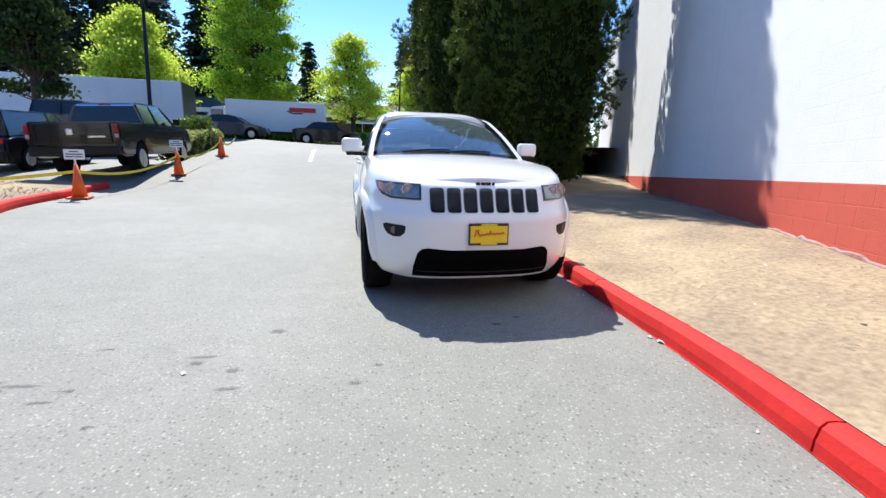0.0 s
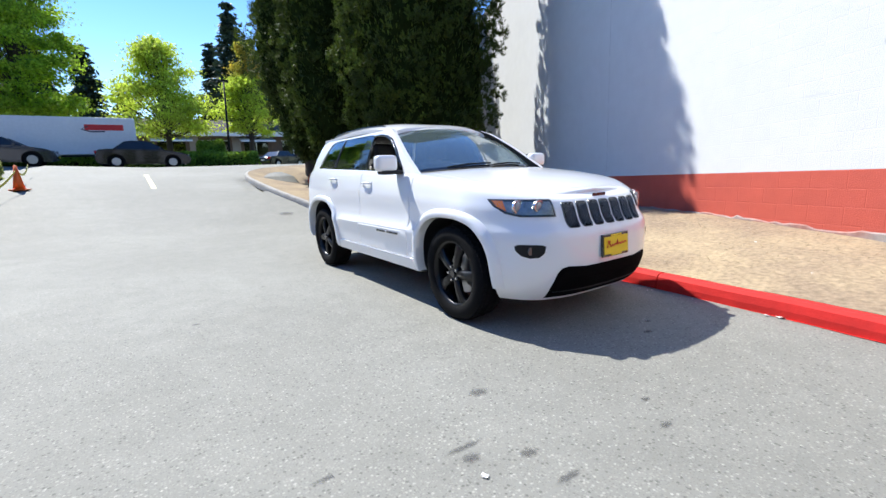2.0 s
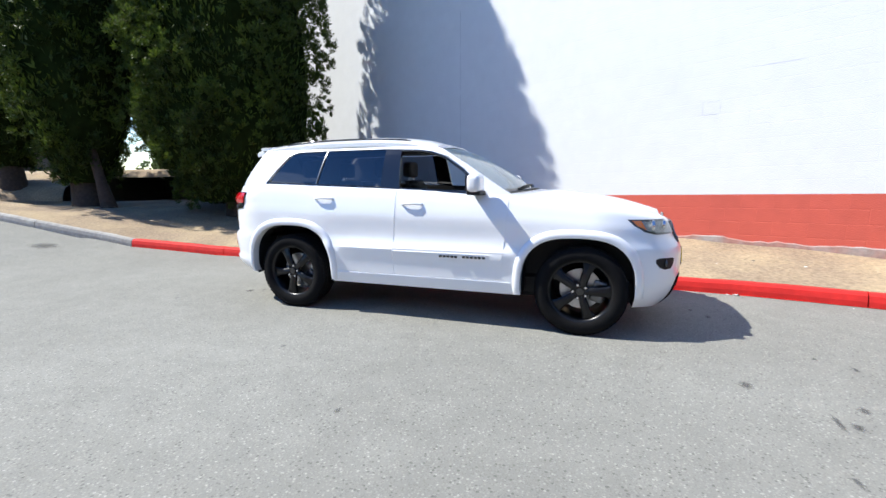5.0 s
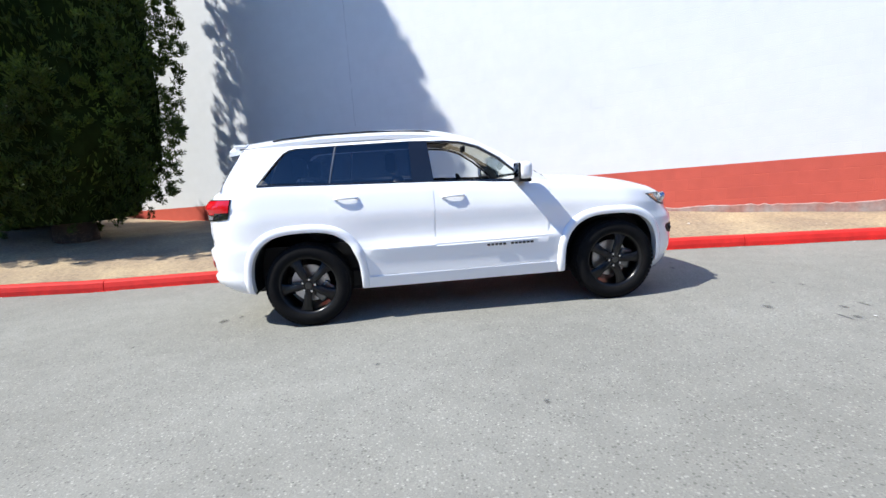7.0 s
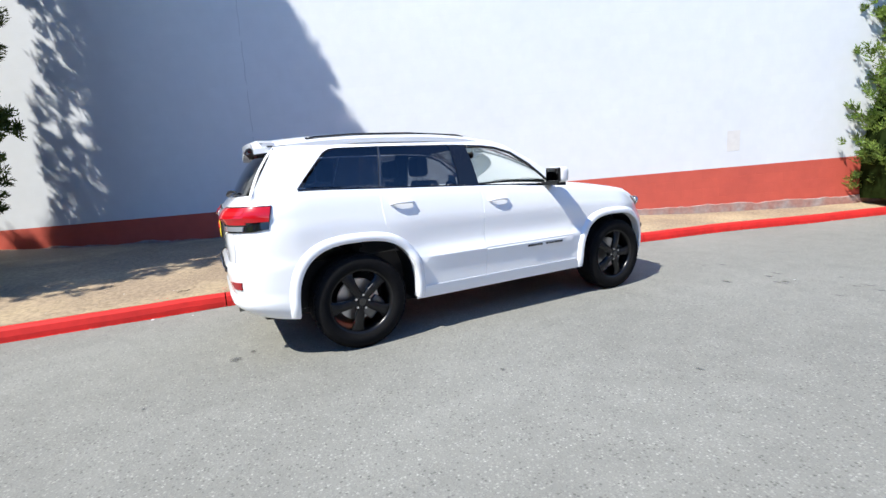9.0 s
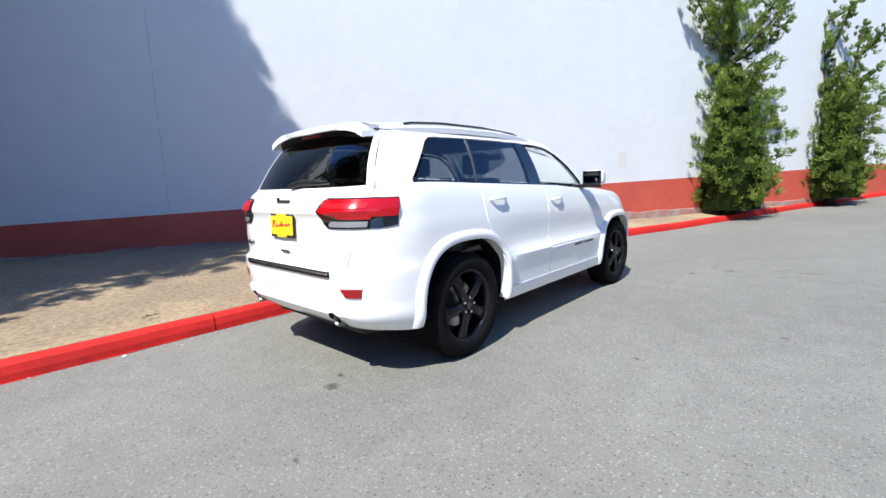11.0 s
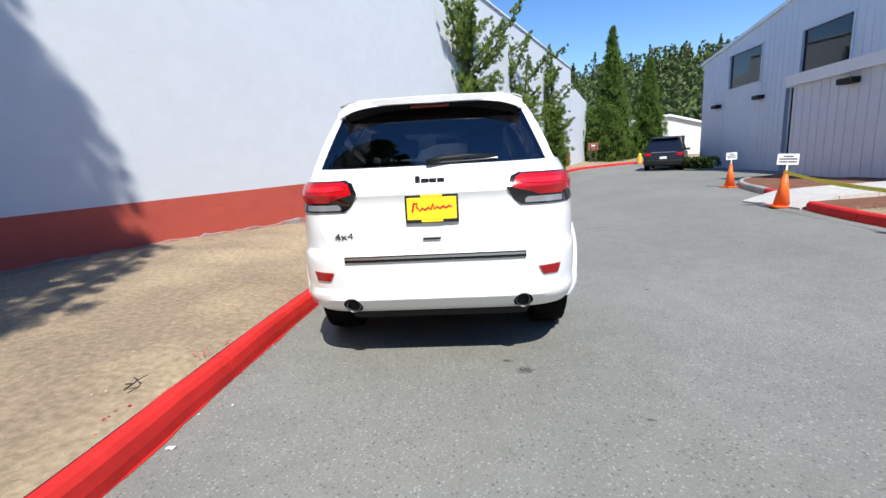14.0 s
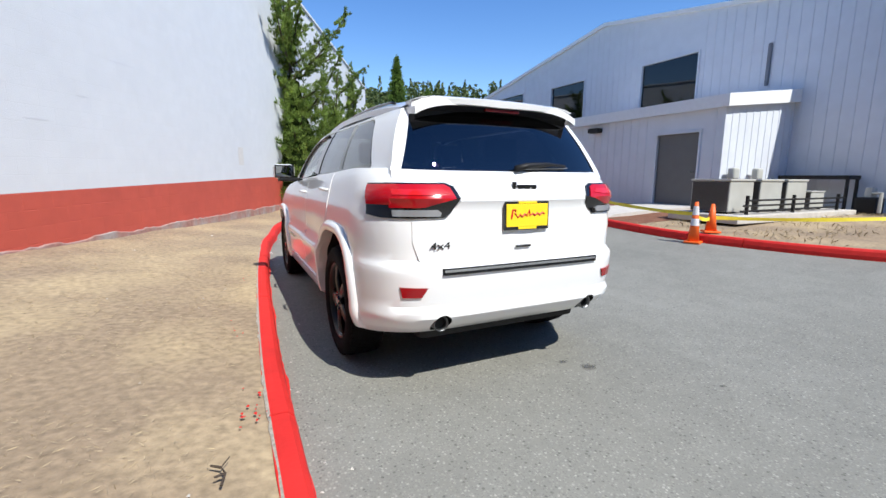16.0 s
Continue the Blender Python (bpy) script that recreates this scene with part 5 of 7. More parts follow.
def juniper(x, y, z0, h, spread, label, leaders, seed, brown=False, arms=()):
    """A ragged juniper: a bushy layered foot, and leaders with upswept arms thick with short sprays."""
    g = np.random.default_rng(seed)
    t = tagged(empty("juniper"), label, "tree", "junipers along the wall")
    cs, ws = [], []
    away = np.array((-WALL_WAY.y, WALL_WAY.x, 0))

    def along(base, tip, sag, fat0, fat1, limb=True):
        n = 8
        us = np.linspace(0, 1, n)
        pts = [base + (tip - base) * u - np.array([0, 0, sag * math.sin(math.pi * u)]) for u in us]
        if limb:
            part("limb", pipe([tuple(p) for p in pts], [0.03 * (1 - 0.8 * u) + 0.006 for u in us], 6), M_BARK, t)
        ln = np.linalg.norm(tip - base)
        way = (tip - base) / ln
        for u in np.linspace(0.12, 1, max(4, int(ln / 0.1))):
            p = base + (tip - base) * u - np.array([0, 0, sag * math.sin(math.pi * u)])
            fat = fat0 + (fat1 - fat0) * u
            for _ in range(3):
                c = p + g.normal(size=3) * fat * np.array([0.85, 0.85, 0.3])
                q, w = puff(g, c, way * 0.9 + np.array([0, 0, 0.5]), 34, fat * 0.66)
                cs.append(q)
                ws.append(w)

    for dx, dy, top in leaders:
        foot, tip = np.array([x, y, z0]), np.array([x + dx, y + dy, z0 + h * top])
        trunk(t, x, y, z0, z0 + h * top * 0.97, 0.09, (dx, dy))
        along(foot + (tip - foot) * 0.3, tip, 0.0, 0.2, 0.08, False)
        for i in range(int(10 * top)):
            k = 0.32 + 0.62 * (i + g.uniform(0.2, 0.8)) / int(10 * top)
            a = i * 2.4 + g.uniform(-0.4, 0.4)
            out = np.array([math.cos(a), math.sin(a), 0])
            ln = spread * (1.1 - 0.5 * k) * g.uniform(0.6, 1.25)
            if out @ away < -0.2:
                ln *= 0.5
            base = foot + (tip - foot) * k
            along(base, base + out * ln + np.array([0, 0, ln * g.uniform(0.45, 0.95)]), 0.1 * ln, 0.19, 0.08)
    # long upswept arms: share of the height, run along the wall and away from it, and climb
    for k, run, out_run, climb in arms:
        base = np.array([x, y, z0 + h * k])
        step = np.array((WALL_WAY.x, WALL_WAY.y, 0)) * run + away * out_run
        along(base, base + step + np.array([0, 0, climb]), 0.25, 0.24, 0.1)
        along(base + np.array([0, 0, 0.35]), base + step * 0.6 + np.array([0, 0, 0.35 + climb * 0.5]), 0.1, 0.22, 0.12)
    # bushy foot in overlapping layers
    for i in range(60):
        k = (i + g.uniform()) / 60
        a = i * 2.4
        out = np.array([math.cos(a), math.sin(a), 0])
        ln = spread * 0.8 * (1 - 0.4 * k) * g.uniform(0.75, 1.15)
        if out @ away < -0.2:
            ln *= 0.7
        base = np.array([x, y, z0 + 0.12 + 0.52 * h * k])
        along(base + out * ln * 0.3, base + out * ln + np.array([0, 0, 0.3 * ln + 0.05]), 0.05, 0.27, 0.16, i % 4 == 0)
    # solid filler for the inner twigs, their shade put into its near-black colour
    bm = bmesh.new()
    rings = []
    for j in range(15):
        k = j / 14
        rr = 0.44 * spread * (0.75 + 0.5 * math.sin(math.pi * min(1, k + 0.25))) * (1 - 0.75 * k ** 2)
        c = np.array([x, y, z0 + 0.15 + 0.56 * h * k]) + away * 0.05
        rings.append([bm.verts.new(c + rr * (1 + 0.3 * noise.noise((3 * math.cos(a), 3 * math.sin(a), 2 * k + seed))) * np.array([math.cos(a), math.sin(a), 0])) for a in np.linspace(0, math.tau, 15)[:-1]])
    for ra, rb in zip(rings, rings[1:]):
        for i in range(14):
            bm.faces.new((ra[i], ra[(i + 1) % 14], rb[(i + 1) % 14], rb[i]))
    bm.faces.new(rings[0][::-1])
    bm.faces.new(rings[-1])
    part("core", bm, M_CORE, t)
    v, f = leaves(np.concatenate(cs), np.concatenate(ws), 0.1, 0.24, 0.25)
    quick("crown", v, f, M_JUNIPER, t)
    if brown:
        q = [puff(g, (x + 0.35 + 0.05 * i, y + 0.3, z0 + h * (0.6 + 0.012 * (i % 5))), (0.6, 0.2, 0.3), 18, 0.13) for i in range(10)]
        v, f = leaves(np.concatenate([a for a, _ in q]), np.concatenate([b for _, b in q]), 0.1, 0.3, 0.3)
        quick("dead_spray", v, f, M_BROWNED, t, "browned dead spray")
    return t


M_BROWNED = leafy("browned_sprays", (0.30, 0.13, 0.05), (0.22, 0.1, 0.04), 0.2)
juniper(-0.5, -10.6, 0.2, 6.9, 1.6, "ragged green juniper with upswept arms against the wall", ((0.1, 0.1, 1.0),), 3, arms=((0.62, 2.1, 0.2, 1.5), (0.6, -0.3, 1.7, 2.0), (0.75, 1.0, 0.1, 0.9)))
juniper(-2.65, -15.2, 0.3, 6.2, 1.4, "forked juniper with two ragged tips beside the kerb", ((0.5, 0.3, 1.0), (-0.45, -0.3, 0.88)), 4)
juniper(-4.95, -20.2, 0.45, 6.8, 1.4, "ragged juniper with some browned twigs beside the wall", ((0.0, 0.0, 1.0), (0.35, 0.5, 0.8)), 5, True)
for nm, lab, x, y, h, pr, mt in (("arborvitae", "tall dense arborvitae at the bend of the drive", -12.3, -33.0, 10.6, [2.2, 2.25, 2.1, 1.8, 1.5, 1.25, 1.0, 0.8, 0.55, 0.3, 0.08], M_ARBOR),
                             ("arborvitae", "slimmer arborvitae beside a taller one", -15.7, -34.0, 8.2, [1.6, 1.65, 1.6, 1.45, 1.25, 1.05, 0.8, 0.6, 0.4, 0.2, 0.06], M_ARBOR)):
    column_tree(nm, lab, x, y, 0.7, h, pr, 1500, 22, 0.24, mt, group="arborvitae at the bend", skirt=0.1, lump=0.12)
column_tree("shrub", "rounded green shrub below the arborvitae", -11.0, -31.0, 0.7, 4.4, [1.5, 1.7, 1.8, 1.75, 1.6, 1.3, 0.7], 700, 22, 0.22, M_ARBOR, skirt=0.05)


def broadleaf(label, x, y, z0, h, crown_r, foot, material, n=7000, size=0.3, seed=1, spire=0.0, name="maple_tree", tip=None):
    """A street tree: tapered trunk, forked limbs, and leaves gathered in uneven layers with gaps; spire makes it pointed."""
    g = np.random.default_rng(seed)
    t = tagged(empty(name), label, "tree")
    trunk(t, x, y, z0, z0 + h * 0.85, 0.16 + 0.008 * h)
    hubs = []
    for i in range(int(44 + 5 * h)):
        k = g.uniform(0.0, 1.0) ** 1.15
        a = i * 2.4 + g.uniform(-0.3, 0.3)
        oval = math.sin(math.pi * min(1, 0.16 + 0.84 * k) ** 0.75) ** 0.7
        cone = min(1.0, 0.55 + 4 * k) * (1 - k) ** 0.85 + 0.03
        env = crown_r * ((1 - spire) * oval + spire * cone)
        r = env * math.sqrt(g.uniform(0.1, 1.0))
        zz = z0 + foot + 0.25 + (h - foot - 0.25) * k + 0.12 * r
        end = np.array([x + r * math.cos(a), y + r * math.sin(a), zz])
        base = np.array([x, y, z0 + foot * 0.75 + (zz - z0 - foot * 0.75) * 0.4])
        mid = (base + end) / 2 + np.array([0, 0, -0.12])
        part("limb", pipe([tuple(base), tuple(mid), tuple(end)], [0.05, 0.03, 0.01], 5), M_BARK, t)
        hubs.append((end, (0.14 * crown_r + 0.14) * g.uniform(0.6, 1.3) * (1 - 0.4 * spire * k)))
    m = n // len(hubs)
    cs, ws = [], []
    for end, s in hubs:
        p = end + g.normal(size=(m, 3)) * s * np.array([0.9, 0.9, 0.4])
        cs.append(p)
        d = p - np.array([x, y, z0 + h * 0.4])
        ws.append(d / (np.linalg.norm(d, axis=1, keepdims=True) + 1e-6) + np.array([0, 0, -0.25]))
    cs, ws = np.concatenate(cs), np.concatenate(ws)
    high = cs[:, 2] > z0 + h * (0.72 if tip else 9)
    v, f = leaves(cs[~high], ws[~high], size, 0.7, 0.8)
    quick("crown", v, f, material, t)
    if tip:
        v, f = leaves(cs[high], ws[high], size, 0.7, 0.8)
        quick("crown_tip", v, f, tip, t, "orange-tinged top leaves")
    return t


broadleaf("large bright green street tree with a dense crown", -8.2, 36, 2.0, 15.0, 3.7, 3.2, M_MAPLE, 64000, 0.19, 11, 0.35)
broadleaf("young yellow-green street tree with a spiky top", -0.4, 34, 2.0, 8.9, 3.9, 2.3, M_MAPLE_YELLOW, 26000, 0.165, 12, 1.0)
broadleaf("small street tree with orange-tinged top leaves", 5.3, 34, 2.0, 9.3, 2.2, 2.2, M_MAPLE_YELLOW, 17000, 0.17, 13, 1.0, tip=M_MAPLE_ORANGE)
broadleaf("bright yellow-green tree behind the street", -18.8, 40, 2.0, 10.8, 4.2, 2.6, M_MAPLE_YELLOW, 40000, 0.22, 14, 0.5)
broadleaf("dark narrow tree standing in the car park", -15.4, 20.2, 1.2, 8.8, 1.55, 2.4, M_DEEP, 14000, 0.2, 15, 0.2, "narrow_tree")
broadleaf("grey-green tree at the edge of the wood", -17.5, 63, 2.0, 13.5, 5.0, 2.5, M_DEEP, 12000, 0.4, 16, 0.2, "tree")
broadleaf("green tree behind the low building", -26.0, 63, 2.0, 15.0, 5.0, 3, M_DEEP, 9000, 0.4, 17, 0.3, "tree")


def fir(x, y, z0, h, r, seed, label):
    g = np.random.default_rng(seed)
    t = tagged(empty("fir_tree"), label, "tree", "firs behind the street")
    trunk(t, x, y, z0, z0 + h, 0.3)
    cs, ws = [], []
    tiers = int(h * 2.4)
    for i in range(tiers):
        k = (i + g.uniform()) / tiers
        if k < 0.12:
            continue
        for b in range(11):
            a = g.uniform(0, math.tau)
            ln = 1.35 * r * (1 - k) ** 0.8 * g.uniform(0.6, 1.15) + 0.2
            out = np.array([math.cos(a), math.sin(a), 0])
            m = 5 + int(4.5 * ln)
            u = g.uniform(0.1, 1, (m, 1))
            p = np.array([x, y, z0 + h * k]) + out * ln * u + np.array([0, 0, -0.35]) * ln * u ** 1.5 + g.normal(size=(m, 3)) * np.array([0.25, 0.25, 0.12])
            cs.append(p)
            ws.append(np.tile(out + np.array([0, 0, -0.35]), (m, 1)))
    v, f = leaves(np.concatenate(cs), np.concatenate(ws), 0.8, 0.4, 0.4)
    quick("crown", v, f, M_FIR, t)
    return t


for i, (x, y, h, r) in enumerate(((-36.5, 61, 25, 4.4), (-31, 64, 26, 4.4), (-42.5, 58, 24, 4.4), (-33, 58, 27, 4.2), (-28.5, 62, 24, 3.8), (-24, 57, 28, 4.4), (-19.5, 63, 23, 3.6), (-15.5, 60, 26, 4.2), (-40, 55, 26, 4.5),
                                  (-46, 50, 25, 4.5), (-11, 66, 18, 3.5), (-6, 64, 14.8, 3.0), (-2.5, 68, 11.5, 3.2), (2, 66, 11, 3.0), (9.6, 60, 20.8, 3.6), (12.6, 62, 15.5, 3.0), (8.0, 66, 17, 2.8),
                                  (15, 58, 18, 3.6), (19, 60, 21, 4), (24, 56, 19, 4), (30, 58, 20, 4), (13, 65, 18, 3.2), (17.5, 66, 19, 3.4), (22, 66, 18, 3.6))):
    fir(x, y, 2.0, h, r, 40 + i, "tall dark fir tree behind the street")


def bush_row(name, label, line, half, height, z, material, n, size, category="hedge"):
    """A clipped bank of leaves along a line of places, its top and sides uneven."""
    t = tagged(empty(name), label, category)
    cs, ws = [], []
    pts = smooth_line(line, 0.5)
    for _ in range(n):
        p = pts[rng.integers(len(pts))]
        a, s = rng.uniform(0, math.pi), rng.uniform(-1, 1)
        bump_ = 1 + 0.22 * noise.noise((p.x * 0.7, p.y * 0.7, a))
        q = np.array([p.x + rng.uniform(-0.3, 0.3), p.y + half * math.cos(a) * bump_, z(p) + height * (math.sin(a) ** 0.6) * bump_ * rng.uniform(0.85, 1.05)])
        cs.append(q)
        ws.append([0.2 * s, math.cos(a), math.sin(a) + 0.2])
    v, f = leaves(np.array(cs), np.array(ws), size, 0.75, 0.6)
    quick("foliage", v, f, material, t)
    # solid dark filler that paints the shade inside the bank of leaves
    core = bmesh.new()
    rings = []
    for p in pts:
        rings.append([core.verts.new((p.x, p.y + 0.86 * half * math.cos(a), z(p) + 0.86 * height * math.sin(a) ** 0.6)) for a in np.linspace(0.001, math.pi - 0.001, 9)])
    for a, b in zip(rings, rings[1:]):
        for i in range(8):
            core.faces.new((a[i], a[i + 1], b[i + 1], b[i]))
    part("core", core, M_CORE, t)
    return t


bush_row("hedge", "long clipped green hedge across the street", [(-12, 31.2), (-8, 31), (-3, 31), (2, 31), (4.6, 31.3)], 1.3, 1.15, lambda p: 1.85, M_HEDGE, 16000, 0.22)
bush_row("hedge", "rounded shrub on the hedge bank", [(1.6, 33), (2.8, 33)], 0.9, 2.0, lambda p: 1.85, M_HEDGE, 2500, 0.2, "shrub")
bush_row("planting", "mixed shrubs and tall grass on the kerbed island", [(-7.4, 13.2), (-7.1, 15.0), (-6.9, 16.6)], 0.8, 0.95, lambda p: ground_z(p.x, p.y) + 0.1, M_GRASSES, 9000, 0.17, "shrub")
bush_row("shrub", "pale green rounded shrub on the island", [(-7.6, 15.6), (-7.1, 16.2)], 0.7, 1.5, lambda p: ground_z(p.x, p.y) + 0.1, M_JUNIPER, 2500, 0.14)
bush_row("shrub", "low dark shrub below the cypress", [(5.4, 8.2), (6.8, 9.4)], 0.8, 1.3, lambda p: 0.35, M_CYPRESS, 2500, 0.15)
bush_row("shrub", "low planting at the foot of the warehouse", [(-12.2, -20.2), (-11.2, -18.6), (-11.6, -16.6)], 0.5, 0.5, lambda p: 0.55, M_DEEP, 1800, 0.14)


def hill_z(a, d):
    """Height of the distant ground: a steep wooded hillside to the south, low rises elsewhere."""
    south = max(0.0, math.cos(a - radians(207))) ** 2
    return 1 + (d - 95) * (0.02 + 0.275 * south) if d < 230 else 1 + 135 * (0.02 + 0.275 * south)


def far_hill():
    """A wooded hillside beyond the drive's bend, and woods that close the distance all round."""
    vs, fs = [], []
    n = 96
    for j in range(14):
        for i in range(n + 1):
            a = math.tau * i / n
            d = 95 + 14 * j
            vs.append((d * math.sin(a), d * math.cos(a), hill_z(a, d) + 2.5 * noise.noise((math.sin(a) * 6, math.cos(a) * 6, j * 0.6)) * min(1, j)))
    for j in range(13):
        for i in range(n):
            k = j * (n + 1) + i
            fs.append((k, k + 1, k + n + 2, k + n + 1))
    hill = raw("backdrop_hill", vs, fs, M_WOOD_FAR, smooth=True)
    tagged(hill, "wooded hillside in the distance", "hill", kind="structure")
    cs, ws = [], []
    g = np.random.default_rng(5)
    for i in range(1500):
        a = g.uniform(0, math.tau) if i < 700 else radians(207) + g.normal() * 0.5
        d = g.uniform(97, 235)
        z = hill_z(a, d)
        h, r = g.uniform(4.5, 10), g.uniform(1.6, 3.2)
        pointed = g.uniform() < 0.45
        if pointed:
            h, r = h * 1.3, r * 0.8
        m = 110
        k = g.uniform(0, 1, (m, 1))
        th = g.uniform(0, math.tau, (m, 1))
        rr = r * ((1 - k) if pointed else np.sqrt(np.clip(1 - (2 * k - 1) ** 2, 0, 1))) * g.uniform(0.6, 1, (m, 1))
        c = np.array([d * math.sin(a), d * math.cos(a), z - 0.5])
        cs.append(c + np.hstack([rr * np.cos(th), rr * np.sin(th), h * k]))
        ws.append(np.hstack([np.cos(th), np.sin(th), 0.5 * np.ones_like(th)]))
    v, f = leaves(np.concatenate(cs), np.concatenate(ws), 1.25, 0.75, 0.6)
    tagged(quick("woodland", v, f, M_WOOD_FAR), "distant mixed woodland on the hillside", "woodland", kind="stuff")


far_hill()


# ---------------------------------------------------------------- west side of the drive: island, walk, warehouse
M_MULCH = mat("red_brown_bark_mulch", (0.16, 0.062, 0.032), 0.95, var=0.4, scale=30, second=(0.24, 0.12, 0.07), second_scale=3.0, bump=1.0, bump_scale=45)
M_WALK = mat("pale_concrete_walk", (0.5, 0.47, 0.43), 0.85, var=0.1, scale=12, second=(0.42, 0.39, 0.35), second_scale=1.2, bump=0.2)
M_ORANGE = mat("orange_cone_plastic", (0.85, 0.14, 0.015), 0.5, var=0.08, scale=12, second=(0.7, 0.1, 0.02), second_scale=5)
M_REFLECT = mat("grey_reflective_band", (0.62, 0.62, 0.64), 0.35, var=0.1, scale=30)
M_SIGN = mat("white_sign_card", (0.8, 0.8, 0.8), 0.6)
M_INK = mat("dark_print", (0.05, 0.05, 0.06), 0.6)
M_TAPE = mat("yellow_caution_tape", (0.75, 0.62, 0.05), 0.45, var=0.1, scale=9)
M_DOOR = mat("grey_metal_door", (0.13, 0.13, 0.125), 0.5, var=0.05, scale=4)
M_DARK_VOID = mat("dark_opening", (0.015, 0.017, 0.022), 0.8)
M_AC = mat("beige_unit_casing", (0.44, 0.44, 0.4), 0.5, var=0.06, scale=8, second=(0.33, 0.31, 0.28), second_scale=2)
M_AC_COIL = mat("dark_unit_grille", (0.06, 0.055, 0.05), 0.6, var=0.2, scale=60)
M_GLASS_WINDOW = glass("dusty_window_glass", (0.2, 0.22, 0.25))
M_CURTAIN = mat("grey_ribbed_blind", (0.16, 0.17, 0.19), 0.6, var=0.1, scale=6)
M_ROOF_GREY = mat("grey_shingle_roof", (0.1, 0.09, 0.085), 0.95, spec=0.1, var=0.15, scale=10, second=(0.13, 0.12, 0.112), second_scale=1.0)
M_BROWN_WALL = mat("brown_timber_wall", (0.16, 0.1, 0.065), 0.8, var=0.15, scale=6)
M_BRICKISH = mat("tan_wall", (0.36, 0.3, 0.24), 0.85, var=0.08, scale=8)
M_CREAM = mat("cream_siding", (0.66, 0.64, 0.56), 0.6, var=0.04, scale=3)
M_HYDRANT = mat("yellow_hydrant_paint", (0.75, 0.5, 0.05), 0.45)
M_LINE = mat("worn_lane_paint", (0.62, 0.56, 0.36), 0.8, var=0.15, scale=20)
M_OIL = mat("oil_stain", (0.085, 0.083, 0.08), 0.7, var=0.2, scale=20)


def fade_out(m, strength=0.85):
    """Let a stain thin out towards its rim and break up."""
    n, l = m.node_tree.nodes, m.node_tree.links
    co, sub, ln = n.new("ShaderNodeTexCoord"), n.new("ShaderNodeVectorMath"), n.new("ShaderNodeVectorMath")
    sub.operation, ln.operation = "SUBTRACT", "LENGTH"
    sub.inputs[1].default_value = (0.5, 0.5, 0.5)
    flat = n.new("ShaderNodeVectorMath")
    flat.operation = "MULTIPLY"
    flat.inputs[1].default_value = (1, 1, 0)
    l.new(co.outputs["Generated"], sub.inputs[0])
    l.new(sub.outputs[0], flat.inputs[0])
    l.new(flat.outputs[0], ln.inputs[0])
    noi = n.new("ShaderNodeTexNoise")
    noi.inputs["Scale"].default_value, noi.inputs["Detail"].default_value = 7, 6
    l.new(co.outputs["Generated"], noi.inputs["Vector"])
    add = n.new("ShaderNodeMath")
    add.operation = "MULTIPLY_ADD"
    add.inputs[1].default_value = 0.5
    l.new(noi.outputs[0], add.inputs[0])
    l.new(ln.outputs["Value"], add.inputs[2])
    r = n.new("ShaderNodeMapRange")
    r.inputs["From Min"].default_value, r.inputs["From Max"].default_value = 0.62, 0.38
    r.inputs["To Max"].default_value = strength
    l.new(add.outputs[0], r.inputs[0])
    l.new(r.outputs[0], n["Principled BSDF"].inputs["Alpha"])


fade_out(M_OIL, 0.52)
M_TAR = mat("tar_seal", (0.06, 0.06, 0.06), 0.6, var=0.15, scale=20)
M_BLACKPAINT = mat("black_car_paint", (0.004, 0.004, 0.005), 0.2, coat=0.5, spec=0.3)
M_GREYPAINT = mat("dark_grey_car_paint", (0.014, 0.014, 0.016), 0.3, coat=0.2, spec=0.3)
M_NAVY = mat("navy_car_paint", (0.01, 0.014, 0.026), 0.25, coat=0.8, spec=0.4)
M_TRAILER = mat("pale_trailer_side", (0.62, 0.66, 0.72), 0.4, var=0.03, scale=2, second=(0.55, 0.6, 0.67), second_scale=0.6)
M_BOLLARD = mat("brown_sign_board", (0.25, 0.08, 0.05), 0.6)

WEST = [(-6.62, 6.7), (-6.60, 5.2), (-6.48, 3.8), (-6.25, 2.7), (-5.9, 1.6), (-5.7, 0.6), (-5.62, -0.4), (-5.72, -1.4), (-5.95, -2.5), (-6.1, -3.05)]
WEST2 = [(-6.75, -4.75), (-7.15, -5.9), (-7.75, -7.6), (-8.4, -8.9), (-9.3, -9.8), (-10.6, -10.2), (-12.6, -10.4)]
build_kerb("kerb_west", WEST, 1, lambda p: p.y < 6.2, "dark red painted kerb of the planted island", 2.0)
build_kerb("kerb_bend", WEST2, 1, lambda p: p.y > -5.6, "grey concrete kerb with a red end", 1.2)


def island(name, label, line, far_x, material, lift):
    pts = smooth_line(line, 0.25)
    vs, fs, cols = [], [], 14
    for p in pts:
        for c in range(cols):
            k = c / (cols - 1)
            x = (p.x - 0.15) * (1 - k) + far_x * k
            z = ground_z(p.x, p.y) + 0.135 + lift * min(1, k * 1.6) + 0.03 * noise.noise((x * 1.3, p.y * 1.3, 2)) * min(1, 5 * k)
            vs.append((x, p.y, z))
    for i in range(len(pts) - 1):
        for c in range(cols - 1):
            a = i * cols + c
            fs.append((a, a + cols, a + cols + 1, a + 1))
    return tagged(raw(name, vs, fs, material, smooth=True), label, "verge", kind="structure")


island("verge_west", "dry grass on the kerbed island", [p for p in WEST if p[1] > -1.9] + [(-5.8, -1.9)], -14.0, M_DRY, 0.14)
island("mulch_bed", "red-brown bark mulch bed", [(-5.8, -1.9), (-5.95, -2.5), (-6.1, -3.1)], -12.9, M_MULCH, 0.15)
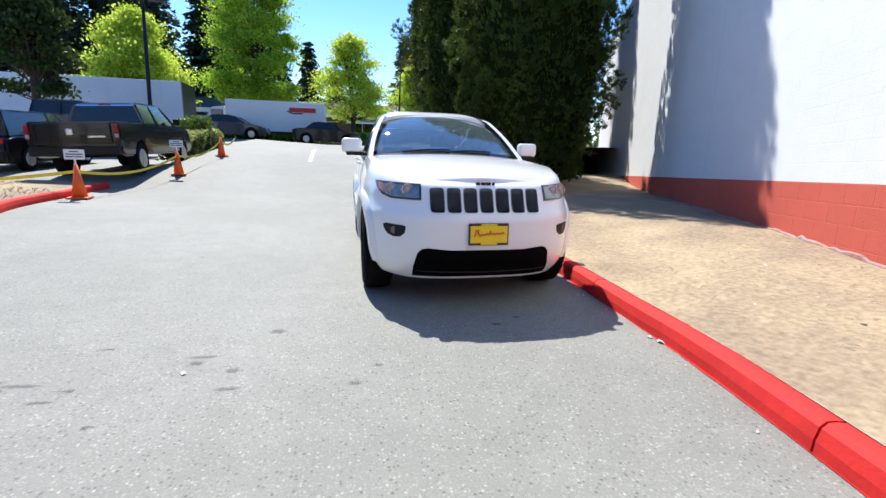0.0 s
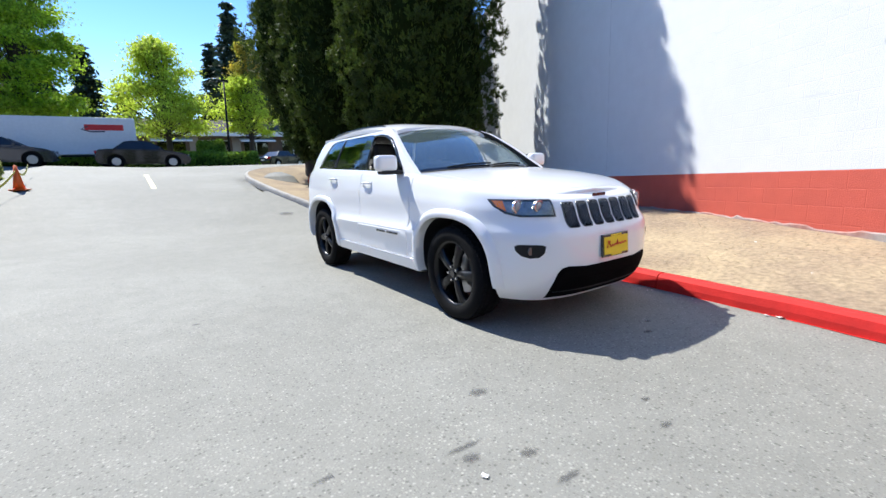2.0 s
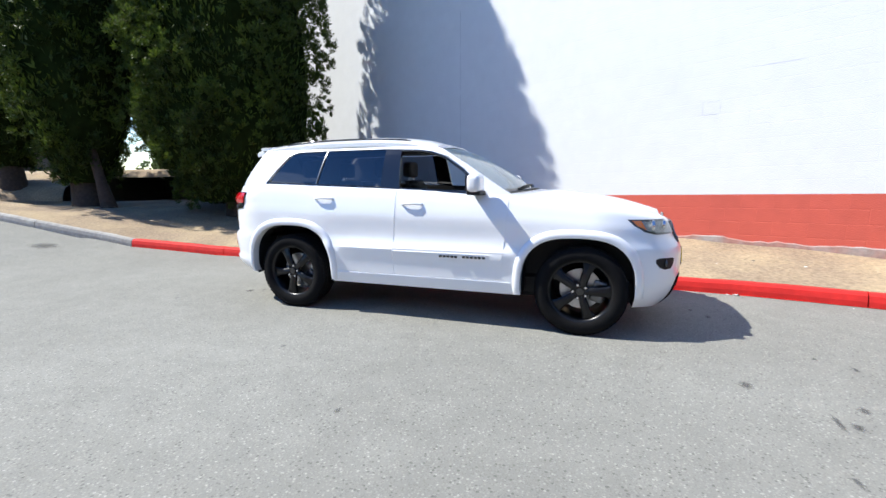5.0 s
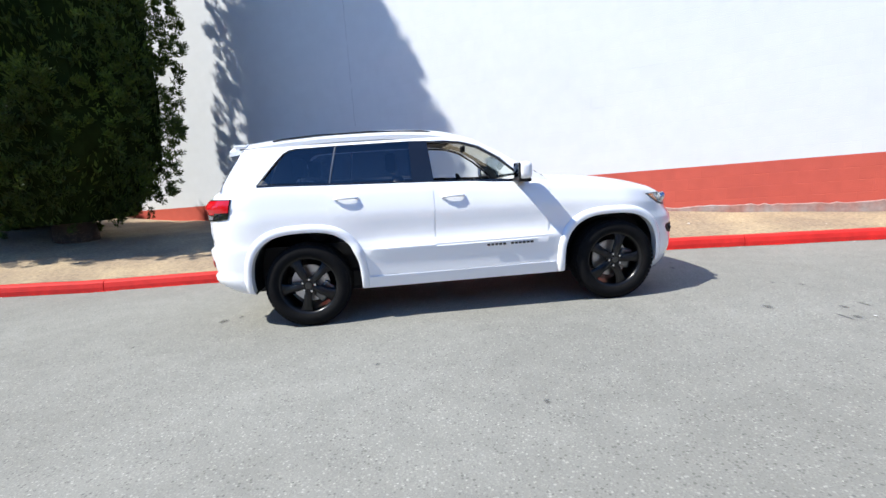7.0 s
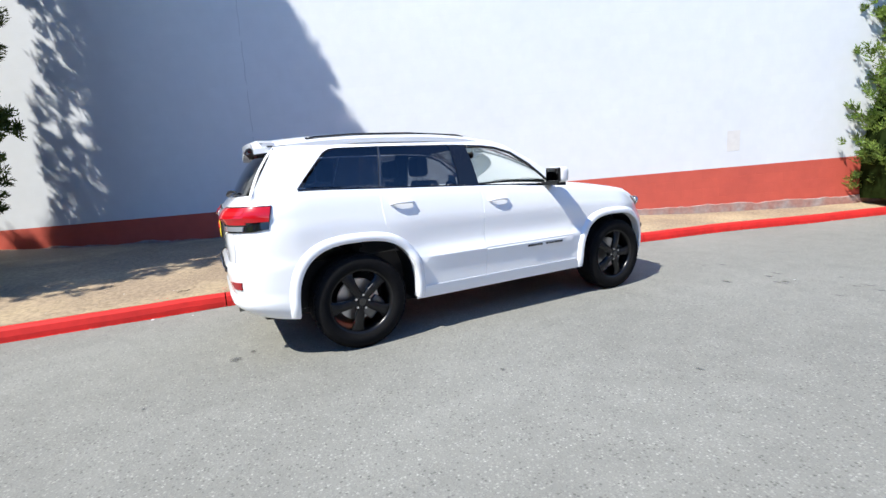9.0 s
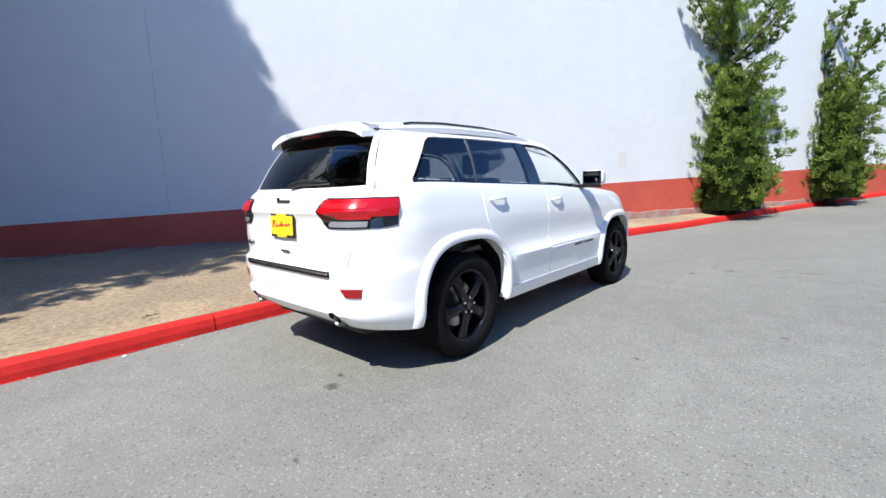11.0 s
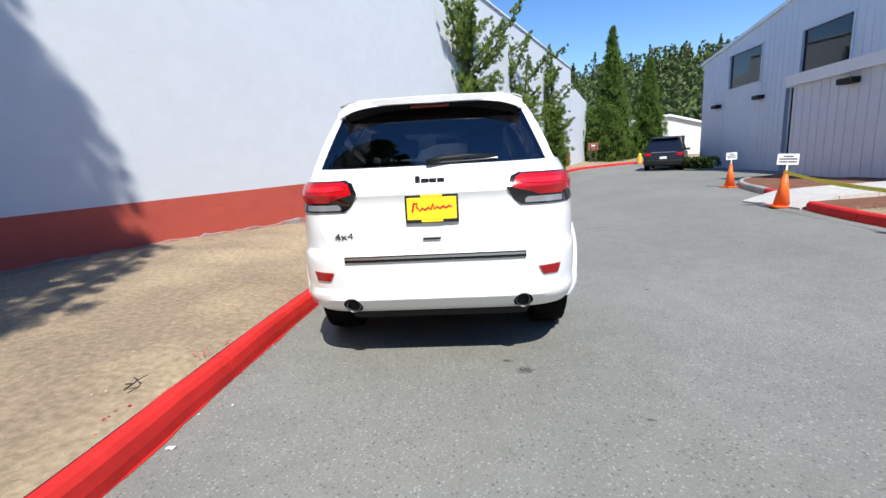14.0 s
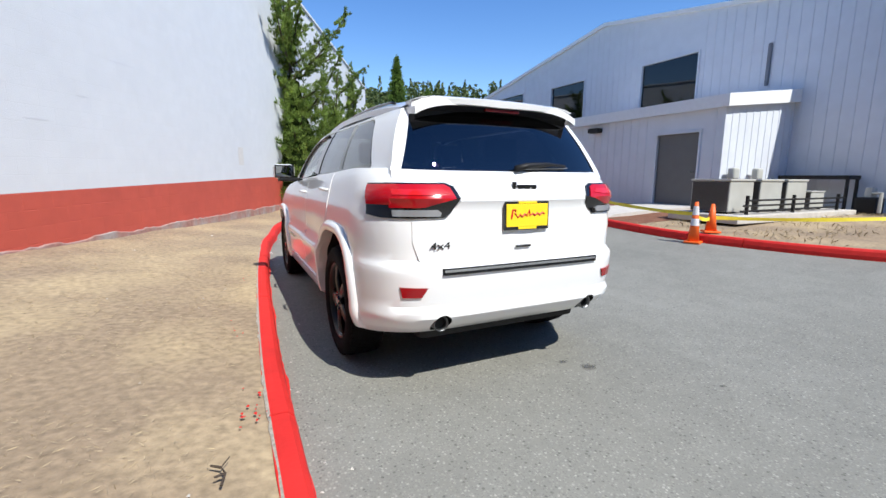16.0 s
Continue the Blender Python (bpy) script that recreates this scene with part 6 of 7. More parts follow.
island("mulch_bend", "red-brown bark mulch bed at the bend", WEST2[:5] + [(-9.6, -9.95)], -12.9, M_MULCH, 0.13)


def walk_slabs():
    w = tagged(empty("walkway"), "pale concrete walk to the warehouse door", "walkway", kind="structure")
    for i in range(6):
        x0, x1 = -6.05 - 0.66 * i, -6.05 - 0.66 * (i + 1) + 0.012
        za, zb = ground_z(x0, -3.9) + (0.03 if i == 0 else 0.16 + 0.02 * i), ground_z(x1, -3.9) + 0.16 + 0.02 * (i + 1)
        bm = bmesh.new()
        v = [bm.verts.new(p) for p in ((x0, -3.1, za), (x1, -3.1, zb), (x1, -4.75, zb), (x0, -4.75, za), (x0, -3.1, za - 0.2), (x1, -3.1, zb - 0.2), (x1, -4.75, zb - 0.2), (x0, -4.75, za - 0.2))]
        for f in ((0, 1, 2, 3), (4, 5, 6, 7), (0, 1, 5, 4), (1, 2, 6, 5), (2, 3, 7, 6), (3, 0, 4, 7)):
            bm.faces.new([v[k] for k in f])
        bmesh.ops.recalc_face_normals(bm, faces=bm.faces)
        part("slab", bm, M_WALK, w)
    part("unit_pad", box((4.7, 1.5, 0.16), (-9.5, -1.3, 0.47), 0.01), M_WALK, w)


walk_slabs()


def ribs(parent, y0, y1, z0, top, x, out, pitch=0.3):
    """Raised ribs of metal siding on a wall that faces along x; top(y) gives the upper end."""
    bm = bmesh.new()
    y = y0 + pitch / 2
    while y < y1:
        h = top(y) - z0
        box((0.012, 0.05, h), (x + out * 0.006, y, z0 + h / 2), 0, 1, bm)
        y += pitch
    r = part("ribbed_siding", bm, M_METAL_WALL, parent)
    r["kind"] = "stuff"
    return r


def build_warehouse():
    w = tagged(empty("warehouse"), "large grey metal warehouse with high windows", "building")
    eave = lambda y: 7.5 - 0.165 * abs(y + 10)
    prof = [(-20.2, 0), (6.0, 0), (6.0, eave(6)), (-10, 7.5), (-20.2, eave(-20.2))]
    front = part("front_wall", prism(prof, -13.2, -13.0, "X"), M_METAL_WALL, w)
    wins = ((-8.0, -5.75, 3.9, 5.5), (-13.25, -11.05, 3.95, 5.55), (-17.85, -15.55, 4.2, 5.7))
    cuts = [cutter(box((1, b - a, d - c), (-13.1, (a + b) / 2, (c + d) / 2)), 0) for a, b, c, d in wins]
    cuts.append(cutter(box((1, 0.9, 3.4), (-13.1, -13.5, 1.9)), 0))
    cut(front, cuts)
    part("rear_shell", prism([(-20.2, 0), (-20.0, 0), (-20.0, eave(-20) - 0.2), (-10, 7.3), (5.8, eave(5.8) - 0.2), (5.8, 0), (6.0, 0), (6.0, eave(6)), (-10, 7.5), (-20.2, eave(-20.2))], -32, -13.2, "X"), M_METAL_WALL, w)
    part("roof_edge", prism([(-20.4, eave(-20.4) - 0.02), (-10, 7.48), (6.2, eave(6.2) - 0.02), (6.2, eave(6.2) + 0.12), (-10, 7.62), (-20.4, eave(-20.4) + 0.12)], -32.2, -12.9, "X"), M_TRIM, w, "pale roof edge")
    ribs(w, -20.1, 5.9, 0.3, lambda y: (0.3 if any(a - 0.1 < y < b + 0.1 for a, b, c, d in wins) else eave(y) - 0.1), -13.0, 1)
    for a, b, c, d in wins:
        win = part("window", box((0.03, b - a, d - c), (-13.14, (a + b) / 2, (c + d) / 2)), M_CURTAIN, w, "ribbed grey window panel behind glass")
        for k in range(int((b - a) / 0.2)):
            part("blind_rib", box((0.03, 0.06, (d - c) * 0.98), (-13.115, a + 0.1 + 0.2 * k, (c + d) / 2)), M_CURTAIN, win)
        g = part("pane", box((0.008, b - a, d - c), (-13.06, (a + b) / 2, (c + d) / 2)), M_GLASS_WINDOW, win)
        for yy, zz, sy, sz in (((a + b) / 2, d + 0.03, b - a + 0.12, 0.06), ((a + b) / 2, c - 0.03, b - a + 0.12, 0.06), (a - 0.03, (c + d) / 2, 0.06, d - c), (b + 0.03, (c + d) / 2, 0.06, d - c)):
            part("window_frame", box((0.06, sy, sz), (-12.985, yy, zz), 0.006), M_METAL_WALL, win)
    part("dark_doorway", box((0.3, 0.9, 3.4), (-13.4, -13.5, 1.9)), M_DARK_VOID, w, "dark open doorway")
    for y, z in ((-15.4, 3.5), (-18.6, 3.5)):
        part("wall_lamp", box((0.3, 0.45, 0.16), (-12.86, y, z), 0.03, 2), M_BLACK, w, "dark wall lamp")
    part("downpipe", box((0.08, 0.1, 1.2), (-12.95, -3.5, 4.6), 0.02), M_CURTAIN, w)
    # lean-to annex with a white fascia
    a = part("annex", prism([(-13.0, 0.2), (-9.9, 0.2), (-9.9, 3.12), (-13.0, 3.46)], -9.05, -2.7, "Y"), M_METAL_WALL, w, "low metal annex")
    cut_door = cutter(box((0.5, 1.32, 2.05), (-9.9, -3.98, 1.5)), 0)
    cut(a, [cut_door])
    bm = bmesh.new()
    y = -8.95
    while y < -2.75:
        if not -4.75 < y < -3.2:
            box((0.012, 0.05, 2.7), (-9.894, y, 1.75), 0, 1, bm)
        y += 0.3
    x = -12.9
    while x < -9.95:
        h = 2.55 + (-9.9 - x) * 0.105
        box((0.05, 0.012, h), (x, -2.694, 0.45 + h / 2), 0, 1, bm)
        x += 0.3
    part("ribbed_siding", bm, M_METAL_WALL, a)["kind"] = "stuff"
    part("fascia", prism([(-9.75, 3.06), (-9.75, 3.37), (-13.15, 3.78), (-13.15, 3.43)], -9.2, -2.55, "Y"), M_TRIM, a, "white roof fascia")
    door = part("door", box((0.06, 1.28, 2.02), (-9.98, -3.98, 1.5), 0.008), M_DOOR, a, "plain grey metal door")
    part("door_handle", box((0.05, 0.12, 0.03), (-9.92, -3.5, 1.45), 0.008), M_CHROME, door)
    for yy, zz, sy, sz in ((-3.98, 2.54, 1.42, 0.07), (-4.65, 1.5, 0.06, 2.05), (-3.31, 1.5, 0.06, 2.05)):
        part("door_frame", box((0.06, sy, sz), (-9.885, yy, zz), 0.006), M_METAL_WALL, a)
    part("wall_lamp", box((0.28, 0.42, 0.15), (-9.76, -7.0, 2.85), 0.03, 2), M_BLACK, a, "dark wall lamp")
    return w


build_warehouse()


def ac_unit(x, y, z):
    u = tagged(empty("condenser_unit"), "weathered beige air conditioning unit on a concrete pad", "condenser unit", "units by the annex")
    part("casing", box((0.82, 0.82, 0.62), (0, 0, 0.35), 0.03, 2), M_AC, u)
    part("top_cover", box((0.86, 0.86, 0.05), (0, 0, 0.685), 0.02, 2), M_AC, u)
    part("coil_grille", box((0.02, 0.78, 0.6), (0.408, 0, 0.35), 0.01), M_AC_COIL, u, "dark coil grille")
    bm = bmesh.new()
    for k in range(10):
        box((0.012, 0.7, 0.012), (0.42, 0, 0.13 + 0.05 * k), 0, 1, bm)
    part("grille_guard", bm, M_AC_COIL, u)
    for k in range(4):
        part("foot", box((0.08, 0.08, 0.06), ((k % 2 - 0.5) * 0.66, (k // 2 - 0.5) * 0.66, 0.02)), M_BLACK, u)
    u.matrix_world = Matrix.Translation((x, y, z))
    return u


u = ac_unit(-7.88, -1.36, 0.55)
for x in (-8.95, -9.97):
    copy_thing(u, Matrix.Translation((x, -1.36, 0.55)))
small_unit = copy_thing(u, Matrix.Translation((-11.0, -1.3, 0.55)) @ Matrix.Diagonal((0.75, 0.75, 0.62, 1)))
tagged(small_unit, "low grey air conditioning unit beside taller ones")
for x in (-10.15, -11.2):
    m = tagged(empty("gas_meter"), "grey service meter on the annex wall", "meter", "meters")
    part("meter_body", box((0.26, 0.18, 0.3), (x, -2.5, 1.4), 0.06, 3), M_AC, m)
    part("meter_pipe", pipe([(x - 0.07, -2.5, 0.5), (x - 0.07, -2.5, 1.3)], 0.02, 8), M_AC, m)
    part("meter_pipe", pipe([(x + 0.07, -2.5, 0.5), (x + 0.07, -2.5, 1.3)], 0.02, 8), M_AC, m)
r = tagged(empty("pipe_rack"), "low rack of dark pipes beside the units", "pipe rack")
for k in range(3):
    part("rail", pipe([(-7.5, -0.72 + 0.05 * k, 0.62 + 0.11 * k), (-11.6, -0.82 + 0.05 * k, 0.62 + 0.11 * k)], 0.02, 8), M_BLACK, r)
for x in (-7.7, -9.4, -11.3):
    part("post", box((0.05, 0.05, 0.5), (x, -0.72, 0.68)), M_BLACK, r)
r = tagged(empty("black_rack"), "black steel stand against the warehouse", "stand")
part("top_shelf", box((0.6, 1.6, 0.1), (-12.6, -1.75, 1.32), 0.01), M_BLACK, r)
for x in (-12.85, -12.35):
    for y in (-2.5, -1.0):
        part("leg", box((0.06, 0.06, 0.9), (x, y, 0.85)), M_BLACK, r)
b = tagged(empty("utility_box"), "dark valve assembly on a small slab", "valve box")
part("body", box((0.5, 0.4, 0.4), (-12.3, -0.5, 0.65), 0.05, 2), M_BLACK, b)
part("cap", tube(0.12, 0.1, 0.25, (-12.3, -0.5, 0.95), n=16, bevel=0.01), M_AC, b)
part("arm", pipe([(-12.3, -0.5, 0.95), (-12.0, -0.2, 0.95), (-12.0, -0.2, 0.5)], 0.04, 8), M_AC, b)


# ---------------------------------------------------------------- cones, signs, tape
def cone(x, y, z, sign=0.0, bands=False, turn=0.0, height=0.68, label="", slim=1.0):
    c = tagged(empty("traffic_cone"), label or "orange traffic cone", "cone", "cones along the drive")
    part("base", box((0.37 * slim, 0.37 * slim, 0.035), (0, 0, 0.0175), 0.012, 2), M_ORANGE, c)
    part("cone", tube(0.135 * slim, 0.028, height - 0.03, (0, 0, 0.03 + (height - 0.03) / 2), n=32, bevel=0.004), M_ORANGE, c, smooth=False).data.shade_smooth()
    if bands:
        for z0, z1 in ((0.30, 0.42), (0.48, 0.63)):
            r = lambda q: 0.135 * slim - (0.135 * slim - 0.028) * (q - 0.03) / (height - 0.03) + 0.004
            part("reflective_band", tube(r(z0), r(z1), z1 - z0, (0, 0, (z0 + z1) / 2), n=32), M_REFLECT, c, "grey reflective band")
    if sign:
        part("stick", box((0.03, 0.02, 0.22), (0, 0, height + 0.06)), M_SIGN, c)
        s = part("sign", box((0.34, 0.012, 0.2), (0, 0, height + 0.2), 0.002), M_SIGN, c, "white card with printed lines")
        for k, w in enumerate((0.16, 0.28, 0.28)):
            for f in (-1, 1):
                part("print_bar", box((w, 0.003, 0.022), (0, f * 0.0085, height + 0.255 - 0.05 * k)), M_INK, s, "dark bar of print")
    c.matrix_world = Matrix.Translation((x, y, z)) @ Matrix.Rotation(radians(turn), 4, "Z") @ Matrix.Rotation(radians(sign if sign != 1 else 0), 4, "Y")
    return c


CONES = {"a": (-6.33, 4.85), "b": (-5.78, 8.8), "c": (-5.46, 12.25), "d": (-6.04, -3.56), "e": (-7.74, -8.16), "f": (-5.5, -0.3), "g": (-5.95, -0.3)}
def on_ground(k, up=0.0):
    x, y = CONES[k]
    return x, y, ground_z(x, y) + up
cone(*on_ground("a", 0.005), sign=1, turn=10, label="orange traffic cone carrying a white notice beside the kerb")
cone(*on_ground("b", 0.005), sign=1, turn=10, label="orange traffic cone with a small white notice and tape")
cone(*on_ground("c", 0.005), turn=30, label="orange traffic cone at the top of the ramp")
cone(*on_ground("d", 0.005), sign=-3, turn=-15, label="orange traffic cone with a tilted white notice")
cone(*on_ground("e", 0.005), sign=1, turn=10, label="orange traffic cone with a white notice by the bend")
cone(*on_ground("f", 0.005), bands=True, turn=20, height=0.7, slim=0.68, label="tall orange cone with grey reflective bands")
cone(*on_ground("g", 0.14), turn=50, height=0.5, slim=0.7, label="orange traffic cone standing on the island")


def tape(points, sag, label):
    vs, fs = [], []
    for (a, b) in zip(points, points[1:]):
        a, b = Vector(a), Vector(b)
        i = len(vs)
        n = 24
        for k in range(n + 1):
            t = k / n
            p = a.lerp(b, t) - Vector((0, 0, sag * 4 * t * (1 - t)))
            tw = 0.6 * math.sin(t * 7)
            d = Vector((0.3 * math.sin(tw), 0.3 * math.sin(tw), math.cos(tw))) * 0.032
            vs.extend([p - d, p + d])
        fs.extend((i + 2 * k, i + 2 * k + 1, i + 2 * k + 3, i + 2 * k + 2) for k in range(n))
    t = tagged(raw("caution_tape", vs, fs, M_TAPE), label, "tape")
    m = t.modifiers.new("thickness", "SOLIDIFY")
    m.thickness = 0.002
    return t


def tip(k, up=0.55):
    x, y, z = on_ground(k)
    return (x, y, z + up)
tape([(-11.5, 3.6, 0.75), tip("a"), tip("b"), tip("c"), (-5.6, 15.2, 1.9)], 0.22, "sagging yellow caution tape strung between the cones")
tape([tip("d", 0.66), tip("f", 0.5), tip("g", 0.4), (-9.0, 2.2, 0.75), (-12.0, 3.4, 0.8)], 0.06, "yellow caution tape strung along the island")


# ---------------------------------------------------------------- other vehicles
def simple_wheel(parent, x, y, r=0.34, w=0.22, rim=None):
    s = 1 if x > 0 else -1
    k = part("wheel", tube(r, r, w, (x, y, r), "X", 28, 0.03), M_TYRE, parent)
    part("rim", tube(r * 0.62, r * 0.58, 0.02, (x + s * (w / 2 + 0.004), y, r), "X", 20, 0.004), rim or M_DISC, k, "grey alloy rim")
    for i in range(5):
        a = math.tau * i / 5
        part("spoke", box((0.015, 0.05, r * 0.5), (0, 0, r * 0.32), 0.004, 1, None, None), rim or M_DISC, k).matrix_basis = Matrix.Translation((x + s * (w / 2 + 0.018), y, r)) @ Matrix.Rotation(a, 4, "X")


def small_car(label, m, paint, length=4.6, height=1.45, width=1.78, kind="sedan", group=""):
    """A parked or passing car, nose towards +y, standing on the ground plane of m."""
    c = tagged(empty("car"), label, "car", group)
    L, W, H = length / 2, width / 2, height
    side = [(-L, 0.34), (-L + 0.04, 0.78), (-L + 0.12, 0.92), (-L + 0.5, 0.98), (L - 1.25, 0.97), (L - 0.35, 0.82), (L - 0.06, 0.66), (L, 0.4), (L - 0.15, 0.22), (-L + 0.15, 0.22)]
    body = part("body", prism(side, -W, W, "X", 0.06, 3), paint, c)
    body.data.shade_smooth()
    cuts = [cutter(tube(0.39, 0.39, 0.5, (s * W, y, 0.34), "X", 28)) for s in (-1, 1) for y in (-L + 0.88, L - 0.9)]
    body.data.materials.append(M_BLACK)
    cut(body, cuts)
    body.data.set_sharp_from_angle(angle=radians(35))
    back = -L + (0.25 if kind == "wagon" else 0.75)
    top0, top1 = back + (0.25 if kind == "wagon" else 0.55), L - 2.05
    cab = [(back, 0.96), (top0, H - 0.06), (top0 + 0.3, H), (top1 - 0.1, H - 0.01), (top1 + 0.2, H - 0.07), (L - 1.2, 0.96)]
    g = bmesh.new()
    rows = []
    for k, x in enumerate((-W * 0.92, W * 0.92)):
        s = -1 if k == 0 else 1
        rows.append([g.verts.new((s * W * (0.93 - 0.22 * (z - 0.96) / (H - 0.96)), y, z)) for y, z in cab])
    g.faces.new(rows[0])
    g.faces.new(rows[1][::-1])
    for i in range(len(cab)):
        j = (i + 1) % len(cab)
        g.faces.new((rows[0][i], rows[0][j], rows[1][j], rows[1][i]))
    bmesh.ops.recalc_face_normals(g, faces=g.faces)
    part("glasshouse", g, M_GLOSSBLACK, c, "dark glazed cabin")
    roof = [(top0 + 0.02, H - 0.04), (top0 + 0.3, H + 0.014), (top1 - 0.1, H + 0.004), (top1 + 0.15, H - 0.05)]
    rb = prism(roof + [(top1 + 0.1, H - 0.075), (top0 + 0.1, H - 0.075)], -W * 0.72, W * 0.72, "X", 0.015, 1)
    part("roof", rb, paint, c)
    for s in (-1, 1):
        for y0, z0, y1, z1 in ((L - 1.2, 0.96, top1 + 0.2, H - 0.06), (0.0, 0.96, 0.0, H - 0.03), (back + 0.05, 0.96, top0, H - 0.06)):
            part("pillar", pipe([(s * W * 0.935, y0, z0), (s * W * 0.715, y1, z1)], 0.03, 6), paint, c)
        part("head_lamp", box((0.34, 0.1, 0.12), (s * (W - 0.24), L - 0.13, 0.68), 0.03, 2), M_CLEAR_LENS, c, "clear head lamp")
        part("tail_lamp", box((0.3, 0.08, 0.15), (s * (W - 0.2), -L + 0.05, 0.82), 0.03, 2), M_RED_LENS, c, "red tail lamp")
        part("door_mirror", box((0.18, 0.1, 0.12), (s * (W + 0.05), L - 1.45, 1.02), 0.03, 2), paint, c)
        for y in (-0.55, 0.45):
            part("door_handle", box((0.02, 0.16, 0.03), (s * (W + 0.005), y, 0.85), 0.008), paint, c)
        for y in (-L + 0.88, L - 0.9):
            simple_wheel(c, s * (W - 0.11), y, 0.33)
    if kind == "wagon":
        part("rear_bumper", box((width * 0.96, 0.14, 0.26), (0, -L + 0.0, 0.42), 0.05, 3), M_BLACK, c, "black rear bumper").data.shade_smooth()
        part("tailgate_strip", box((width * 0.62, 0.03, 0.05), (0, -L + 0.06, 0.93), 0.01, 2), M_CHROME, c, "bright tailgate strip")
        part("spoiler", box((width * 0.66, 0.22, 0.05), (0, back + 0.17, H - 0.05), 0.02, 2), paint, c)
    part("number_plate", box((0.32, 0.02, 0.12), (0, -L - 0.005, 0.66), 0.004), M_SIGN, c, "pale number plate")
    part("number_plate", box((0.32, 0.02, 0.12), (0, L - 0.0, 0.42), 0.004), M_PLATE_YELLOW, c, "yellow plate")
    c.matrix_world = m
    return c


def stand(x, y, yaw, lift=0.0):
    """A pose on the ground, turned so that +y points along yaw and tilted with the slope."""
    f = Vector((-math.sin(radians(yaw)), math.cos(radians(yaw)), 0))
    s = Vector((f.y, -f.x, 0))
    z = lambda d: ground_z(x + d.x, y + d.y)
    up_f = (z(f * 1.5) - z(f * -1.5)) / 3
    up_s = (z(s * 0.8) - z(s * -0.8)) / 1.6
    a, b = (f + Vector((0, 0, up_f))).normalized(), (s + Vector((0, 0, up_s))).normalized()
    c = b.cross(a).normalized()
    b = a.cross(c)
    m = Matrix(((b.x, a.x, c.x, x), (b.y, a.y, c.y, y), (b.z, a.z, c.z, (z(f * 1.5) + z(f * -1.5) + z(s * 0.8) + z(s * -0.8)) / 4 + lift), (0, 0, 0, 1)))
    return m


def pickup(label, m, paint):
    """A crew-cab pickup, nose towards +y."""
    c = tagged(empty("pickup_truck"), label, "pickup truck", "parked pickups")
    W, L = 0.98, 2.9
    side = [(-L, 0.62), (-L + 0.02, 1.36), (-L + 1.75, 1.37), (L - 1.75, 1.30), (L - 0.3, 1.22), (L - 0.05, 1.05), (L, 0.6), (L - 0.2, 0.42), (-L + 0.2, 0.5)]
    body = part("body", prism(side, -W, W, "X", 0.05, 3), [paint, M_BLACK], c)
    cuts = [cutter(tube(0.47, 0.47, 0.6, (s * W, y, 0.42), "X", 32)) for s in (-1, 1) for y in (-L + 1.2, L - 1.0)]
    cuts.append(cutter(prism([(-L + 0.09, 0.85), (-L + 1.68, 0.85), (-L + 1.68, 1.6), (-L + 0.09, 1.6)], -W + 0.09, W - 0.09, "X")))
    cut(body, cuts)
    finish(body, 35)
    cab = [(-L + 1.80, 1.32), (-L + 1.92, 1.82), (-L + 2.15, 1.9), (L - 2.35, 1.9), (L - 2.05, 1.84), (L - 1.45, 1.32)]
    g = bmesh.new()
    rows = []
    for s in (-1, 1):
        rows.append([g.verts.new((s * W * (0.94 - 0.2 * (z - 1.32) / 0.58), y, z)) for y, z in cab])
    g.faces.new(rows[0])
    g.faces.new(rows[1][::-1])
    for i in range(len(cab)):
        j = (i + 1) % len(cab)
        g.faces.new((rows[0][i], rows[0][j], rows[1][j], rows[1][i]))
    bmesh.ops.recalc_face_normals(g, faces=g.faces)
    part("cab_glass", g, M_GLOSSBLACK, c, "dark glazed cab")
    part("roof", prism([(-L + 1.93, 1.80), (-L + 2.15, 1.915), (L - 2.35, 1.915), (L - 2.06, 1.83), (L - 2.1, 1.79)], -W * 0.75, W * 0.75, "X", 0.02, 2), paint, c)
    for s in (-1, 1):
        for y0, y1 in ((L - 1.45, L - 2.06), (-0.05, -0.05), (-L + 1.82, -L + 1.94)):
            part("pillar", pipe([(s * W * 0.95, y0, 1.31), (s * W * 0.745, y1, 1.84)], 0.04, 6), paint, c)
        t = part("tail_lamp", box((0.09, 0.07, 0.34), (s * (W - 0.05), -L + 0.0, 1.12), 0.02, 2), M_DARK_RED_LENS, c, "tall red tail lamp")
        part("clear_lens", box((0.08, 0.02, 0.08), (s * (W - 0.05), -L - 0.035, 1.02), 0.005), M_CLEAR_LENS, t)
        part("door_mirror", box((0.2, 0.12, 0.2), (s * (W + 0.13), L - 1.75, 1.42), 0.04, 2), M_BLACK, c)
        part("head_lamp", box((0.3, 0.1, 0.2), (s * (W - 0.2), L - 0.03, 0.98), 0.03, 2), M_CLEAR_LENS, c)
        for y in (0.2, 1.1):
            part("door_handle", box((0.025, 0.18, 0.035), (s * (W + 0.008), y - 0.6, 1.15), 0.01), M_BLACK, c)
        for y in (-L + 1.2, L - 1.0):
            simple_wheel(c, s * (W - 0.14), y, 0.41, 0.27)
    gate = part("tailgate", box((1.62, 0.05, 0.5), (0, -L - 0.005, 1.08), 0.015, 2), paint, c, "closed black tailgate")
    part("gate_emblem", box((0.15, 0.02, 0.16), (-0.05, -L - 0.035, 1.12), 0.03, 2), M_CHROME, gate, "plain silver shield shape")
    part("badge_bar", box((0.36, 0.01, 0.04), (0.5, -L - 0.034, 1.0)), M_CHROME, gate, "silver badge bar")
    part("bumper", box((1.9, 0.18, 0.22), (0, -L - 0.03, 0.66), 0.04, 2), M_BLACK, c, "black rear bumper")
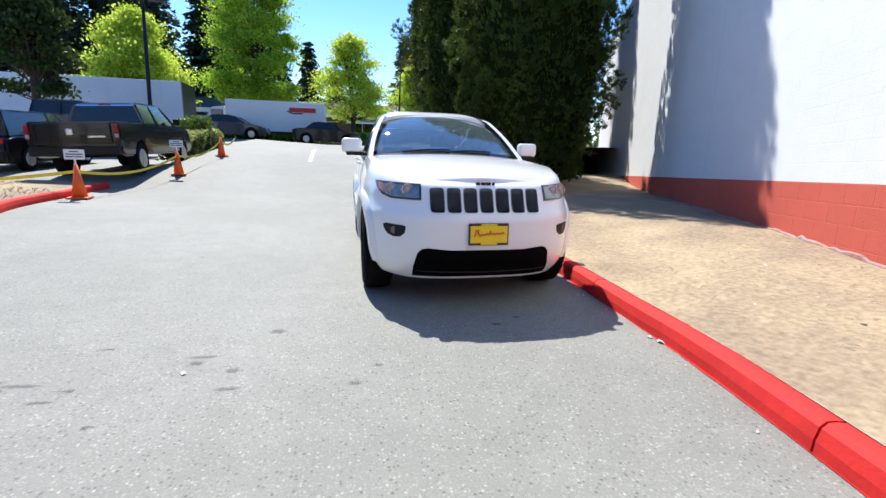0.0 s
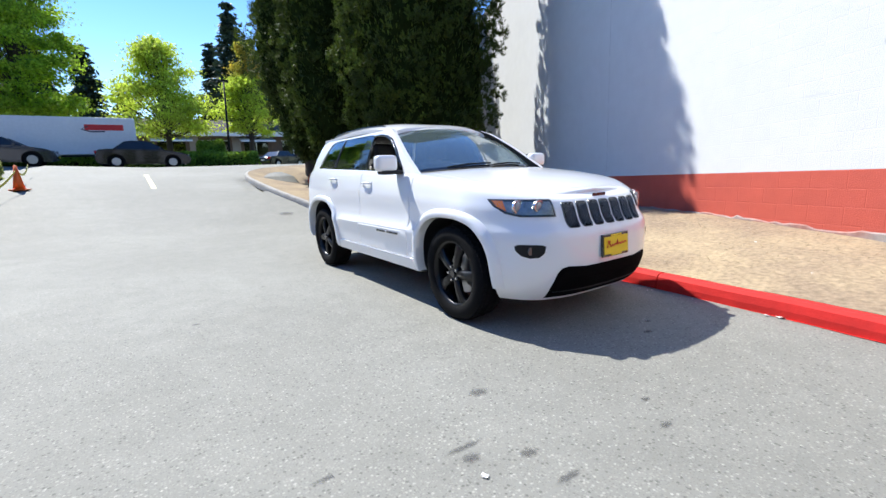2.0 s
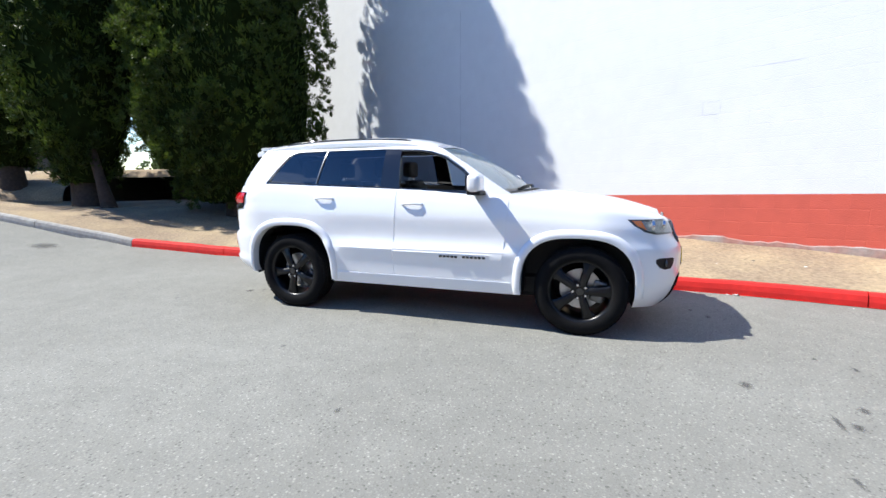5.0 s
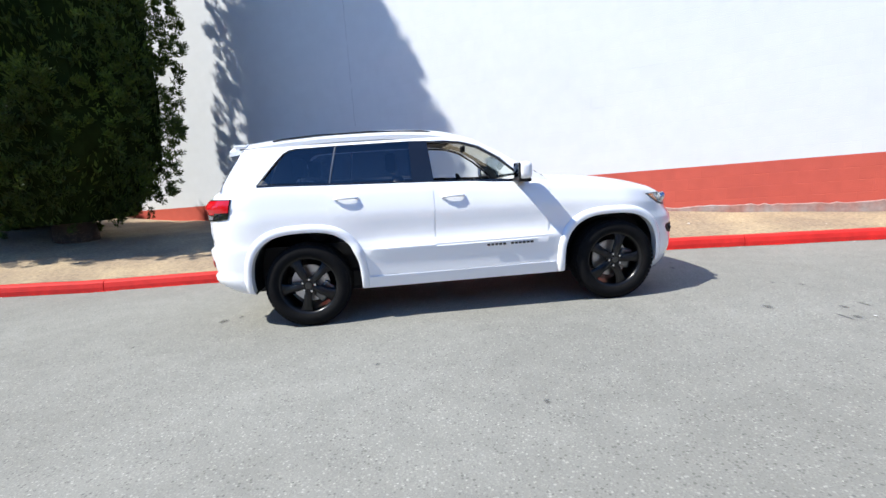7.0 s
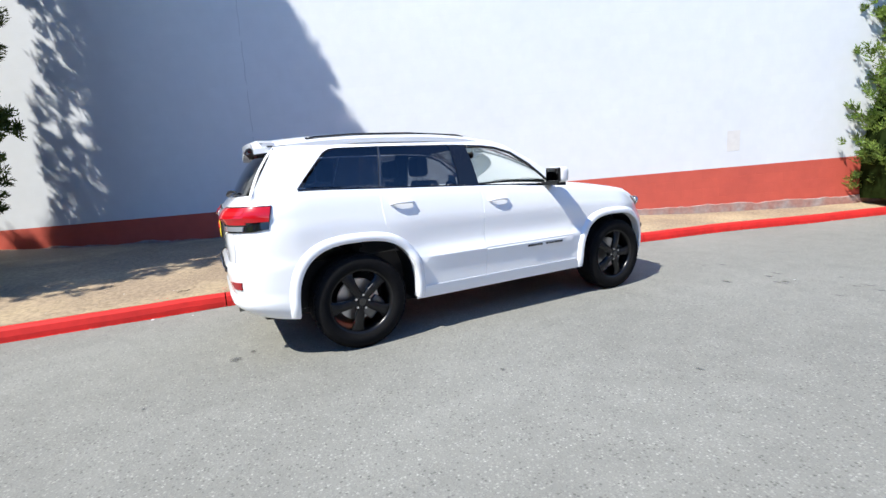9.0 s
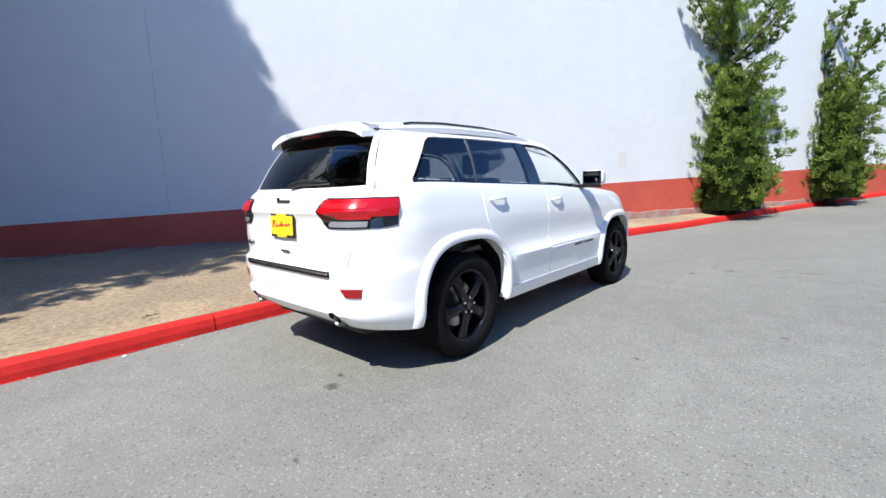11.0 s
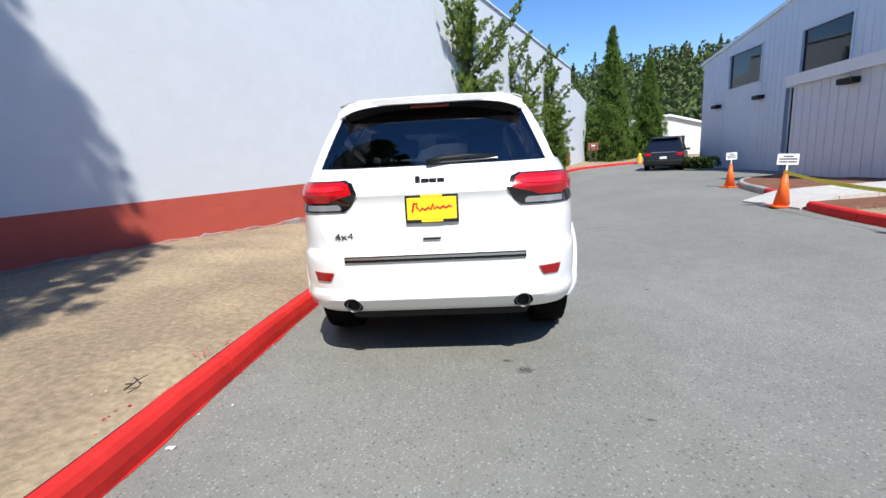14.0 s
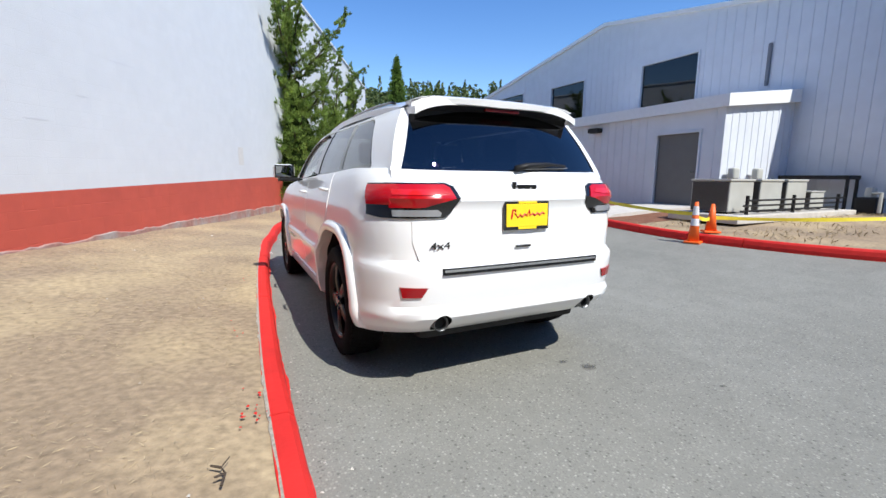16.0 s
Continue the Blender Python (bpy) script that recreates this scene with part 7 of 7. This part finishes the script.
    part("front_bumper", box((1.92, 0.16, 0.24), (0, L - 0.02, 0.62), 0.04, 2), M_BLACK, c)
    part("brake_light", box((0.3, 0.03, 0.04), (0, -L + 1.93, 1.86), 0.01), M_DARK_RED_LENS, c)
    c.matrix_world = m
    return c


pickup("black pickup truck parked behind the caution tape", stand(-7.5, 10.05, 2), M_BLACKPAINT)
pickup("dark pickup truck parked across the car park", stand(-12.3, 16.8, -84, 0.35), M_BLACKPAINT)
small_car("dark hatchback parked behind the island", stand(-13.3, 14.2, -90), M_NAVY, 4.3, 1.5)
small_car("black sport utility car parked beside the pickup", stand(-10.6, 10.7, 0), M_BLACKPAINT, 4.6, 1.62, 1.85, "wagon")
small_car("dark grey sport utility car parked beyond the bend", stand(-11.3, -20.3, 152), M_GREYPAINT, 4.7, 1.68, 1.85, "wagon")
small_car("black car passing along the street", stand(-2.2, 25.2, -90), M_BLACKPAINT, 4.3, 1.42)
small_car("dark car passing on the far side of the street", stand(-7.9, 24.6, -90), M_NAVY, 4.4, 1.4)
small_car("dark car parked past the hedge", stand(8.2, 36.5, -60), M_BLACKPAINT, 4.4, 1.42)
small_car("silver car parked before the low building", stand(-9.5, 41.5, 90), M_TRAILER, 4.5, 1.45)
small_car("pale car parked before the low building", stand(-5.2, 42.5, 90), M_TRAILER, 4.5, 1.4)


def box_truck():
    t = tagged(empty("box_truck"), "white box truck with a plain red mark on the street", "truck")
    part("box", box((6.2, 2.4, 1.95), (0.9, 0, 1.6), 0.03, 2), M_TRIM, t, "white cargo box")
    part("side_mark", box((1.7, 0.01, 0.3), (2.6, -1.206, 2.05), 0.003), M_PLATE_RED, t, "plain red mark")
    part("side_mark", pipe([(1.9, -1.21, 2.1), (1.6, -1.21, 1.95), (2.0, -1.21, 1.82), (2.6, -1.21, 1.84)], 0.04, 6), M_INK, t, "plain black swoosh")
    part("cab", prism([(-4.1, 0.55), (-4.15, 1.05), (-3.5, 1.3), (-3.1, 2.05), (-2.3, 2.15), (-2.3, 0.55)], -1.0, 1.0, "Y", 0.05, 2), M_TRIM, t, "white cab")
    for s in (-1, 1):
        part("cab_window", box((0.75, 0.02, 0.55), (-2.75, s * 1.01, 1.65), 0.01), M_GLOSSBLACK, t)
        for x in (-3.3, 2.4):
            part("wheel", tube(0.42, 0.42, 0.26, (x, s * 0.92, 0.42), "Y", 24, 0.03), M_TYRE, t)
    part("chassis", box((6.0, 0.9, 0.25), (0.6, 0, 0.7)), M_BLACK, t)
    part("bumper", box((0.2, 2.0, 0.25), (-4.1, 0, 0.6), 0.03), M_CHROME, t)
    t.matrix_world = Matrix.Translation((-6.4, 27.6, ground_z(-6.4, 27.6)))


def semi_trailer():
    t = tagged(empty("semi_trailer"), "long pale box trailer standing on the street", "trailer")
    part("box", box((14.4, 2.5, 2.55), (0, 0, 2.2), 0.03, 2), M_TRAILER, t, "long pale cargo box")
    for k in range(15):
        part("side_post", box((0.05, 0.02, 2.45), (-7 + k, -1.255, 2.2)), M_TRAILER, t)
    part("rear_frame", box((0.06, 2.5, 2.55), (7.22, 0, 2.2), 0.01), M_DARKCHROME, t)
    for x in (4.6, 5.9):
        for s in (-1, 1):
            part("wheel", tube(0.5, 0.5, 0.5, (x, s * 0.95, 0.5), "Y", 24, 0.03), M_TYRE, t)
    part("landing_leg", box((0.15, 1.6, 1.0), (-3.5, 0, 0.6)), M_DARKCHROME, t)
    part("chassis", box((13.0, 1.0, 0.2), (0, 0, 1.0)), M_BLACK, t)
    t.matrix_world = Matrix.Translation((-18.4, 28.0, ground_z(-18.4, 28.0)))


box_truck()
semi_trailer()


# ---------------------------------------------------------------- north side of the street
def low_building():
    b = tagged(empty("low_building"), "long low commercial building with a grey roof and white awnings", "building")
    z = 3.0
    part("wall", prism([(-45, z - 2), (26, z - 1), (26, z + 3.1), (-45, z + 3.1)], 52, 60, "Y"), M_BROWN_WALL, b)
    part("roof", prism([(50.6, z + 2.9), (50.6, z + 3.25), (56, z + 5.0), (61.5, z + 3.25), (61.5, z + 2.9)], -46, 27, "X"), M_ROOF_GREY, b, "low grey roof")
    part("fascia", box((73, 0.1, 0.5), (-9.5, 50.55, z + 3.0)), M_TRIM, b)
    for k in range(16):
        x = -42 + 4.3 * k
        w = part("window", box((2.6, 0.08, 1.6), (x, 51.96, z + 1.5), 0.01), M_GLASS_WINDOW, b, "dark shop window")
        part("window_frame", box((2.8, 0.06, 0.1), (x, 51.93, z + 2.35)), M_TRIM, w)
        part("window_frame", box((0.08, 0.06, 1.6), (x, 51.92, z + 1.5)), M_TRIM, w)
        part("inner_dark", box((2.6, 0.02, 1.6), (x, 52.02, z + 1.5)), M_DARK_VOID, w)
        if k % 2 == 0:
            part("awning", prism([(50.4, z + 2.15), (50.4, z + 2.3), (51.95, z + 2.75), (51.95, z + 2.6)], x - 1.9, x + 1.9, "X"), M_TRIM, b, "white awning")
        part("wall_panel", box((0.9, 0.12, 3.0), (x + 2.15, 51.95, z + 1.5), 0.01), M_BRICKISH if k % 3 else M_BROWN_WALL, b)
    return b


low_building()
s = tagged(empty("white_shed"), "white flat-sided storage box behind the hedge", "shed")
part("body", box((4.2, 2.4, 2.1), (-12.9, 40.5, 3.2), 0.03), M_TRIM, s)
part("lid", box((4.3, 2.5, 0.1), (-12.9, 40.5, 4.3), 0.02), M_TRAILER, s)
s = tagged(empty("garage"), "cream shed with a dark open bay at the bend", "building")
part("wall", prism([(-24.5, 0.4), (-17.0, 0.4), (-17.0, 4.6), (-20.7, 5.0), (-24.5, 4.0)], -47.5, -41.5, "Y"), M_CREAM, s)
part("roof", prism([(-24.8, 3.95), (-20.7, 5.02), (-16.7, 4.62), (-16.7, 4.8), (-20.7, 5.22), (-24.8, 4.15)], -48, -41.2, "Y"), M_TRIM, s)
part("dark_bay", box((3.0, 0.06, 2.4), (-20.8, -41.48, 1.9)), M_DARK_VOID, s, "dark open bay")
part("bay_frame", box((3.3, 0.08, 0.15), (-20.8, -41.46, 3.17)), M_TRIM, s)

p = tagged(empty("street_lamp"), "tall black car park lamp with two flat heads", "street lamp")
part("pole", pipe([(-11.3, 21.8, 1.0), (-11.05, 21.8, 8.9)], [0.11, 0.08], 12), M_BLACK, p, smooth=True)
for s in (-1, 1):
    part("lamp_head", box((0.95, 0.45, 0.28), (-11.05 + s * 0.62, 21.8, 8.95), 0.03, 2), M_BLACK, p, "flat black lamp head")
part("arm", box((0.7, 0.08, 0.08), (-11.05, 21.8, 8.85)), M_BLACK, p)
p = tagged(empty("street_lamp"), "thin dark lamp post beside the hedge", "street lamp")
part("pole", pipe([(3.2, 31.9, 1.8), (3.4, 31.9, 8.0)], [0.09, 0.06], 10), M_BLACK, p, smooth=True)
part("lamp_head", box((0.5, 0.25, 0.12), (3.4, 31.7, 8.05), 0.03, 2), M_BLACK, p)

p = tagged(empty("sign_post"), "small brown notice board on two posts", "sign")
for k in (-0.2, 0.2):
    part("post", box((0.09, 0.09, 1.7), (-9.75 + k, -29.0, 1.5)), M_BARK, p)
part("board", box((0.75, 0.05, 0.55), (-9.75, -29.0, 2.15), 0.01), M_BOLLARD, p)
part("print_bar", box((0.45, 0.01, 0.08), (-9.75, -28.97, 2.22)), M_SIGN, p, "pale bar of print")
h = tagged(empty("fire_hydrant"), "small yellow fire hydrant by the kerb", "hydrant")
part("barrel", tube(0.13, 0.11, 0.6, (-13.1, -28.8, 1.05), n=16, bevel=0.02), M_HYDRANT, h)
part("bonnet", tube(0.12, 0.04, 0.16, (-13.1, -28.8, 1.43), n=16), M_HYDRANT, h)
part("nozzle", tube(0.06, 0.06, 0.36, (-13.1, -28.8, 1.15), "X", 12), M_HYDRANT, h)


# ---------------------------------------------------------------- marks on the road, litter and tufts
def flat_patch(name, label, x, y, rx, ry, material, seed, category="stain", lift=0.004):
    g = np.random.default_rng(seed)
    n = 18
    vs = [(x, y, ground_z(x, y) + lift)]
    for k in range(n):
        a = math.tau * k / n
        q = g.uniform(0.65, 1.15)
        px, py = x + rx * q * math.cos(a), y + ry * q * math.sin(a)
        vs.append((px, py, ground_z(px, py) + lift))
    return tagged(raw(name, vs, [(0, 1 + k, 1 + (k + 1) % n) for k in range(n)], material), label, category, kind="structure")


for i, (x, y, rx, ry) in enumerate(((-1.47, -2.53, 0.085, 0.065), (0.05, -2.62, 0.06, 0.04), (-0.36, 2.285, 0.05, 0.035), (-0.46, 2.42, 0.1, 0.07), (-2.61, -0.2, 0.05, 0.03), (-1.0, 2.98, 0.035, 0.025),
                                   (-1.85, 0.8, 0.035, 0.03), (-1.63, -3.06, 0.07, 0.05), (-0.84, -3.12, 0.05, 0.03), (-0.97, -3.31, 0.06, 0.03), (-1.86, -2.94, 0.07, 0.05), (0.37, 7.8, 0.35, 0.3), (0.25, -2.5, 0.05, 0.03))):
    flat_patch("stain", "small dark oil spot on the asphalt", x, y, rx, ry, M_OIL, 100 + i)
for i in range(9):
    g = np.random.default_rng(300 + i)
    flat_patch("stain", "faint dark scuff on the asphalt", -2.3 + g.normal() * 0.4, -2.95 + g.normal() * 0.35, 0.16 * g.uniform(0.4, 1), 0.03, M_OIL, 400 + i)
def paint_spill():
    """Ragged red overspray on the asphalt along the foot of the kerb."""
    line = [p for p in smooth_line(KERB, 0.08) if -9 < p.y < 6.6]
    vs, fs = [], []
    for i, p in enumerate(line):
        w = 0.006 + 0.022 * noise.noise((p.x * 3, p.y * 3, 1)) + 0.014 * noise.noise((p.x * 14, p.y * 14, 2))
        z = ground_z(p.x, p.y) + 0.005
        vs.extend([(p.x + 0.01, p.y, z), (p.x - max(0.002, w), p.y, z)])
        if i:
            k = 2 * i
            fs.append((k - 2, k - 1, k + 1, k))
    tagged(raw("paint_spill", vs, fs, M_KERB_RED), "ragged red paint overspray along the kerb", "stain", kind="structure")


paint_spill()


def kerb_rim():
    """Pale crumbled concrete showing along the back of the painted kerb."""
    line = [p for p in smooth_line(KERB, 0.06) if -9 < p.y < 6.6]
    vs, fs = [], []
    for i, p in enumerate(line):
        w = 0.006 + 0.014 * noise.noise((p.x * 4, p.y * 4, 3)) + 0.014 * noise.noise((p.x * 19, p.y * 19, 6))
        z = ground_z(p.x, p.y) + 0.152
        vs.extend([(p.x + 0.122, p.y, z), (p.x + 0.128 + max(0.004, w), p.y, z - 0.004)])
        if i:
            k = 2 * i
            fs.append((k - 2, k, k + 1, k - 1))
    tagged(raw("kerb_rim", vs, fs, M_RIMDUST), "pale crumbled concrete rim behind the kerb", "kerb rim", kind="structure")
    g = np.random.default_rng(77)
    vs, fs = [], []
    for cx, cy, n in ((1.57, 0.83, 14), (1.58, 2.4, 16), (1.62, 1.15, 7), (1.5, -0.6, 6), (1.6, 3.2, 6)):
        for _ in range(n):
            x, y, r = cx + 0.035 * g.normal(), cy + 0.12 * g.normal(), g.uniform(0.003, 0.012)
            k, z = len(vs), verge_z(x, y) + 0.012
            vs.extend((x + r * g.uniform(0.5, 1) * math.cos(a), y + 1.6 * r * g.uniform(0.5, 1) * math.sin(a), z) for a in np.linspace(0, math.tau, 7)[:-1])
            fs.append(tuple(range(k, k + 6)))
    tagged(raw("paint_flecks", vs, fs, M_KERB_RED), "red paint flecks spilt on the dry verge", "stain", kind="stuff")


vs, fs = [], []
for k in range(9):
    y0 = 12.4 + 0.45 * k
    i = len(vs)
    for y in (y0, y0 + 0.45):
        for x in (-2.45, -2.3):
            vs.append((x - 0.02 * (y - 12.4), y, ground_z(x, y) + 0.006))
    fs.append((i, i + 1, i + 3, i + 2))
tagged(raw("lane_line", vs, fs, M_LINE), "short worn yellow lane line at the top of the ramp", "lane line", kind="structure")


def tufts():
    """Dry stalks over the verges, and grit and leaf litter in the gutter."""
    g = np.random.default_rng(21)
    line = smooth_line(KERB, 0.25)
    cs, ws = [], []
    tries = 0
    while len(cs) < 110000 and tries < 260000:
        tries += 1
        i = g.integers(len(line) - 1)
        p = line[i].lerp(line[i + 1], g.uniform())
        if not -9 < p.y < 11:
            continue
        d = g.uniform(0.25, 3.6)
        q = p + Vector((1, -0.25 + 0.2 * g.normal(), 0)) * d
        away = (q - WALL_AT).dot(Vector((WALL_WAY.y, -WALL_WAY.x, 0)))
        if away > -0.05 and q.y < 9.5:
            continue
        if noise.noise((q.x * 1.1, q.y * 1.1, 4)) + 0.35 * noise.noise((q.x * 4, q.y * 4, 7)) + 0.12 * min(d, 1.5) < 0.1 + g.uniform(-0.25, 0.05):
            continue
        z = ground_z(p.x, p.y) + 0.14 + rise(p.y) * min(1, d / 2.6) + 0.03 * noise.noise((q.x * 0.9, q.y * 0.9, 0))
        cs.append((q.x, q.y, z + 0.004))
        ws.append((g.normal(), g.normal(), 0.22))
    v, f = leaves(np.array(cs), np.array(ws), 0.034, 0.07, 0.13)
    tagged(quick("dry_grass", v, f, M_STRAW), "short dry straw-coloured grass on the verge", "grass", kind="stuff")
    cs, ws = [], []
    for _ in range(5000):
        x, y = g.uniform(-13, -5.9), g.uniform(-1.9, 6.4)
        e = np.interp(y, [-1.9, -0.4, 1.6, 3.8, 6.6], [-5.95, -5.8, -6.1, -6.65, -6.8])
        if x > e or noise.noise((x, y, 9)) < -0.1:
            continue
        cs.append((x, y, ground_z(e, y) + 0.15 + 0.14 * min(1, (e - x) / 5)))
        ws.append((g.normal() * 0.7, g.normal() * 0.7, 0.7))
    v, f = leaves(np.array(cs), np.array(ws), 0.11, 0.12, 0.2)
    tagged(quick("dry_grass", v, f, M_STRAW), "patchy straw-coloured grass on the island", "grass", kind="stuff")
    vs, fs = [], []
    for _ in range(700):
        i = g.integers(60, len(line) - 30)
        p = line[i].lerp(line[i + 1], g.uniform())
        if g.uniform() < 0.55:
            q = p + Vector((-abs(g.normal()) * 0.1 - 0.01, 0, 0))
            z, s = ground_z(q.x, q.y) + 0.004, g.uniform(0.004, 0.014)
        else:
            q = p + Vector((g.uniform(0.2, 2.6), -0.2, 0))
            z, s = ground_z(p.x, p.y) + 0.15 + rise(p.y) * min(1, (q.x - p.x) / 2.6), g.uniform(0.004, 0.013)
        k = len(vs)
        for a, b, c in ((1, 0, 0), (-0.6, 0.8, 0), (-0.5, -0.8, 0), (0, 0, 0.7)):
            vs.append((q.x + s * a * g.uniform(0.6, 1.3), q.y + s * b * g.uniform(0.6, 1.3), z + s * c))
        fs.extend([(k, k + 1, k + 3), (k + 1, k + 2, k + 3), (k + 2, k, k + 3)])
    tagged(quick("grit", vs, np.array(fs), M_GRIT), "pale grit and paint flakes along the kerb", "grit", kind="stuff")


M_STRAW = mat("straw", (0.38, 0.3, 0.185), 0.9, random_tone=-0.3)
M_GRIT = mat("pale_grit", (0.45, 0.42, 0.38), 0.9, random_tone=-0.4)
M_RIMDUST = mat("crumbled_concrete", (0.34, 0.3, 0.25), 0.9, var=0.4, scale=60)
tufts()
kerb_rim()
t = tagged(empty("fallen_twig"), "small bare twig lying on the verge", "twig")
for pts in (((1.72, 2.91, 0.19), (1.705, 2.86, 0.2), (1.72, 2.81, 0.195), (1.69, 2.77, 0.205)), ((1.705, 2.86, 0.2), (1.74, 2.875, 0.205)), ((1.72, 2.81, 0.195), (1.755, 2.79, 0.2))):
    part("branch", pipe(pts, [0.005, 0.004, 0.003, 0.002][:len(pts)], 6), M_BARK, t)
for i, (x, y, z) in enumerate(((2.1, -3.55, 0), (2.75, -2.3, 0), (1.9, -4.05, 0))):
    bm = bmesh.new()
    bmesh.ops.create_icosphere(bm, subdivisions=2, radius=0.02)
    for v in bm.verts:
        v.co *= 1 + 0.3 * noise.noise(v.co * 20 + Vector((i, 0, 0)))
        v.co.z *= 0.45
    bmesh.ops.translate(bm, vec=(x, y, verge_z(x, y) + 0.004), verts=bm.verts)
    tagged(obj("stone", bm, M_GRIT if i else M_TAR, None, smooth=True), "flat stone lying on the dry verge", "stone")
M_PAPER = mat("white_paper_scrap", (0.55, 0.54, 0.52), 0.8, var=0.1, scale=40)
for i, (x, y, r) in enumerate(((1.33, 3.15, 0.014), (1.06, -3.1, 0.024), (1.03, -3.02, 0.014), (-1.88, -3.06, 0.011))):
    bm = bmesh.new()
    bmesh.ops.create_grid(bm, x_segments=4, y_segments=3, size=r)
    for v in bm.verts:
        v.co.z = abs(0.9 * r * noise.noise(v.co * (1.6 / r) + Vector((i * 3.1, 0, 0)))) + 0.002
        v.co.x *= 1.4
    bmesh.ops.rotate(bm, matrix=Matrix.Rotation(0.7 * i, 3, "Z"), verts=bm.verts)
    bmesh.ops.translate(bm, vec=(x, y, ground_z(x, y) + 0.004), verts=bm.verts)
    tagged(obj("paper_scrap", bm, M_PAPER), "small crumpled white scrap lying on the asphalt", "litter", "scraps of litter")
# repaired places and cracks on the wall
M_PATCH = mat("tan_patch_paint", (0.62, 0.6, 0.575), 0.7, var=0.05)


def wall_patch(name, label, s, z, w, h, material):
    v = [wall_point(s + a, z + b + WALL_TILT * s, 0.004) for a, b in ((0, 0), (w, 0), (w, h), (0, h))]
    tagged(raw(name, v, [(0, 1, 2, 3)], material, wall), label)
wall_patch("wall_patch", "faint tan repair patch on the wall", -7.4, 1.52, 0.28, 0.42, M_PATCH)
M_CRACK = mat("crack_shadow", (0.6, 0.61, 0.64), 0.9)
for s, z, w, h in ((-2.6, 2.28, 0.22, 0.006), (-2.6, 2.47, 0.18, 0.005), (-2.38, 2.28, 0.006, 0.2), (-2.62, 2.3, 0.005, 0.14), (-3.6, 2.9, 0.6, 0.005), (-1.9, 1.9, 0.35, 0.005), (-0.4, 3.0, 0.3, 0.005)):
    wall_patch("wall_crack", "hairline crack in the wall paint", s, z, w, h, M_CRACK)
# one long open crack that climbs through the blocks, its width uneven
M_OPEN_CRACK = mat("open_crack", (0.42, 0.43, 0.46), 0.95, var=0.2, scale=30)
vs, fs = [], []
for k in range(41):
    z_ = 1.05 + 0.1 * k
    c_ = 2.63 + 0.012 * noise.noise((0, z_ * 2.3, 4)) + (0.012 if int(z_ / 0.2) % 2 else 0.0)
    w_ = 0.0045 + 0.004 * noise.noise((3, z_ * 5, 1))
    vs.extend(wall_point(c_ + q * w_, z_ + WALL_TILT * c_, 0.004) for q in (-1, 1))
    if k and k % 9 != 5:
        fs.append((2 * k - 2, 2 * k - 1, 2 * k + 1, 2 * k))
tagged(raw("wall_crack", vs, fs, M_OPEN_CRACK, wall), "dark upright crack in the white wall")


# ---------------------------------------------------------------- red band of single blocks
def build_red_band():
    n = Vector((WALL_WAY.y, -WALL_WAY.x, 0))
    v = [wall_point(s, z, o) for s in (-27.5, 19.9) for z, o in ((-0.3, 0.003), (1.005, 0.003))]
    raw("red_band", v, [(0, 1, 3, 2)], M_MORTAR_RED, wall)
    bw, bh, gap, proud, e = 0.4, 0.2, 0.004, 0.0013, 0.005
    me = bpy.data.meshes.new("block")
    w, h = bw - gap, bh - gap
    co = [(0, 0, 0), (w, 0, 0), (w, 0, h), (0, 0, h), (e, -proud, e), (w - e, -proud, e), (w - e, -proud, h - e), (e, -proud, h - e)]
    me.from_pydata(co, [], [(4, 5, 6, 7), (0, 1, 5, 4), (1, 2, 6, 5), (2, 3, 7, 6), (3, 0, 4, 7)])
    me.materials.append(M_WALL_RED)
    turn = Matrix((( -WALL_WAY.x, WALL_WAY.y, 0), (-WALL_WAY.y, -WALL_WAY.x, 0), (0, 0, 1)))
    rest_v, rest_f = [], []
    count = 0
    for r in range(4):
        s = -27.4 + (0.2 if r % 2 else 0.0)
        while s < 19.5:
            z = 1.01 - bh * (r + 1) 
            p = wall_point(s + bw, z, 0.003)
            if -12.5 < s < 7 and count < 300:
                ob = new("block", me)
                ob.parent = wall
                ob.matrix_world = Matrix.Translation(p) @ turn.to_4x4()
                count += 1
            else:
                i = len(rest_v)
                rest_v.extend(p + turn @ Vector(c) for c in co)
                rest_f.extend(tuple(i + k for k in f) for f in ((4, 5, 6, 7), (0, 1, 5, 4), (1, 2, 6, 5), (2, 3, 7, 6), (3, 0, 4, 7)))
            s += bw
    raw("red_courses", rest_v, rest_f, M_WALL_RED, wall)["kind"] = "stuff"


build_red_band()
